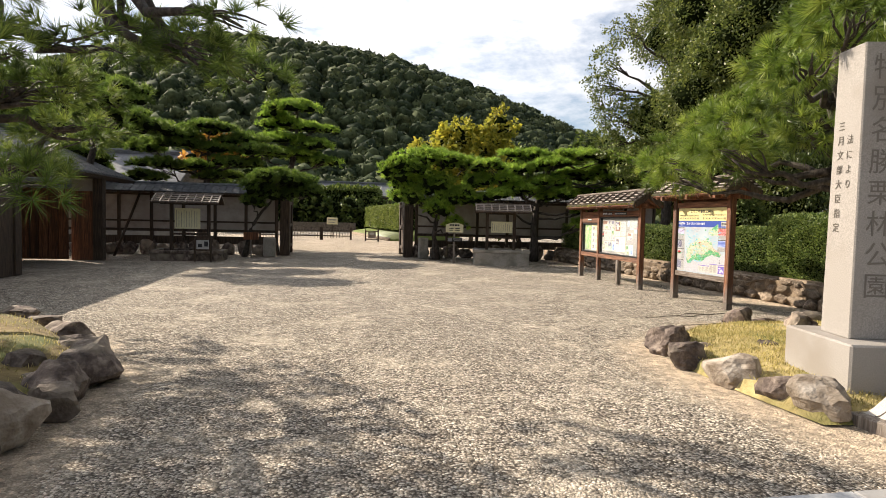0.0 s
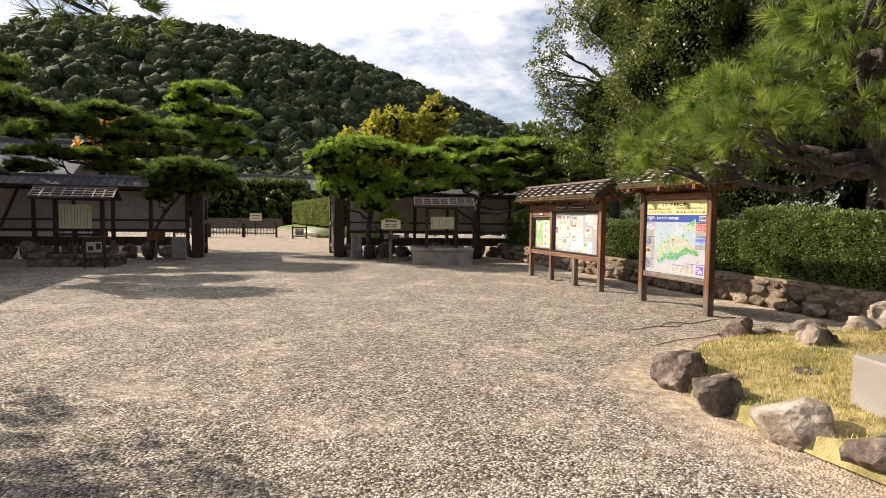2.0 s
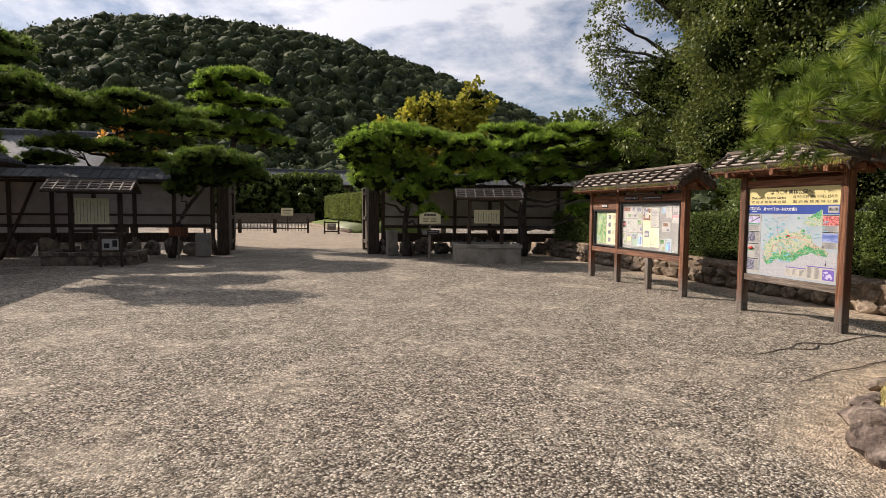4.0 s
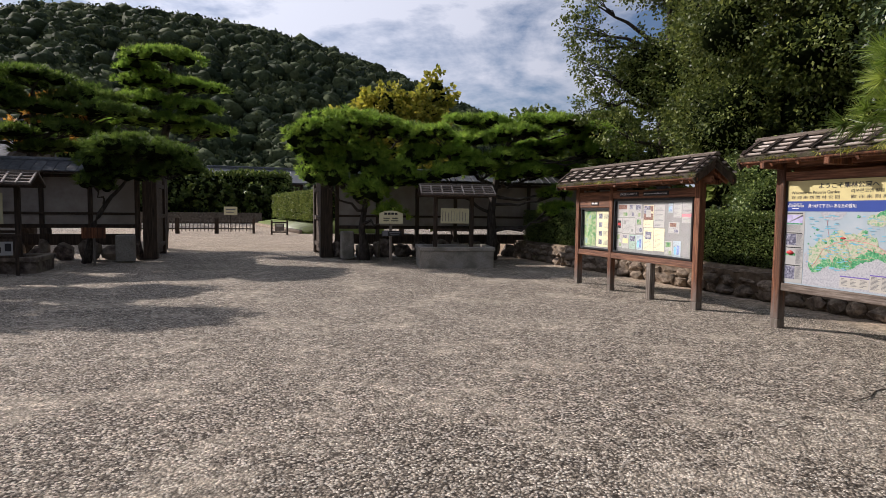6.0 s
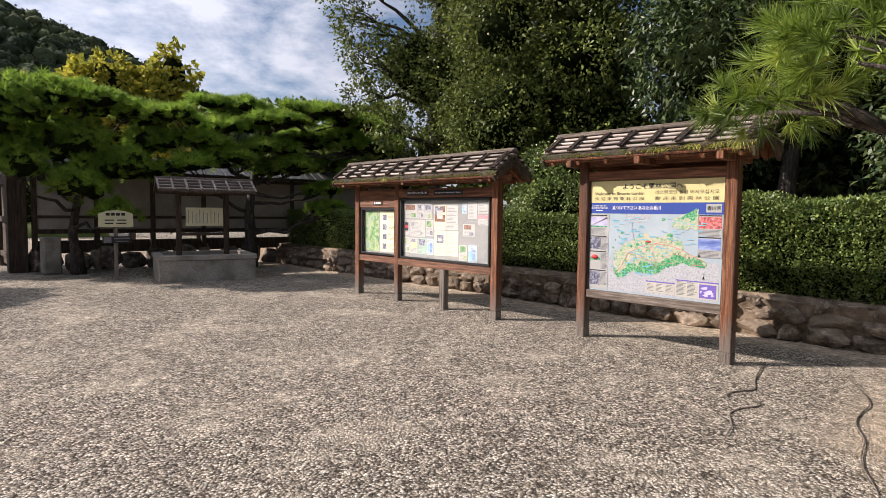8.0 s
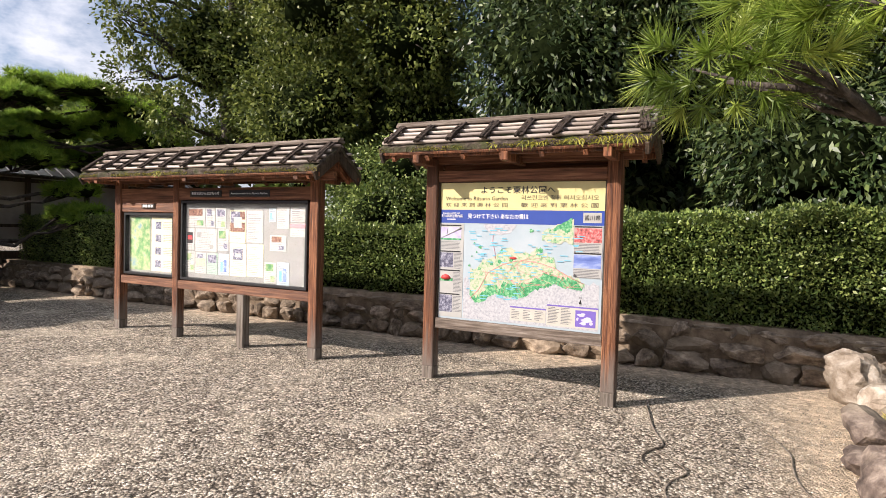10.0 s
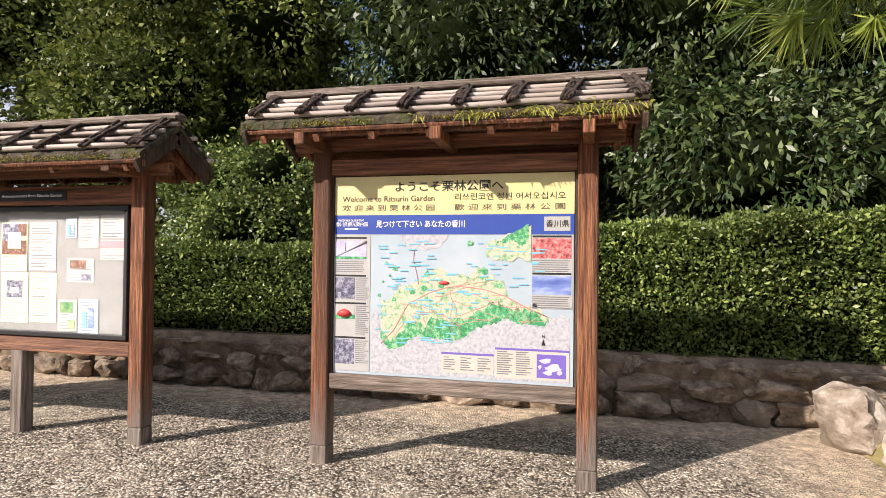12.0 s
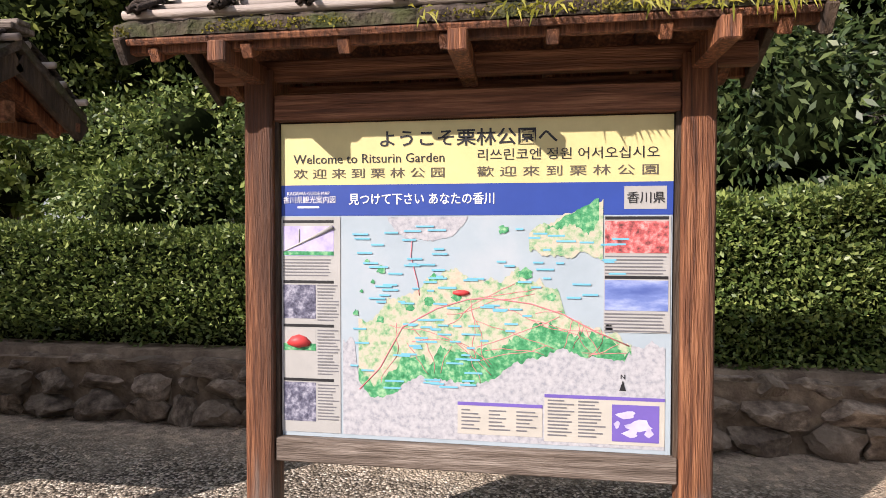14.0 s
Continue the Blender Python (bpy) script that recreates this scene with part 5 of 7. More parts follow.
def pine_pads(pads, tufts, length, width, per, up=0.9, flare=1.25, low=-0.25):
    """Flat-bottomed cushions of needle tufts; pads are (x, y, z, rx, ry, rz)."""
    vs, tones = [], []
    for x, y, z, rx, ry, rz in pads:
        n = max(6, int(tufts * rx * ry))
        d = RNG.normal(size=(n, 3))
        d[:, 2] = np.abs(d[:, 2]) * 1.1 + low
        d /= np.linalg.norm(d, axis=1)[:, None]
        r = 0.55 + 0.5 * RNG.random(n) ** 0.7
        lump = np.array([1 + 0.28 * noise.noise((q[0] * 2.2 + x, q[1] * 2.2 + y, q[2] * 2.2 + z)) for q in d])
        p = np.array((x, y, z)) + d * (r * lump)[:, None] * np.array((rx, ry, rz))
        a = d * 0.8 + np.array((0, 0, up))
        a /= np.linalg.norm(a, axis=1)[:, None]
        v, f, tone = needles_np(p, a, length, width, per, flare)
        vs.append((v, f))
        tones.append(tone)
    v, f = join_np(vs)
    me = mesh_from("crown", v, f)
    me.attributes.new("tone", "FLOAT", "POINT").data.foreach_set("value", np.concatenate(tones).astype(np.float32))
    return me


def pine(name, label, trunk, limbs, pads, tufts, length, width, per, mat, bark=None, r0=0.16, group="", core=0.6, lumps=0, up=0.9, flare=1.25, low=-0.25):
    base = trunk[0]
    whole = pads
    if lumps:
        # each cushion is a heap of smaller ones, so that its outline is knobbly
        rl = np.random.default_rng(len(pads) + int(abs(base[0]) * 10))
        pads = []
        for x, y, z, rx, ry, rz in whole:
            for k in range(lumps):
                a, q = 6.283 * k / lumps + rl.uniform(-0.4, 0.4), rl.uniform(0.35, 0.62)
                w = rl.uniform(0.40, 0.58)
                pads.append((x + rx * q * math.cos(a), y + ry * q * math.sin(a), z + rz * rl.uniform(-0.35, 0.25), rx * w, ry * w, max(0.16, rz * rl.uniform(0.6, 0.9))))
            pads.append((x, y, z + rz * 0.35, rx * 0.5, ry * 0.5, rz * 0.7))
    t = thing(name, label, "pine tree", pose(*base), group)
    T = np.array(trunk, float) - np.array(base)
    P = np.array([(p[0] - base[0], p[1] - base[1], p[2] - base[2], *p[3:]) for p in pads])
    W = np.array([(p[0] - base[0], p[1] - base[1], p[2] - base[2], *p[3:]) for p in whole])
    tr = np.linspace(r0, r0 * 0.35, len(T))
    tr[0] *= 1.35
    # a smoother trunk
    s = np.linspace(0, len(T) - 1, len(T) * 4)
    T2 = np.column_stack([np.interp(s, np.arange(len(T)), T[:, k]) for k in range(3)])
    T2 += np.column_stack([0.03 * np.sin(s * 3.1), 0.03 * np.cos(s * 2.3), 0 * s])
    part("trunk", tubes("trunk", [(T2, np.interp(s, np.arange(len(T)), tr))], 9, 0.18), bark or M_TRUNK, t)
    if limbs:
        lines = []
        for p in W:
            c = p[:3]
            i = int(np.argmin(np.linalg.norm(T2 - (c - np.array((0, 0, 0.25 + 0.3 * np.linalg.norm(c[:2] - T2[-1][:2])))), axis=1)))
            L = np.linalg.norm(c - T2[i])
            b = bend(T2[i], c - np.array((0, 0, p[5] * 0.35)), 8, -0.06 * L, 0.12 * min(1.0, L))
            b[1:-1] += 0.09 * min(1.0, L) * np.sin(np.arange(1, 7) * 2.1 + len(lines))[:, None] * np.array((0.6, 0.5, 0.7))
            lines.append((b, np.linspace(max(0.03, r0 * 0.38), 0.012, 8)))
            for q in range(7):
                e = c + (RNG.random(3) - 0.5) * np.array((p[3] * 1.3, p[4] * 1.3, p[5] * 0.4))
                lines.append((bend(b[5], e, 5, 0.03, 0.08), np.linspace(0.02, 0.006, 5)))
        part("branchwork", tubes("branchwork", lines, 6, 0.15), bark or M_TRUNK, t)
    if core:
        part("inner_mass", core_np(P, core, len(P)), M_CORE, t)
    part("crown", pine_pads([tuple(p) for p in P], tufts, length, width, per, up, flare, low), mat, t)
    return t


def pad_cloud(cx, cy, z0, z1, r0, r1, levels, per, seed, flat=0.34):
    """Cushions in tiers round a trunk."""
    rng = np.random.default_rng(seed)
    out = []
    for i in range(levels):
        s = i / max(1, levels - 1)
        z, r = z0 + (z1 - z0) * s, r0 + (r1 - r0) * s
        k = max(1, int(round(per * (1 - 0.55 * s))))
        a0 = rng.uniform(0, 6.28)
        for j in range(k):
            a = a0 + 6.283 * j / k + rng.uniform(-0.3, 0.3)
            q = r * (0.25 + 0.5 * rng.random())
            w = r * rng.uniform(0.38, 0.58)
            out.append((cx + q * math.cos(a), cy + q * math.sin(a), z + rng.uniform(-0.2, 0.2), w, w * rng.uniform(0.8, 1.1), w * flat * rng.uniform(0.8, 1.2)))
    return out


# the near pine beside the stone pillar
near_pads = [(5.85, 9.75, 2.42, 0.50, 0.50, 0.32), (5.5, 9.15, 2.60, 0.52, 0.52, 0.34), (5.75, 8.3, 2.52, 0.60, 0.60, 0.36), (5.1, 7.25, 2.55, 0.50, 0.46, 0.32), (5.5, 7.7, 3.02, 0.55, 0.55, 0.34), (6.2, 9.3, 2.92, 0.50, 0.50, 0.32),
             (6.3, 7.9, 3.35, 0.62, 0.62, 0.36), (5.9, 8.6, 3.15, 0.55, 0.55, 0.32), (5.35, 6.5, 3.5, 0.60, 0.60, 0.36), (5.1, 5.6, 3.72, 0.55, 0.55, 0.34), (6.2, 6.4, 4.2, 0.75, 0.75, 0.40),
             (7.3, 8.0, 4.1, 0.75, 0.75, 0.40), (5.6, 4.7, 4.1, 0.65, 0.65, 0.38), (7.2, 6.0, 3.3, 0.55, 0.55, 0.34), (6.0, 7.0, 2.75, 0.45, 0.45, 0.28)]
pine("pine_tree", "green pine with long needles overhanging the stone pillar", [(7.3, 6.9, 0.15), (7.25, 7.1, 1.2), (6.9, 7.3, 2.3), (6.6, 7.3, 3.2), (6.6, 7.2, 4.4)], True,
     near_pads, 185, 0.185, 0.0095, 60, M_NEEDLE, r0=0.17, core=0.0, up=0.25, flare=1.3, low=-0.7)

# the pine on the west bed, whose limbs reach over the path
west_pads = [(-1.85, 5.25, 1.75, 0.34, 0.34, 0.22), (-0.95, 6.1, 2.95, 0.36, 0.36, 0.2), (-0.7, 7.5, 3.15, 0.5, 0.5, 0.28), (-2.75, 8.4, 2.55, 0.55, 0.55, 0.3), (-2.35, 6.35, 2.6, 0.42, 0.42, 0.26), (-0.55, 5.9, 3.25, 0.42, 0.42, 0.24), (-1.2, 6.8, 3.15, 0.5, 0.5, 0.28), (-1.75, 6.0, 3.0, 0.5, 0.5, 0.28), (-2.4, 6.8, 2.75, 0.55, 0.55, 0.3), (-3.0, 7.8, 2.95, 0.6, 0.6, 0.32), (-2.3, 5.4, 2.75, 0.42, 0.42, 0.25),
             (-3.6, 8.7, 2.2, 0.55, 0.55, 0.3), (-1.5, 7.7, 3.5, 0.55, 0.55, 0.3), (-3.5, 9.6, 2.7, 0.65, 0.65, 0.32), (-4.5, 10.5, 2.3, 0.7, 0.7, 0.34), (-2.2, 8.6, 3.7, 0.6, 0.6, 0.3), (-2.9, 6.2, 3.5, 0.6, 0.6, 0.3),
             (-3.9, 7.0, 3.2, 0.7, 0.7, 0.35), (-4.5, 8.6, 3.4, 0.8, 0.8, 0.38), (-3.2, 7.4, 4.2, 0.8, 0.8, 0.36), (-4.6, 6.0, 2.8, 0.7, 0.7, 0.35), (-5.3, 9.6, 3.4, 0.8, 0.8, 0.38), (-1.6, 6.2, 4.0, 0.55, 0.55, 0.28), (-3.4, 5.2, 2.3, 0.5, 0.5, 0.28)]
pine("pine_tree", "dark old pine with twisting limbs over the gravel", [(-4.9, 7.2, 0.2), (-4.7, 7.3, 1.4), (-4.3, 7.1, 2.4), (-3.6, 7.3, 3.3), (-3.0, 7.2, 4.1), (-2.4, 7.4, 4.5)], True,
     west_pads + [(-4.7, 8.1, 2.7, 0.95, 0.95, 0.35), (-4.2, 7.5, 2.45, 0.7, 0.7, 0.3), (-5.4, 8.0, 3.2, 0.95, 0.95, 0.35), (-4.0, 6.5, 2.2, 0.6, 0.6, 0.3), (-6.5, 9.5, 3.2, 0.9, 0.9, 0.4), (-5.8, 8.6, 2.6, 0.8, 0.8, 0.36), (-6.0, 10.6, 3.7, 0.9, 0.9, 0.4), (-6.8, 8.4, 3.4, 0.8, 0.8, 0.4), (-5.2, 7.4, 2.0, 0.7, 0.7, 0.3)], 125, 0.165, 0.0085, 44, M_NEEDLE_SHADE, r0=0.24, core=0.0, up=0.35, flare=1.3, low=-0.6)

# cloud-clipped pines along the wall
pine("garden_pine", "cloud-clipped pine with rounded bright green pads by the gate", [(4.3, 24.2, 0), (4.15, 24.0, 0.9), (4.3, 23.9, 1.9), (4.6, 24.0, 3.2)], True,
     [(2.95, 23.3, 3.75, 0.85, 0.75, 0.55), (4.3, 23.7, 4.0, 1.0, 0.85, 0.42), (5.5, 24.2, 3.9, 0.95, 0.85, 0.38), (2.8, 23.5, 3.05, 0.62, 0.6, 0.42), (4.0, 23.7, 3.1, 1.0, 0.8, 0.5), (4.6, 23.2, 2.45, 0.72, 0.6, 0.42),
      (6.0, 23.7, 3.2, 0.9, 0.8, 0.34), (3.6, 23.9, 4.15, 0.7, 0.7, 0.36), (3.3, 23.4, 2.5, 0.45, 0.45, 0.3),
      (2.83, 23.2, 2.50, 0.72, 0.61, 0.45), (4.15, 23.0, 2.07, 0.79, 0.67, 0.44), (5.21, 23.4, 2.59, 0.88, 0.75, 0.42), (2.56, 23.3, 3.40, 0.80, 0.68, 0.56), (4.76, 22.9, 1.45, 0.55, 0.46, 0.31), (3.65, 23.6, 2.95, 0.98, 0.83, 0.49)], 300, 0.18, 0.015, 34, M_NEEDLE_FAR, r0=0.13, core=0.62, lumps=5, low=-0.4)
pine("garden_pine", "wide layered pine spreading over the plaster wall", [(8.3, 23.6, 0), (8.2, 23.5, 1.5), (8.5, 23.6, 2.8), (8.9, 23.6, 4.0)], True,
     [(6.2, 23.0, 3.8, 0.75, 0.7, 0.26), (6.9, 23.4, 3.35, 0.9, 0.8, 0.26), (8.1, 24.1, 4.35, 1.15, 1.0, 0.28), (8.9, 23.1, 4.0, 1.05, 0.9, 0.26), (7.7, 23.7, 3.75, 1.05, 0.9, 0.27), (10.0, 22.8, 4.3, 1.2, 1.0, 0.28),
      (11.5, 23.3, 4.25, 1.0, 1.0, 0.32), (10.0, 24.0, 3.6, 1.3, 1.0, 0.3), (8.4, 23.0, 3.2, 1.0, 0.8, 0.28), (11.0, 23.7, 3.8, 1.1, 1.0, 0.3), (11.4, 22.7, 3.4, 0.8, 0.8, 0.3), (9.0, 23.2, 2.7, 1.0, 0.8, 0.32),
      (10.9, 23.9, 2.9, 1.0, 0.9, 0.3), (9.9, 22.6, 1.6, 0.45, 0.45, 0.22), (10.2, 22.9, 2.15, 0.6, 0.55, 0.24),
      (6.39, 22.8, 2.60, 0.78, 0.66, 0.31), (7.52, 23.0, 2.82, 0.94, 0.80, 0.31), (9.18, 22.9, 2.70, 0.94, 0.80, 0.34), (10.00, 22.2, 1.58, 0.48, 0.41, 0.27), (11.26, 22.6, 2.58, 0.77, 0.65, 0.34), (12.11, 22.6, 3.51, 0.77, 0.65, 0.34)],
     300, 0.18, 0.015, 34, M_NEEDLE_FAR, r0=0.16, core=0.6, lumps=4, low=-0.4)
pine("garden_pine", "tall open pine with flat layered pads behind the plaster wall", [(-2.2, 30.2, 0), (-2.1, 30.2, 3), (-1.8, 30.1, 5), (-1.7, 29.8, 6.7)], True,
     [(-1.7, 29.3, 6.8, 1.4, 1.1, 0.36), (-2.8, 29.9, 6.5, 0.75, 0.8, 0.28), (-2.2, 30.6, 6.15, 1.7, 1.2, 0.34), (-0.95, 29.6, 5.85, 1.1, 0.9, 0.3), (-2.6, 30.2, 5.4, 1.5, 1.1, 0.28), (-0.8, 29.4, 5.1, 1.1, 0.9, 0.3),
      (-1.7, 30.0, 4.65, 1.7, 1.1, 0.3), (-3.2, 30.5, 4.6, 1.0, 0.9, 0.28), (-0.5, 29.6, 4.25, 1.0, 0.9, 0.28)], 180, 0.20, 0.020, 30, M_NEEDLE_FAR, r0=0.2, core=0.55, lumps=4, low=-0.4)
pine("garden_pine", "broad dark pine with layered flat pads over the wall", [(-5.6, 27.4, 0), (-5.4, 27.2, 2), (-5.2, 27.2, 3.4), (-5.2, 27, 4.6)], True,
     [(-6.5, 26.3, 4.95, 1.45, 1.1, 0.38), (-5.1, 27.0, 5.3, 1.3, 1.1, 0.32), (-7.8, 27.6, 4.5, 1.1, 1.0, 0.36), (-5.7, 26.6, 4.45, 1.6, 1.1, 0.34), (-3.8, 27.3, 4.85, 1.3, 1.1, 0.32), (-3.1, 26.3, 4.35, 0.95, 0.9, 0.28),
      (-7.1, 27.0, 3.7, 1.3, 1.0, 0.32), (-5.8, 27.4, 3.65, 1.5, 1.0, 0.3), (-4.1, 26.6, 3.8, 1.3, 1.0, 0.3), (-7.6, 26.8, 3.15, 1.1, 0.8, 0.26), (-4.7, 27.3, 3.3, 1.1, 0.9, 0.26)], 190, 0.2, 0.020, 30, M_NEEDLE_DARK, r0=0.2, core=0.55, lumps=4, low=-0.4)
pine("garden_pine", "dark pine behind the plaster wall", [(-10.0, 27.6, 0), (-9.9, 27.4, 2), (-9.7, 27.2, 4.4)], True,
     pad_cloud(-10.6, 27, 3.6, 6.4, 2.4, 1.6, 3, 6, 15), 110, 0.2, 0.022, 26, M_NEEDLE_DARK, r0=0.2, core=0.7, lumps=4, low=-0.4)
pine("garden_pine", "tall pine beside the gatehouse", [(-8.6, 23.4, 0), (-8.5, 23.3, 2.5), (-8.0, 22.9, 4.2), (-7.4, 22.4, 5.4)], True,
     [(-6.9, 22.0, 5.7, 1.0, 0.9, 0.36), (-8.2, 22.6, 6.0, 1.1, 1.0, 0.36), (-6.6, 21.2, 5.2, 0.85, 0.8, 0.3), (-7.9, 21.6, 5.3, 1.0, 0.9, 0.32), (-9.3, 23.0, 5.5, 1.0, 0.9, 0.32), (-7.4, 23.2, 5.0, 0.9, 0.9, 0.3), (-6.4, 23.6, 4.75, 1.0, 1.0, 0.32), (-7.7, 24.3, 5.3, 1.1, 1.0, 0.34), (-8.9, 24.5, 5.5, 1.0, 1.0, 0.34)], 150, 0.2, 0.020, 30, M_NEEDLE_DARK, r0=0.17, core=0.6, lumps=4, low=-0.4)
pine("garden_pine", "rounded dark pine in front of the wall", [(-3.3, 24.4, 0), (-3.1, 24.2, 0.9), (-2.6, 24.2, 1.8), (-2.2, 24.1, 2.3)], True,
     [(-1.9, 23.5, 3.05, 1.05, 0.85, 0.4), (-2.75, 23.9, 2.75, 0.65, 0.65, 0.45), (-1.35, 24.2, 2.95, 0.95, 0.8, 0.4), (-0.8, 23.7, 2.55, 0.55, 0.55, 0.3), (-2.1, 24.1, 2.5, 1.0, 0.8, 0.42), (-2.9, 23.9, 2.2, 0.5, 0.5, 0.34)], 300, 0.17, 0.015, 34, M_NEEDLE_DARK, r0=0.09, core=0.6, lumps=5, low=-0.4)


def broadleaf(name, label, base, height, blobs, per, size, aspect, mat, bark=None, r0=0.16, droop=0.3, category="tree", spread=0.9, shell=0.5):
    t = thing(name, label, category, pose(*base))
    B = np.array([(b[0] - base[0], b[1] - base[1], b[2] - base[2], *b[3:]) for b in blobs], float)
    top = np.array((B[:, 0].mean() * 0.6, B[:, 1].mean() * 0.6, height))
    T = bend((0, 0, -0.1), top, 8, 0, 0.18)
    lines = [(T, np.linspace(r0, 0.03, 8))]
    for b in B:
        i = int(np.clip(np.searchsorted(T[:, 2], b[2] * 0.75), 1, 6))
        p = bend(T[i], b[:3], 7, 0.1, 0.2)
        lines.append((p, np.linspace(r0 * 0.4, 0.012, 7)))
        for q in range(5):
            e = b[:3] + (RNG.random(3) - 0.5) * b[3:6] * 1.5
            lines.append((bend(p[4], e, 5, 0.05, 0.12), np.linspace(0.02, 0.005, 5)))
    part("trunk", tubes("trunk", lines, 7, 0.15), bark or M_TRUNK, t)
    pts, outs = [], []
    for b in B:
        n = int(per * (b[3] * b[4] + b[3] * b[5] + b[4] * b[5]))
        # twigs first, then leaves round the twigs, so that the outline stays uneven
        k = max(8, n // 14)
        c, d = ball_points(k, b[:3], b[3:6], shell)
        c += 0.10 * RNG.normal(size=c.shape)
        p = np.repeat(c, 14, 0) + RNG.normal(size=(k * 14, 3)) * np.array((0.085, 0.085, 0.07)) * (1.4 if b[3] > 1.2 else 1.0)
        pts.append(p)
        outs.append(np.repeat(d, 14, 0))
    pts, outs = np.vstack(pts), np.vstack(outs)
    keep = np.ones(len(pts), bool)
    for b in B:
        keep &= (((pts - b[:3]) / (b[3:6] * 0.62)) ** 2).sum(1) > 1
    v, f = leaves_np(pts[keep], outs[keep], size, aspect, droop, spread)
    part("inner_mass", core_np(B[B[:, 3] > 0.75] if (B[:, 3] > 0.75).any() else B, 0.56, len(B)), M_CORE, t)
    part("crown", mesh_from("crown", v, f), mat, t)
    return t


def blob_set(cx, cy, z0, z1, rx, ry, n, seed, r=1.2):
    rng = np.random.default_rng(seed)
    out = []
    for i in range(n):
        a, q = rng.uniform(0, 6.28), rng.random() ** 0.5
        s = rng.uniform(0.7, 1.2) * r
        out.append((cx + rx * q * math.cos(a), cy + ry * q * math.sin(a), rng.uniform(z0, z1), s, s, s * 0.85))
    return out


broadleaf("evergreen_tree", "tall evergreen tree with fine leaves and loose outer twigs", (12.3, 20.6, 0.6), 9.5,
          [(10.2, 21.0, 6.2, 0.6, 0.6, 0.5), (10.0, 21.2, 7.6, 0.5, 0.5, 0.6), (10.5, 20.8, 5.4, 0.7, 0.7, 0.5), (9.8, 21.3, 6.8, 0.45, 0.45, 0.4), (10.3, 21.2, 4.6, 0.5, 0.5, 0.4), (10.4, 20.6, 8.6, 0.6, 0.6, 0.5), (9.9, 20.9, 5.6, 0.4, 0.4, 0.35), (10.7, 20.4, 3.8, 0.6, 0.6, 0.5)] + blob_set(12.6, 19.8, 3.0, 11.5, 1.2, 1.6, 30, 31, 1.1), 1150, 0.095, 0.55, M_LEAF_OLIVE, r0=0.2)
broadleaf("evergreen_tree", "dense evergreen tree behind the hedge", (12.6, 16.6, 0.6), 9,
          blob_set(12.3, 16.6, 2.4, 10.5, 1.6, 2.0, 34, 32, 1.2), 1150, 0.092, 0.55, M_LEAF_OLIVE, r0=0.2)
broadleaf("evergreen_tree", "dark glossy evergreen with drooping narrow leaves", (12.8, 11.6, 0.6), 8,
          blob_set(12.4, 12.0, 2.6, 9.0, 1.5, 2.2, 30, 33, 1.2), 1000, 0.115, 0.36, M_LEAF_GLOSS, r0=0.18, droop=0.9)
broadleaf("evergreen_tree", "dark glossy evergreen with drooping narrow leaves", (12.8, 7.4, 0.6), 8,
          [(11.6, 9.4, 3.0, 1.0, 1.0, 0.9), (11.8, 9.6, 4.6, 1.1, 1.1, 1.0), (11.8, 9.2, 6.4, 1.1, 1.1, 1.0)] + blob_set(12.2, 7.2, 2.2, 9.0, 1.4, 2.2, 30, 34, 1.2), 1000, 0.115, 0.36, M_LEAF_GLOSS, r0=0.18, droop=0.9)
broadleaf("evergreen_tree", "tall dark evergreen standing behind the others", (15.6, 10.0, 0.7), 8,
          blob_set(15.2, 10.0, 1.6, 9.5, 1.4, 4.5, 26, 37, 1.6), 260, 0.2, 0.4, M_LEAF_GLOSS, r0=0.2, droop=0.7)
broadleaf("evergreen_tree", "dark evergreen tree in the shade", (12.6, 2.6, 0.6), 8,
          blob_set(12.2, 2.6, 1.6, 9.0, 1.4, 2.4, 26, 35, 1.3), 500, 0.16, 0.45, M_LEAF, r0=0.18)
broadleaf("evergreen_shrub", "bushy evergreen shrub with small bright leaves", (10.9, 15.4, 0.6), 1.9,
          blob_set(10.8, 15.2, 1.3, 2.7, 0.5, 0.9, 14, 36, 0.55), 2600, 0.065, 0.5, M_HEDGE, r0=0.05, category="shrub")
broadleaf("autumn_tree", "tree with leaves turning yellow", (8.0, 34.0, 0), 6.6,
          [(5.0, 33, 5.6, 0.8, 0.8, 0.6), (7.0, 33, 6.4, 0.9, 0.9, 0.9), (9.4, 33, 7.1, 0.8, 0.8, 1.0), (8.2, 33, 6.0, 1.2, 1.0, 0.9)] + blob_set(7.4, 33, 4.2, 6.2, 2.2, 1.2, 14, 41, 1.0), 330, 0.22, 0.75, M_YELLOW, r0=0.15)
broadleaf("autumn_tree", "tree with orange autumn leaves behind the pines", (-7.0, 35.0, 0), 4.6,
          blob_set(-6.2, 33, 4.2, 5.4, 1.6, 0.8, 8, 42, 0.6), 330, 0.2, 0.75, M_ORANGE, r0=0.12)
for i, (x, y, r, h) in enumerate(((-14, 40, 3.5, 6.5), (-18, 33, 3.5, 7), (13, 40, 3.5, 5.5), (18, 34, 3.5, 6), (22, 44, 4, 8), (-10, 62, 4, 6), (16, 29, 2.5, 5), (19, 25, 2.5, 6), (-24, 44, 4, 9))):
    broadleaf("evergreen_tree", "dark green garden tree in the distance", (x, y, 0), h * 0.7, blob_set(x, y, h * 0.35, h, r * 0.7, r * 0.6, 12, 50 + i, r * 0.45), 130, 0.34, 0.65, M_LEAF, r0=0.2)


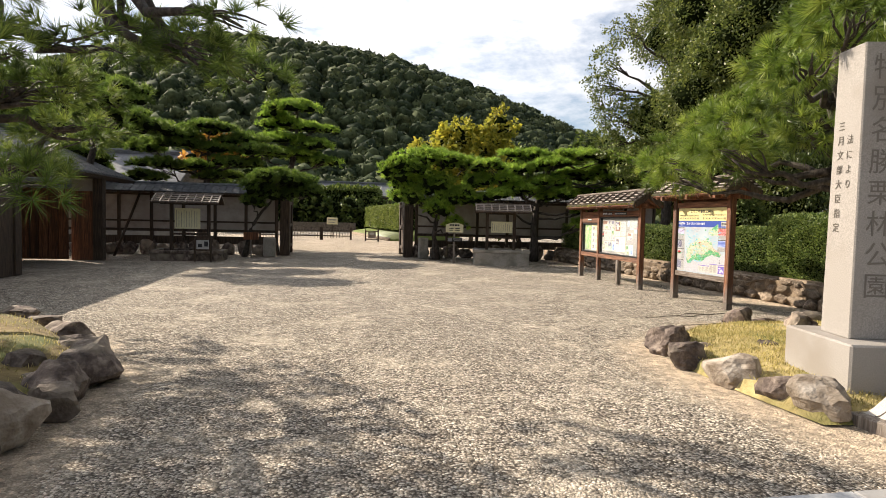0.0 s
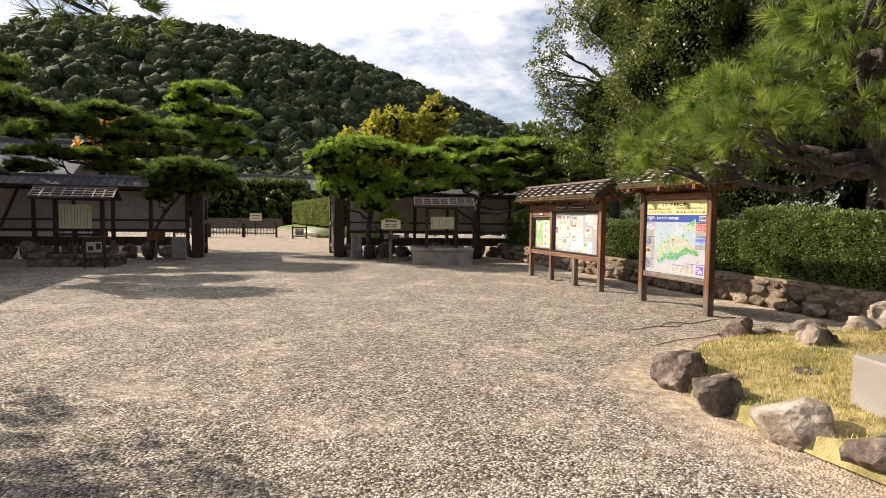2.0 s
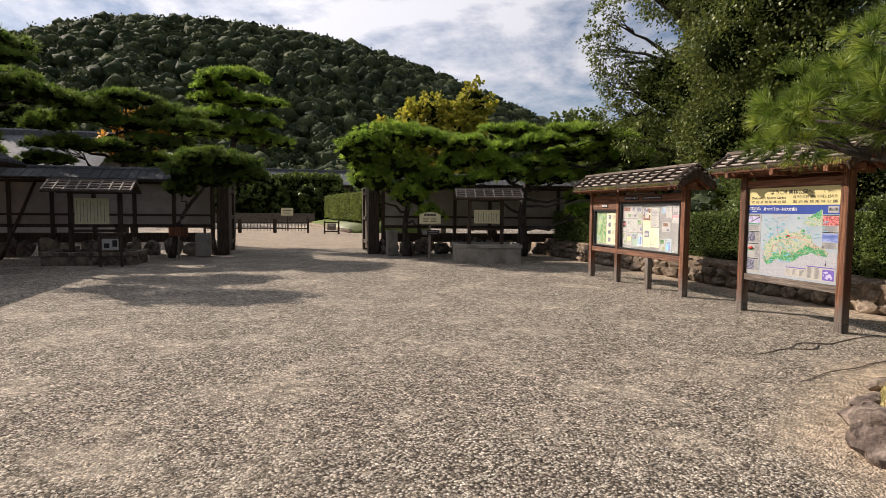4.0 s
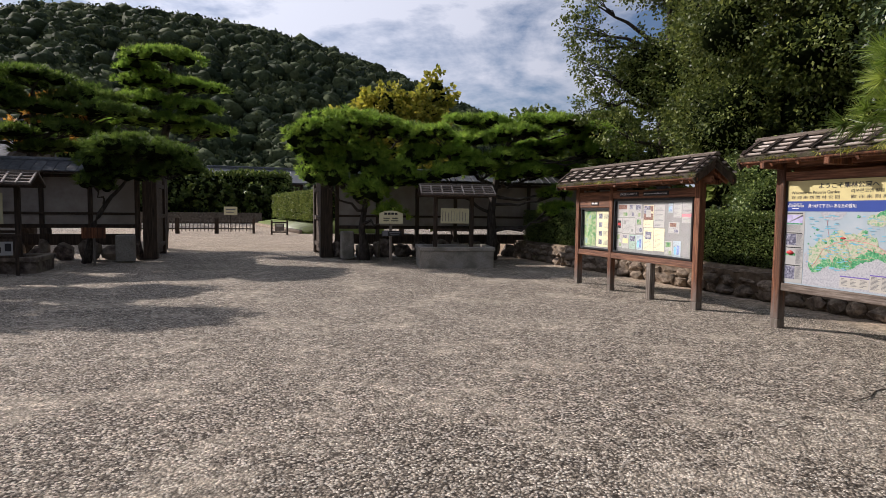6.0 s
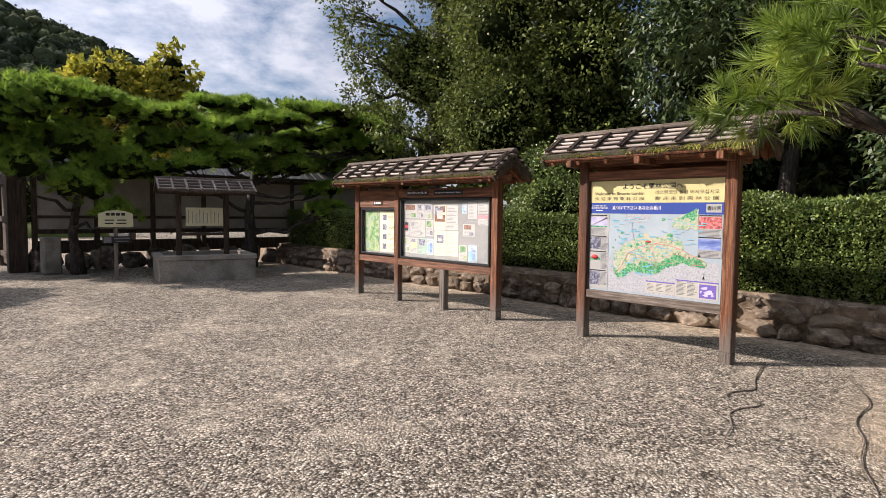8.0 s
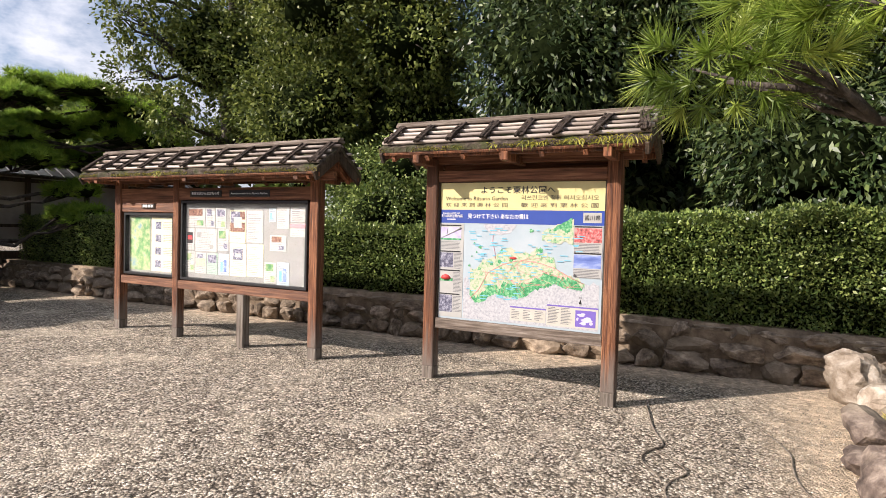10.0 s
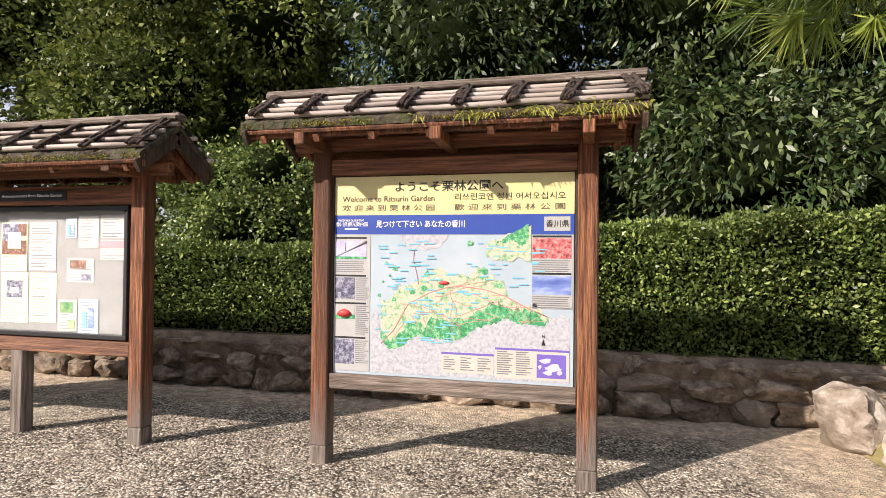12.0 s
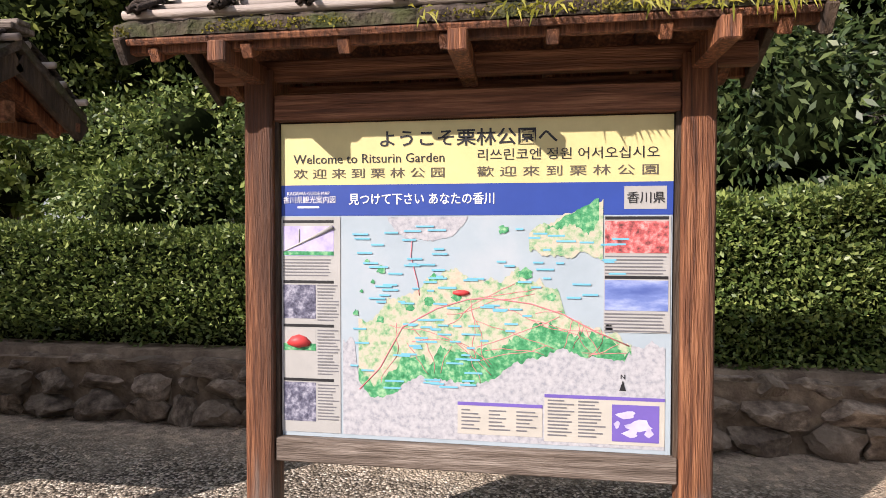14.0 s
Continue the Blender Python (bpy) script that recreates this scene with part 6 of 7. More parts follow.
def hedge(name, label, x0, x1, y0, y1, z0, top, leaf, count, mat, seed, wave=0.06, rz=0.0):
    """A clipped hedge: a core coloured dark for inner shade and a skin of leaves; top(y) gives its height."""
    rng = np.random.default_rng(seed)
    t = thing(name, label, "hedge", pose((x0 + x1) / 2, (y0 + y1) / 2, z0, 0, 0, rz))
    o = np.array(((x0 + x1) / 2, (y0 + y1) / 2, z0))
    n = 16
    vs, fs = [], []
    for i in range(n + 1):
        y = y0 + 0.08 + (y1 - y0 - 0.16) * i / n
        h = top(y) - 0.14
        for x, z in ((x0 + 0.13, z0 - 0.02), (x0 + 0.12, h), (x1 - 0.12, h), (x1 - 0.13, z0 - 0.02)):
            vs.append(np.array((x, y, z)) - o)
    for i in range(n):
        for k in range(4):
            fs.append((4 * i + k, 4 * i + (k + 1) % 4, 4 * (i + 1) + (k + 1) % 4, 4 * (i + 1) + k))
    fs += [(0, 1, 2, 3), (4 * n + 3, 4 * n + 2, 4 * n + 1, 4 * n)]
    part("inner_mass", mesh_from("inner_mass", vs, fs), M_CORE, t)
    # leaves on the sides and the top
    m = count
    face = rng.random(m)
    H = np.mean([top(y0), top(y1)]) - z0
    areas = np.array([(y1 - y0) * H, (y1 - y0) * (x1 - x0), (x1 - x0) * H, (y1 - y0) * H * 0.35])
    which = np.searchsorted(np.cumsum(areas) / areas.sum(), face)
    u, w = rng.random(m), rng.random(m)
    P, D = np.zeros((m, 3)), np.zeros((m, 3))
    y = y0 + (y1 - y0) * u
    hh = np.array([top(q) for q in y])
    deep = rng.random(m) ** 2 * 0.16
    lump = np.array([wave * noise.noise((a * 1.9, b * 3.1, seed)) + 0.5 * wave * noise.noise((a * 6.0, b * 9.0, seed + 3)) for a, b in zip(y, w)])
    for k in range(4):
        q = which == k
        if k == 0:
            P[q] = np.column_stack([x0 + deep - lump, y, z0 + 0.05 + (hh - z0 - 0.05) * w])[q]
            D[q] = (-1, 0, 0.25)
        elif k == 1:
            P[q] = np.column_stack([x0 + (x1 - x0) * w, y, hh - deep + lump])[q]
            D[q] = (0, 0, 1)
        elif k == 2:
            P[q] = np.column_stack([x0 + (x1 - x0) * w, np.where(rng.random(m) < 0.5, y0 + deep, y1 - deep), z0 + (hh - z0) * u])[q]
            D[q] = (0, 0, 0.4)
        else:
            P[q] = np.column_stack([x1 - deep, y, z0 + (hh - z0) * w])[q]
            D[q] = (1, 0, 0.2)
    v, f = leaves_np(P - o, D, leaf, 0.55, 0.0, 0.75)
    part("leaves", mesh_from("leaves", v, f), mat, t)
    return t


hedge("hedge", "clipped dark green evergreen hedge on the stone wall", 9.78, 11.0, 12.15, 24.3, 0.5, lambda y: 1.56 + 0.03 * math.sin(y * 2.1), 0.048, 66000, M_HEDGE, 61)
hedge("hedge", "taller clipped evergreen hedge with small glossy leaves", 9.72, 11.2, 4.6, 12.1, 0.48, lambda y: 1.80 + 0.05 * math.sin(y * 1.7) + 0.03 * math.sin(y * 5.1), 0.048, 105000, M_HEDGE, 62, 0.13)
hedge("garden_hedge", "pale green clipped hedge beyond the gate", 4.1, 5.9, 45.0, 62.0, 0.75, lambda y: 2.75, 0.16, 14000, M_HEDGE_PALE, 63, 0.1, 6.0)
hedge("garden_hedge", "dark clipped hedge with rounded top beyond the gate", -14.0, 5.6, 74.0, 77.0, 0.0, lambda y: 5.2, 0.4, 14000, M_LEAF, 64, 0.9)
for i, (x, r, h) in enumerate(((-10.5, 2.2, 5.6), (-7.0, 2.0, 5.0), (-3.8, 2.2, 5.6), (-1.0, 1.9, 4.9), (1.8, 2.0, 4.6), (4.6, 2.0, 4.2))):
    broadleaf("garden_shrub", "dark rounded shrub beyond the yard", (x, 73.0, 0), h * 0.5, blob_set(x, 73.0, h * 0.3, h * 0.85, r * 0.6, 0.8, 9, 80 + i, r * 0.5), 60, 0.4, 0.6, M_LEAF, r0=0.1, category="shrub")

# ---- stone pillar with its base ----
mon = thing("stone_monument", "tall square granite pillar with carved characters on a low base", "monument", pose(5.29, 5.40, 0.0, 0, 0, -12))
part("base_block", span(-0.51, 0.51, -0.51, 0.51, 0.10, 0.575, 0.018), M_GRANITE, mon, "smooth granite base block")
bm = box((0, 0, 1.93), (0.43, 0.43, 2.72), 0.012)
for v in bm.verts:
    s = 1 - 0.10 * max(0, (v.co.z - 0.57)) / 2.72
    v.co.x = v.co.x * s - 0.12
    v.co.y *= s
part("pillar", bm, M_GRANITE, mon)
for words, z0, y0 in (("法により", 2.42, -0.06), ("三月文部大臣指定", 2.56, 0.07)):
    for i, ch in enumerate(words):
        z = z0 - i * 0.138
        ob = letters("carved_character", ch, 0.095, 0, 0, 0, M_INK, mon)
        ob.matrix_basis = pose(-0.12 - 0.217 * (1 - 0.10 * (z - 0.57) / 2.72) - 0.002, y0, z, 0, 0, -90)
for i, ch in enumerate("特別名勝栗林公園"):
    z = 3.05 - i * 0.285
    ob = letters("carved_character", ch, 0.25, -0.12, -0.217 * (1 - 0.10 * (z - 0.57) / 2.72) - 0.002, z, M_CARVE, mon)

# ---- planted beds edged with boulders ----


def mound(name, label, ring, height, mat):
    """A low planted mound inside a ring of rocks."""
    bm = bmesh.new()
    c = Vector((sum(p[0] for p in ring) / len(ring), sum(p[1] for p in ring) / len(ring), 0))
    loops = []
    for s, h in ((1.0, -0.03), (0.97, 0.55), (0.8, 0.8), (0.5, 1.0)):
        loops.append([bm.verts.new((c.x + (p[0] - c.x) * s, c.y + (p[1] - c.y) * s, height * h + 0.03 * noise.noise((p[0] * s, p[1] * s, 2)))) for p in ring])
    for a, b in zip(loops, loops[1:]):
        for i in range(len(ring)):
            j = (i + 1) % len(ring)
            bm.faces.new([a[i], a[j], b[j], b[i]])
    bm.faces.new(loops[-1])
    return tagged(part(name, bm, mat, smooth=True), label, "planting bed", kind="structure")


mound("planting_bed", "dry yellow-green turf mound edged with boulders", [(4.15, 4.7), (4.1, 5.6), (4.15, 6.6), (4.4, 7.5), (5.4, 8.3), (6.2, 8.7), (7.4, 8.6), (9.5, 8.7), (9.5, 4.6), (6.5, 4.5)], 0.20, M_TURF)
mound("planting_bed", "mossy brown soil mound, toned darker for shade, edged with boulders", [(-1.85, 4.2), (-1.95, 5.5), (-2.0, 6.5), (-2.8, 8.0), (-3.6, 9.1), (-4.8, 10.2), (-7.3, 10.3), (-7.3, 3.4), (-4, 3.2)], 0.30, M_TURF_SHADE)

# boulders: place, size, turn, shade
for i, (x, y, sx, sy, sz, a, m) in enumerate((
        (4.45, 7.35, 0.62, 0.55, 0.34, 20, 0), (4.22, 6.62, 0.55, 0.5, 0.30, 70, 0), (4.6, 7.75, 0.35, 0.3, 0.2, 0, 0), (4.55, 6.95, 0.42, 0.26, 0.20, -20, 0), (4.22, 5.85, 0.46, 0.62, 0.32, 5, 1), (4.28, 5.28, 0.40, 0.48, 0.26, 40, 0),
        (4.34, 4.92, 0.46, 0.55, 0.32, -15, 1),
        (5.15, 8.15, 0.4, 0.26, 0.10, 30, 0), (5.75, 8.5, 0.45, 0.26, 0.11, 10, 0), (6.5, 8.8, 0.5, 0.42, 0.34, 40, 0), (7.05, 8.85, 0.45, 0.34, 0.16, 0, 0), (7.7, 8.75, 0.5, 0.4, 0.26, 15, 0), (8.4, 8.5, 0.5, 0.45, 0.32, -10, 1),
        (9.05, 8.66, 0.66, 0.55, 0.48, 30, 1), (6.75, 7.85, 0.6, 0.5, 0.42, 60, 0), (5.3, 6.75, 0.4, 0.3, 0.25, 10, 0),
        (-1.98, 6.62, 0.50, 0.60, 0.42, 10, 0), (-2.05, 6.0, 0.55, 0.55, 0.36, 50, 0), (-2.25, 5.45, 0.5, 0.5, 0.36, 20, 0), (-1.85, 5.55, 0.28, 0.42, 0.28, 80, 0), (-1.95, 5.0, 0.5, 0.45, 0.42, 30, 1), (-2.1, 4.55, 0.45, 0.4, 0.46, 100, 0),
        (-1.82, 4.45, 0.3, 0.32, 0.42, 0, 0), (-2.0, 4.0, 0.5, 0.5, 0.34, 0, 0), (-2.2, 7.15, 0.36, 0.42, 0.22, 15, 0), (-2.55, 7.6, 0.5, 0.4, 0.24, 30, 0), (-3.0, 8.5, 0.75, 0.4, 0.26, -35, 0), (-3.6, 9.3, 0.5, 0.35, 0.2, -40, 0),
        (-4.2, 9.85, 0.7, 0.4, 0.25, -30, 0), (-2.5, 6.4, 0.5, 0.4, 0.36, 60, 0), (-5.2, 10.3, 0.7, 0.5, 0.25, 0, 0), (-2.2, 3.4, 0.6, 0.5, 0.3, 0, 0))):
    me = rock_mesh("boulder", (sx, sy, sz), 300 + i, 0.42, 4 if sx > 0.54 else 3)
    tagged(part("boulder", me, (M_ROCK, M_ROCK_PALE)[m], at=pose(x, y, 0.0, 0, 0, a)),
           ("rough brown boulder edging the planted bed", "pale rounded boulder edging the planted bed")[m], "boulder", "boulders round the beds")

# pale stone tablet with a grooved border, leaning back on a timber sill
tablet = thing("stone_tablet", "smooth pale stone tablet with a carved groove on a timber sill", "stone tablet", pose(4.56, 4.02, 0, 0, 0, -86))


def bell(scale, n=40):
    """The outline of the tablet: a flat foot and a curved, bell-like top."""
    top = []
    for i in range(n + 1):
        u = -1 + 2 * i / n
        top.append((0.68 * u * scale, 0.09 + scale * 0.50 * (0.5 + 0.5 * math.cos(math.pi * abs(u) ** 2.4)) + 0.05 * scale * (1 - u * u)))
    return [(-0.68 * scale, 0.09)] + top[1:-1] + [(0.68 * scale, 0.09)]


def tablet_slab(scale, y0, y1):
    bm = bmesh.new()
    face = bm.faces.new([bm.verts.new((x, y0, z)) for x, z in bell(scale)])
    g = bmesh.ops.extrude_face_region(bm, geom=[face])
    bmesh.ops.translate(bm, vec=(0, y1 - y0, 0), verts=[e for e in g["geom"] if isinstance(e, bmesh.types.BMVert)])
    bmesh.ops.rotate(bm, cent=(0, 0, 0.09), matrix=Matrix.Rotation(radians(-24), 3, "X"), verts=bm.verts)
    return bm


part("slab", tablet_slab(1.0, 0.0, 0.14), M_GRANITE_PALE, tablet)
part("groove", tubes("groove", [(np.array([(x, -0.001 + (z - 0.09) * 0.445, 0.09 + (z - 0.09) * 0.905) for x, z in bell(0.84)]), [0.006] * 41)], 6), M_CARVE, tablet, "dark carved groove")
part("sill", span(-0.75, 0.75, -0.10, 0.22, -0.03, 0.09, 0.012), M_WOOD_GREY, tablet, "weathered timber sill")

# ---- roofed stone trough with sign by the east wall ----


def trough_shelter(name, label, at, w, d, box_h, post_x, roof, sign, mat_box, seed, poster):
    t = thing(name, label, "roofed sign", at)
    wall = 0.14
    for a, b, c, e in ((-w / 2, w / 2, 0, wall), (-w / 2, w / 2, d - wall, d), (-w / 2, -w / 2 + wall, wall, d - wall), (w / 2 - wall, w / 2, wall, d - wall)):
        part("curb_stone", span(a, b, c, e, -0.03, box_h - 0.11, 0.012), mat_box, t)
        part("coping", span(a - (0.03 if a < 0 else -0.0), b + (0.03 if b > 0 else 0.0), c - 0.02, e + 0.02, box_h - 0.11, box_h, 0.012), mat_box, t)
    part("fill", span(-w / 2 + wall, w / 2 - wall, wall, d - wall, -0.02, box_h - 0.16), M_SOIL, t)
    for x in post_x:
        part("post", span(x - 0.055, x + 0.055, d / 2 - 0.055, d / 2 + 0.055, 0.1, roof[1], 0.006), M_WOOD_DARK, t)
    part("rail", span(post_x[0], post_x[1], d / 2 - 0.03, d / 2 + 0.03, roof[1] - 0.16, roof[1] - 0.07, 0.004), M_WOOD_DARK, t)
    part("rail", span(post_x[0], post_x[1], d / 2 - 0.03, d / 2 + 0.03, sign[2] - 0.22, sign[2] - 0.15, 0.004), M_WOOD_DARK, t)
    s = part("sign_board", span(sign[0], sign[1], d / 2 - 0.075, d / 2 - 0.05, sign[2], sign[3], 0.004), M_CREAM, t, poster)
    n = 9
    sw = sign[1] - sign[0]
    part("faint_print", bars([(sign[0] + sw * (0.06 + 0.1 * i), sign[0] + sw * (0.075 + 0.1 * i), sign[2] + 0.06, sign[3] - 0.06 - 0.03 * (i % 3)) for i in range(n)], d / 2 - 0.077), M_TEXTGREY, s)
    x0, x1, reach = roof[2], roof[3], 0.55
    ez, rz = roof[0], roof[1] + 0.18
    pitch, slant = math.atan2(rz - ez, reach), math.hypot(rz - ez, reach)
    for side in (-1, 1):
        rot = Matrix.Rotation(-side * pitch, 3, "X")
        c = ((x0 + x1) / 2, d / 2 + side * reach / 2, (ez + rz) / 2)
        part("roof_board", box(c, (x1 - x0, slant, 0.05), 0.004, rot), M_WOOD_DARK, t)
        for k in range(4):
            q = (k + 0.5) / 4
            part("roof_batten", box((c[0], d / 2 + side * reach * q, rz + (ez - rz) * q + 0.045), (x1 - x0, 0.03, 0.03), 0.003, rot), M_BAMBOO, t)
        m = int((x1 - x0) / 0.26)
        for k in range(m + 1):
            part("roof_rib", box((x0 + 0.02 + (x1 - x0 - 0.04) * k / m, c[1], c[2] + 0.055), (0.04, slant, 0.035), 0.003, rot), M_BAMBOO, t)
    part("ridge", box(((x0 + x1) / 2, d / 2, rz + 0.05), (x1 - x0 + 0.04, 0.12, 0.06), 0.01), M_WOOD_GREY, t)
    return t


trough_shelter("roofed_trough", "granite-curbed trough under a small slatted roof with a faded sign", pose(6.18, 21.05, 0, 0, 0, -12), 2.0, 1.5, 0.56, (-0.52, 0.50), (1.93, 2.02, -0.98, 1.08), (-0.38, 0.42, 1.18, 1.60), M_GRANITE_D, 1,
               "faded cream sign board")
trough_shelter("roofed_trough", "low stone-curbed trough under a slatted roof with a cream sign", pose(-4.85, 21.9, 0), 2.3, 1.3, 0.36, (-0.62, 0.62), (1.98, 2.10, -1.15, 1.05), (-0.50, 0.35, 1.10, 1.82), M_ROCK, 2,
               "cream sign board covered in small print")

# framed picture sign on legs before the west trough
ps = thing("picture_sign", "small framed picture sign on two dark legs", "sign", pose(-4.2, 21.5, 0))
for x in (-0.26, 0.26):
    part("leg", span(x - 0.03, x + 0.03, -0.03, 0.03, -0.03, 0.86, 0.004), M_WOOD_DARK, ps)
part("frame", span(-0.29, 0.29, -0.04, 0.0, 0.38, 0.80, 0.006), M_WOOD_DARK, ps)
part("picture", bars([(-0.2, 0.2, 0.44, 0.74)], -0.043), M_PAPER, ps)
part("picture_print", bars([(-0.15, -0.02, 0.5, 0.62), (0.05, 0.17, 0.53, 0.70)], -0.045), M_TEXTDARK, ps)
part("top_rail", span(-0.36, 0.36, -0.025, 0.025, 0.84, 0.89, 0.004), M_WOOD_DARK, ps)

# sign post before the east wall
sp = thing("sign_post", "cream arched sign on a post with a small black plate", "sign post", pose(4.67, 22.4, 0))
part("post", span(-0.035, 0.035, -0.035, 0.035, -0.03, 1.2, 0.004), M_WOOD_GREY, sp)
bm = bmesh.new()
rim = [(-0.34, 1.15), (0.34, 1.15), (0.34, 1.44), (0.17, 1.50), (0.0, 1.52), (-0.17, 1.50), (-0.34, 1.44)]
face = bm.faces.new([bm.verts.new((x, -0.06, z)) for x, z in rim])
r = bmesh.ops.extrude_face_region(bm, geom=[face])
bmesh.ops.translate(bm, vec=(0, 0.03, 0), verts=[g for g in r["geom"] if isinstance(g, bmesh.types.BMVert)])
sign = part("sign_panel", bm, M_CREAM, sp, "cream arched sign panel")
part("print", bars([(-0.2 + 0.1 * i, -0.12 + 0.1 * i, 1.40, 1.46) for i in range(4)] + [(-0.22, -0.04, 1.29, 1.315), (0.02, 0.2, 1.29, 1.315), (-0.22, -0.06, 1.22, 1.245), (0.0, 0.2, 1.22, 1.245)], -0.063), M_TEXTDARK, sign)
part("black_plate", span(-0.27, 0.30, -0.065, -0.045, 0.80, 0.95, 0.003), M_TEXTDARK, sp)
part("plate_print", bars([(-0.25, -0.10, 0.81, 0.94), (-0.05, 0.26, 0.885, 0.92), (-0.02, 0.24, 0.83, 0.85)], -0.067), M_TEXTGREY, sp)

# small brown sign by the west pine
bs = thing("small_sign", "small brown board sign on a thin post", "sign", pose(-2.95, 23.8, 0))
part("post", span(-0.025, 0.025, -0.025, 0.025, -0.03, 0.8, 0.003), M_WOOD_GREY, bs)
part("board", span(-0.28, 0.28, -0.05, -0.025, 0.70, 0.98, 0.005), M_WOOD_RED, bs)

# leaning prop against the west wall
prop = thing("leaning_prop", "slanting dark timber prop against the wall", "prop", pose(-7.95, 24.3, 0))
part("pole", tubes("pole", [(np.array([(0, 0, -0.02), (0.27, 0.5, 1.1), (0.55, 1.15, 2.4)]), [0.05, 0.048, 0.045])], 8), M_WOOD_DARK, prop)

# ---- inner yard beyond the gate ----


def low_fence(x0, x1, y, group):
    t = thing("low_fence", "low brown picket fence with turned posts", "fence", pose(x0, y, 0), group)
    L = x1 - x0
    for z in (0.28, 0.68):
        part("rail", span(0, L, -0.03, 0.03, z - 0.035, z + 0.035, 0.004), M_WOOD_DARK, t)
    n = int(L / 0.2)
    for i in range(n + 1):
        part("picket", span(i * L / n - 0.025, i * L / n + 0.025, -0.055, -0.03, 0.12, 0.82, 0.003), M_WOOD_GREY, t)
    for x in (0, L):
        part("post", span(x - 0.07, x + 0.07, -0.07, 0.07, -0.02, 0.92, 0.006), M_WOOD_DARK, t)
    return t


for x in (-5.2, -3.0, -0.8):
    low_fence(x, x + 2.1, 44.5, "fences across the yard")
stand = thing("sign_stand", "low wooden sign stand on the sandy yard", "sign stand", pose(2.75, 42.6, 0))
for x in (-0.45, 0.45):
    part("leg", span(x - 0.05, x + 0.05, -0.05, 0.05, -0.02, 0.85, 0.005), M_WOOD_DARK, stand)
    part("foot", span(x - 0.05, x + 0.05, -0.25, 0.25, -0.02, 0.08, 0.005), M_WOOD_DARK, stand)
for z in (0.15, 0.72):
    part("rail", span(-0.45, 0.45, -0.03, 0.03, z - 0.04, z + 0.04, 0.004), M_WOOD_DARK, stand)
part("board", span(-0.27, 0.27, -0.06, -0.03, 0.22, 0.66, 0.005), M_WOOD_GREY, stand)
part("board_print", bars([(-0.18, 0.18, 0.48, 0.6)], -0.063), M_PAPER, stand)
ys = thing("yard_sign", "yellow board sign on a thin post", "sign", pose(-0.1, 47.5, 0))
part("post", span(-0.03, 0.03, -0.03, 0.03, -0.02, 1.6, 0.003), M_WOOD_DARK, ys)
part("board", span(-0.42, 0.42, -0.06, -0.03, 1.1, 1.65, 0.005), M_CREAM, ys)
part("board_print", bars([(-0.3, 0.3, 1.42, 1.5), (-0.3, 0.2, 1.25, 1.3)], -0.063), M_TEXTGREY, ys)

verge = mesh_from("grass_verge", [(1.9, 64, 0.0), (4.2, 44, 0.0), (9.5, 44, 0.0), (9.5, 64, 0.0), (2.0, 64, 0.35), (4.3, 44, 0.35), (9.5, 44, 1.5), (9.5, 64, 1.5)], [(4, 5, 6, 7), (0, 1, 5, 4), (1, 2, 6, 5), (0, 4, 7, 3)])
tagged(part("grass_verge", verge, M_HEDGE_PALE), "sloping grass verge with a stone kerb", "grass", kind="structure")
kerb = mesh_from("kerb", [(1.7, 64, 0), (4.0, 44, 0), (4.2, 44, 0), (1.9, 64, 0), (1.7, 64, .22), (4.0, 44, .22), (4.2, 44, .22), (1.9, 64, .22)], [(4, 5, 6, 7), (0, 1, 5, 4), (1, 2, 6, 5), (2, 3, 7, 6), (3, 0, 4, 7)])
tagged(part("kerb", kerb, M_WALLSTONE), "brown stone kerb along the grass verge", "kerb", kind="structure")
yw = thing("yard_wall", "low dark stone wall across the end of the yard", "wall", kind="structure")
part("wall", span(-14, 2.5, 70.8, 71.1, 0, 1.1, 0.02), M_WALLSTONE, yw)
hut = thing("garden_lodge", "low garden lodge with grey tiled roof among trees", "building", pose(2.4, 78, 0), kind="structure")
part("wall", span(-5, 5, 0, 5, 0, 4.6), M_WOOD_DARK, hut)
for side in (-1, 1):
    part("roof", box((0, 2.5 + side * 1.9, 5.4), (11.5, 4.3, 0.2), 0.02, Matrix.Rotation(-side * 0.42, 3, "X")), M_TILE, hut)
part("ridge", span(-5.8, 5.8, 2.3, 2.7, 6.15, 6.6, 0.08), M_TILE, hut)
lodge2 = thing("garden_lodge", "grey tiled roof of a lodge behind the pines", "building", pose(-12.2, 33, 0), kind="structure")
part("wall", span(-4, 4, 0, 5, 0, 3.2), M_PLASTER, lodge2)
for side in (-1, 1):
    part("roof", box((0, 2.5 + side * 1.9, 4.0), (9.5, 4.3, 0.2), 0.02, Matrix.Rotation(-side * 0.42, 3, "X")), M_TILE, lodge2)
part("ridge", span(-4.8, 4.8, 2.3, 2.7, 4.8, 5.15, 0.08), M_TILE, lodge2)

# ---- gravel underfoot: roots and loose stones ----
roots = thing("surface_roots", "thin brown tree roots breaking through the gravel", "roots")


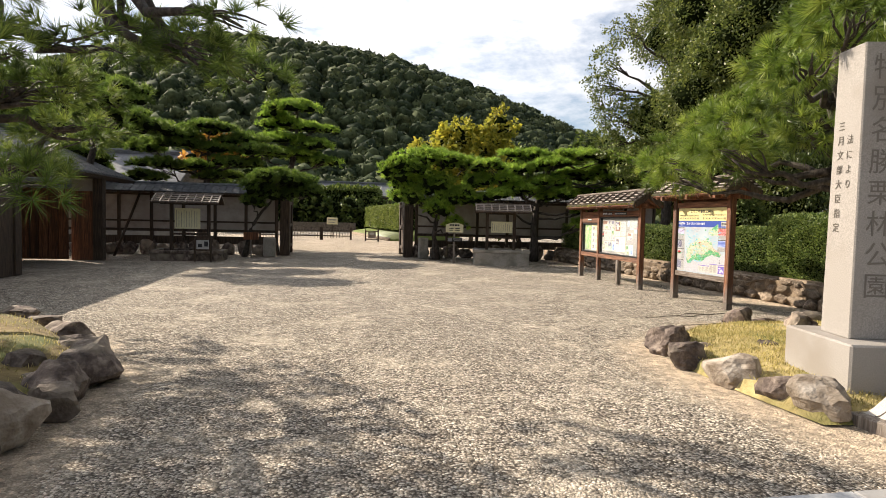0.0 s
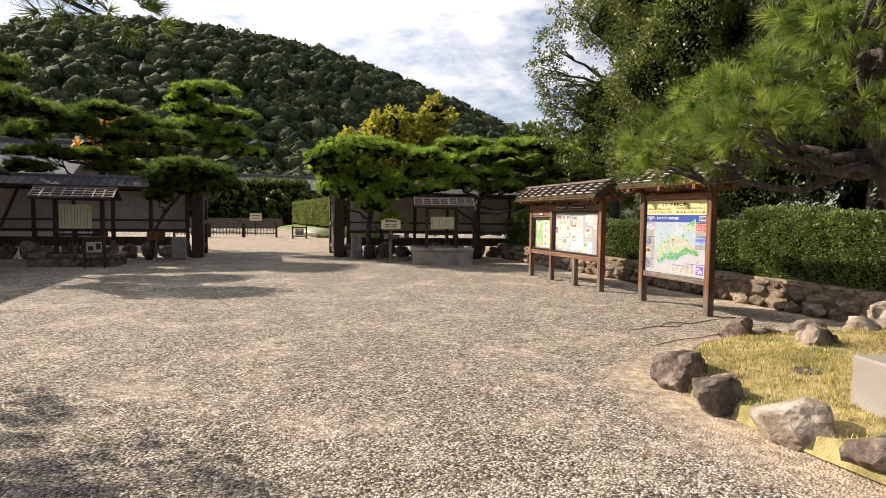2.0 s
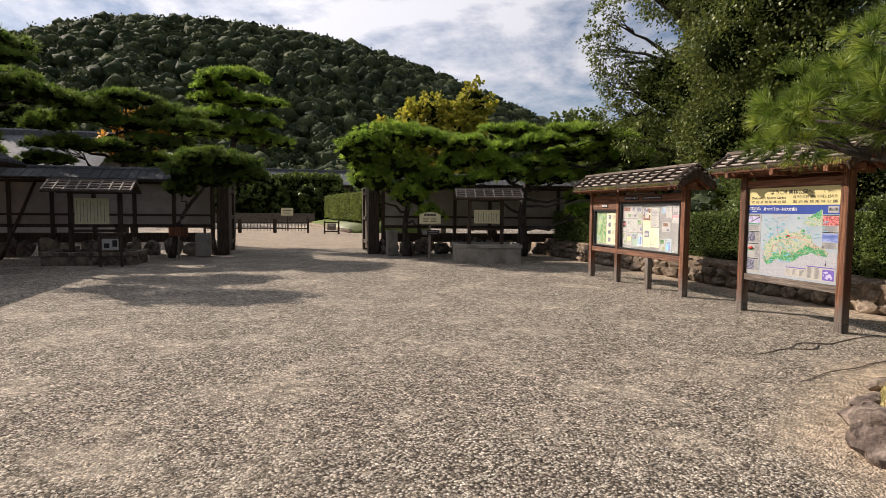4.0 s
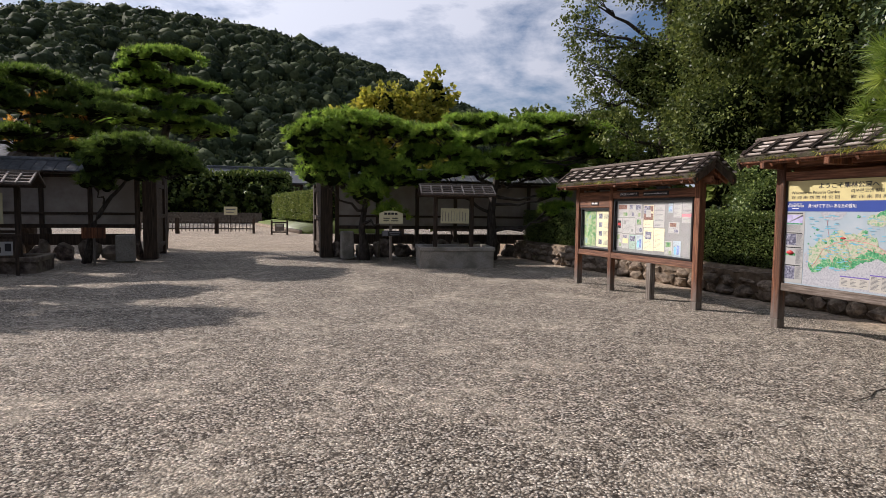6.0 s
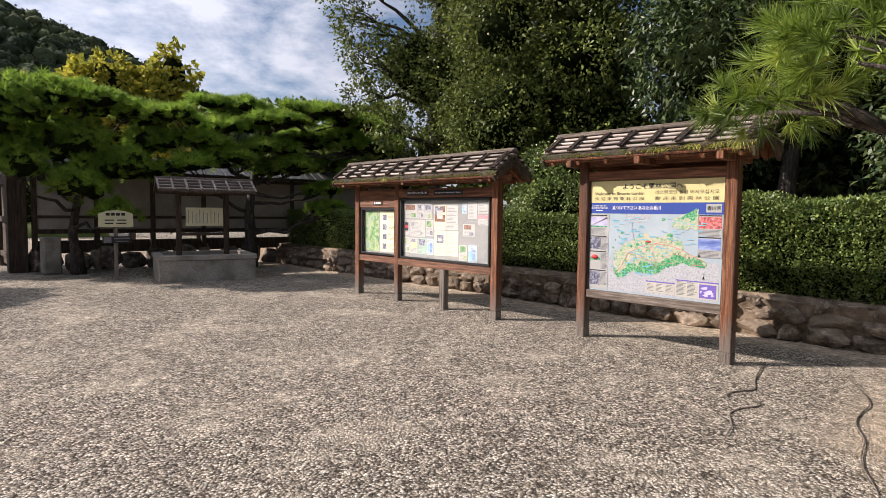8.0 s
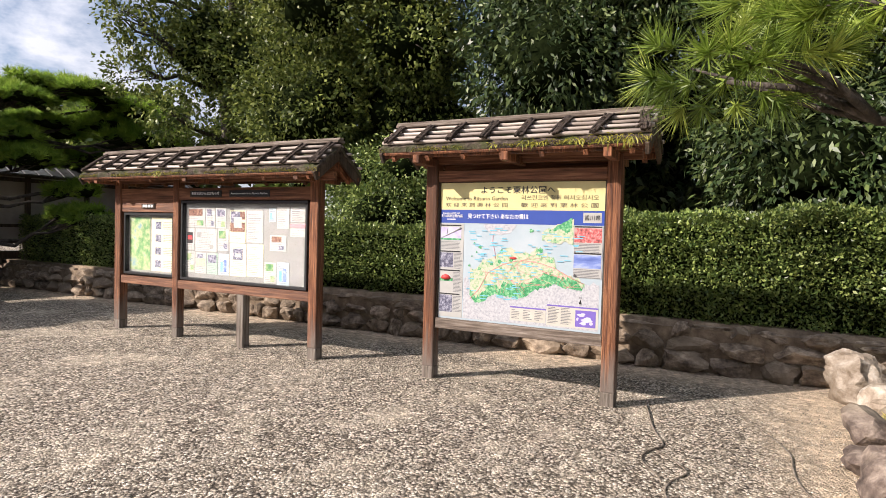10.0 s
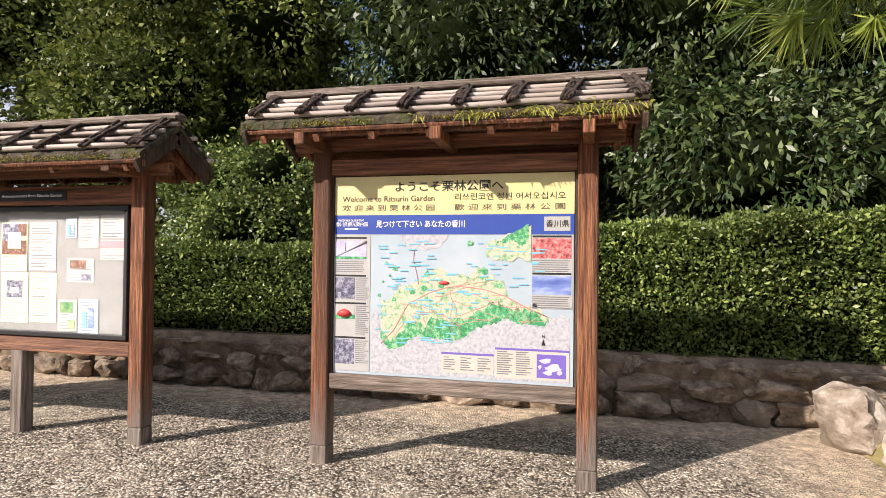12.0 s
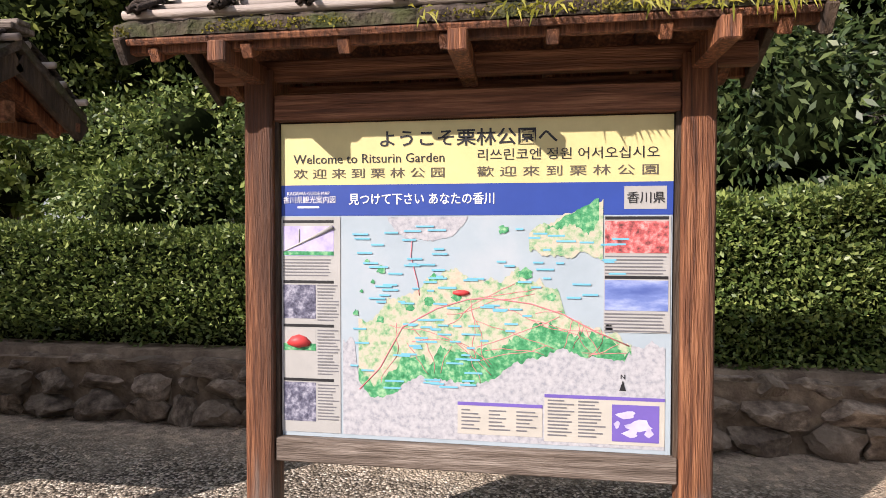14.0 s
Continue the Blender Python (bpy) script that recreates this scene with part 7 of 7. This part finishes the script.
def root_line(pts, r):
    """A smooth wandering root, half sunk into the ground."""
    p = np.array(pts, float)
    k = np.arange(len(p))
    q = np.linspace(0, len(p) - 1, len(p) * 7)
    m = np.column_stack([np.interp(q, k, p[:, 0]), np.interp(q, k, p[:, 1])])
    for _ in range(5):
        m[1:-1] = (m[:-2] + m[1:-1] * 2 + m[2:]) / 4
    m += np.column_stack([0.018 * np.sin(q * 5.3), 0.022 * np.sin(q * 4.1 + 1)])
    z = -0.35 * r + 0.5 * r * np.sin(q * 2.7)
    return np.column_stack([m, z]), r * (0.45 + 0.55 * np.sin(np.pi * (q + 0.4) / (len(p) - 0.2)))


part("root", tubes("root", [root_line(((8.0, 10.35), (7.4, 10.28), (6.95, 10.08), (6.6, 10.2), (6.2, 10.05)), 0.008)], 7, 0.3), M_TRUNK_PALE, roots)
part("root", tubes("root", [root_line(((6.75, 10.12), (6.45, 9.9), (6.05, 10.0), (5.5, 9.8)), 0.007)], 7, 0.3), M_TRUNK_PALE, roots)
part("root", tubes("root", [root_line(((8.0, 9.6), (7.2, 9.3), (6.5, 9.25), (5.9, 9.08), (5.2, 8.9)), 0.006)], 7, 0.3), M_TRUNK_PALE, roots)


# ---- blades of dry grass on the beds ----
from mathutils import bvhtree


def dry_lawn(bed, x0, x1, y0, y1, count, seed, label):
    rng = np.random.default_rng(seed)
    me = bed.data
    tree = bvhtree.BVHTree.FromPolygons([v.co[:] for v in me.vertices], [tuple(p.vertices) for p in me.polygons])
    pts = []
    for _ in range(count):
        x, y = rng.uniform(x0, x1), rng.uniform(y0, y1)
        if noise.noise((x * 1.3, y * 1.3, 9)) < rng.uniform(-0.7, 0.25):
            continue
        hit = tree.ray_cast(Vector((x, y, 3)), Vector((0, 0, -1)))[0]
        if hit is not None:
            pts.append(hit[:])
    pts = np.array(pts)
    v, f = leaves_np(pts, np.tile((0, 0, 1.0), (len(pts), 1)), 0.045, 0.16, 0.0, 0.45)
    t = thing("dry_grass", label, "grass", kind="stuff")
    part("blades", mesh_from("blades", v, f), M_GRASS, t)


for ob in [o for o in scene.objects if o.name.startswith("planting_bed")]:
    if ob.bound_box[0][0] > 0:
        dry_lawn(ob, 4.2, 8.2, 4.7, 8.6, 30000, 71, "short dry yellow-green grass on the mound")
    else:
        dry_lawn(ob, -5.5, -1.9, 3.6, 10.0, 7000, 72, "sparse short grass on the mossy mound")


# ---- loose gravel lying on the forecourt ----


def loose_gravel(count, seed):
    """Small broken stones, each a low five-sided lump, thickest where the path runs."""
    rng = np.random.default_rng(seed)
    x, y = rng.uniform(-3.6, 8.6, count), rng.uniform(3.8, 15.0, count)
    thin = rng.random(count) < np.clip(1.25 - (y - 3.8) / 14.0, 0.2, 1)
    bed_e = (x > 3.7) & (y < 8.9) & ((y < 7.4) | (x > 4.0 + (y - 7.4) * 1.35))
    bed_w = (x < -1.5) & (y < 10.6) & ((y < 6.9) | (x < -1.5 - (y - 6.9) * 0.95))
    keep = thin & ~bed_e & ~bed_w
    x, y = x[keep], y[keep]
    n = len(x)
    z = np.array([bed_height(a, b) for a, b in zip(x, y)]) - 0.015
    r = 0.0045 + 0.0075 * rng.random(n) ** 2
    turn = rng.uniform(0, 6.28, n)
    a = turn[:, None] + np.arange(5) * 1.2566 + rng.uniform(-0.35, 0.35, (n, 5))
    q = r[:, None] * rng.uniform(0.7, 1.25, (n, 5))
    ring = np.stack([x[:, None] + q * np.cos(a), y[:, None] + q * np.sin(a) * 0.85, np.repeat(z[:, None], 5, 1)], -1)
    top = np.stack([x + r * rng.uniform(-0.4, 0.4, n), y + r * rng.uniform(-0.4, 0.4, n), z + r * rng.uniform(0.7, 1.3, n)], -1)
    v = np.concatenate([ring, top[:, None, :]], 1).reshape(-1, 3)
    k = np.arange(5)
    f = (np.arange(n)[:, None, None] * 6 + np.stack([k, (k + 1) % 5, np.full(5, 5)], -1)[None]).reshape(-1, 3)
    return mesh_from("loose_gravel", v, f)


tagged(part("loose_gravel", loose_gravel(95000, 91), M_GRIT), "small grey and tan broken stones strewn on the forecourt", "gravel", kind="stuff")
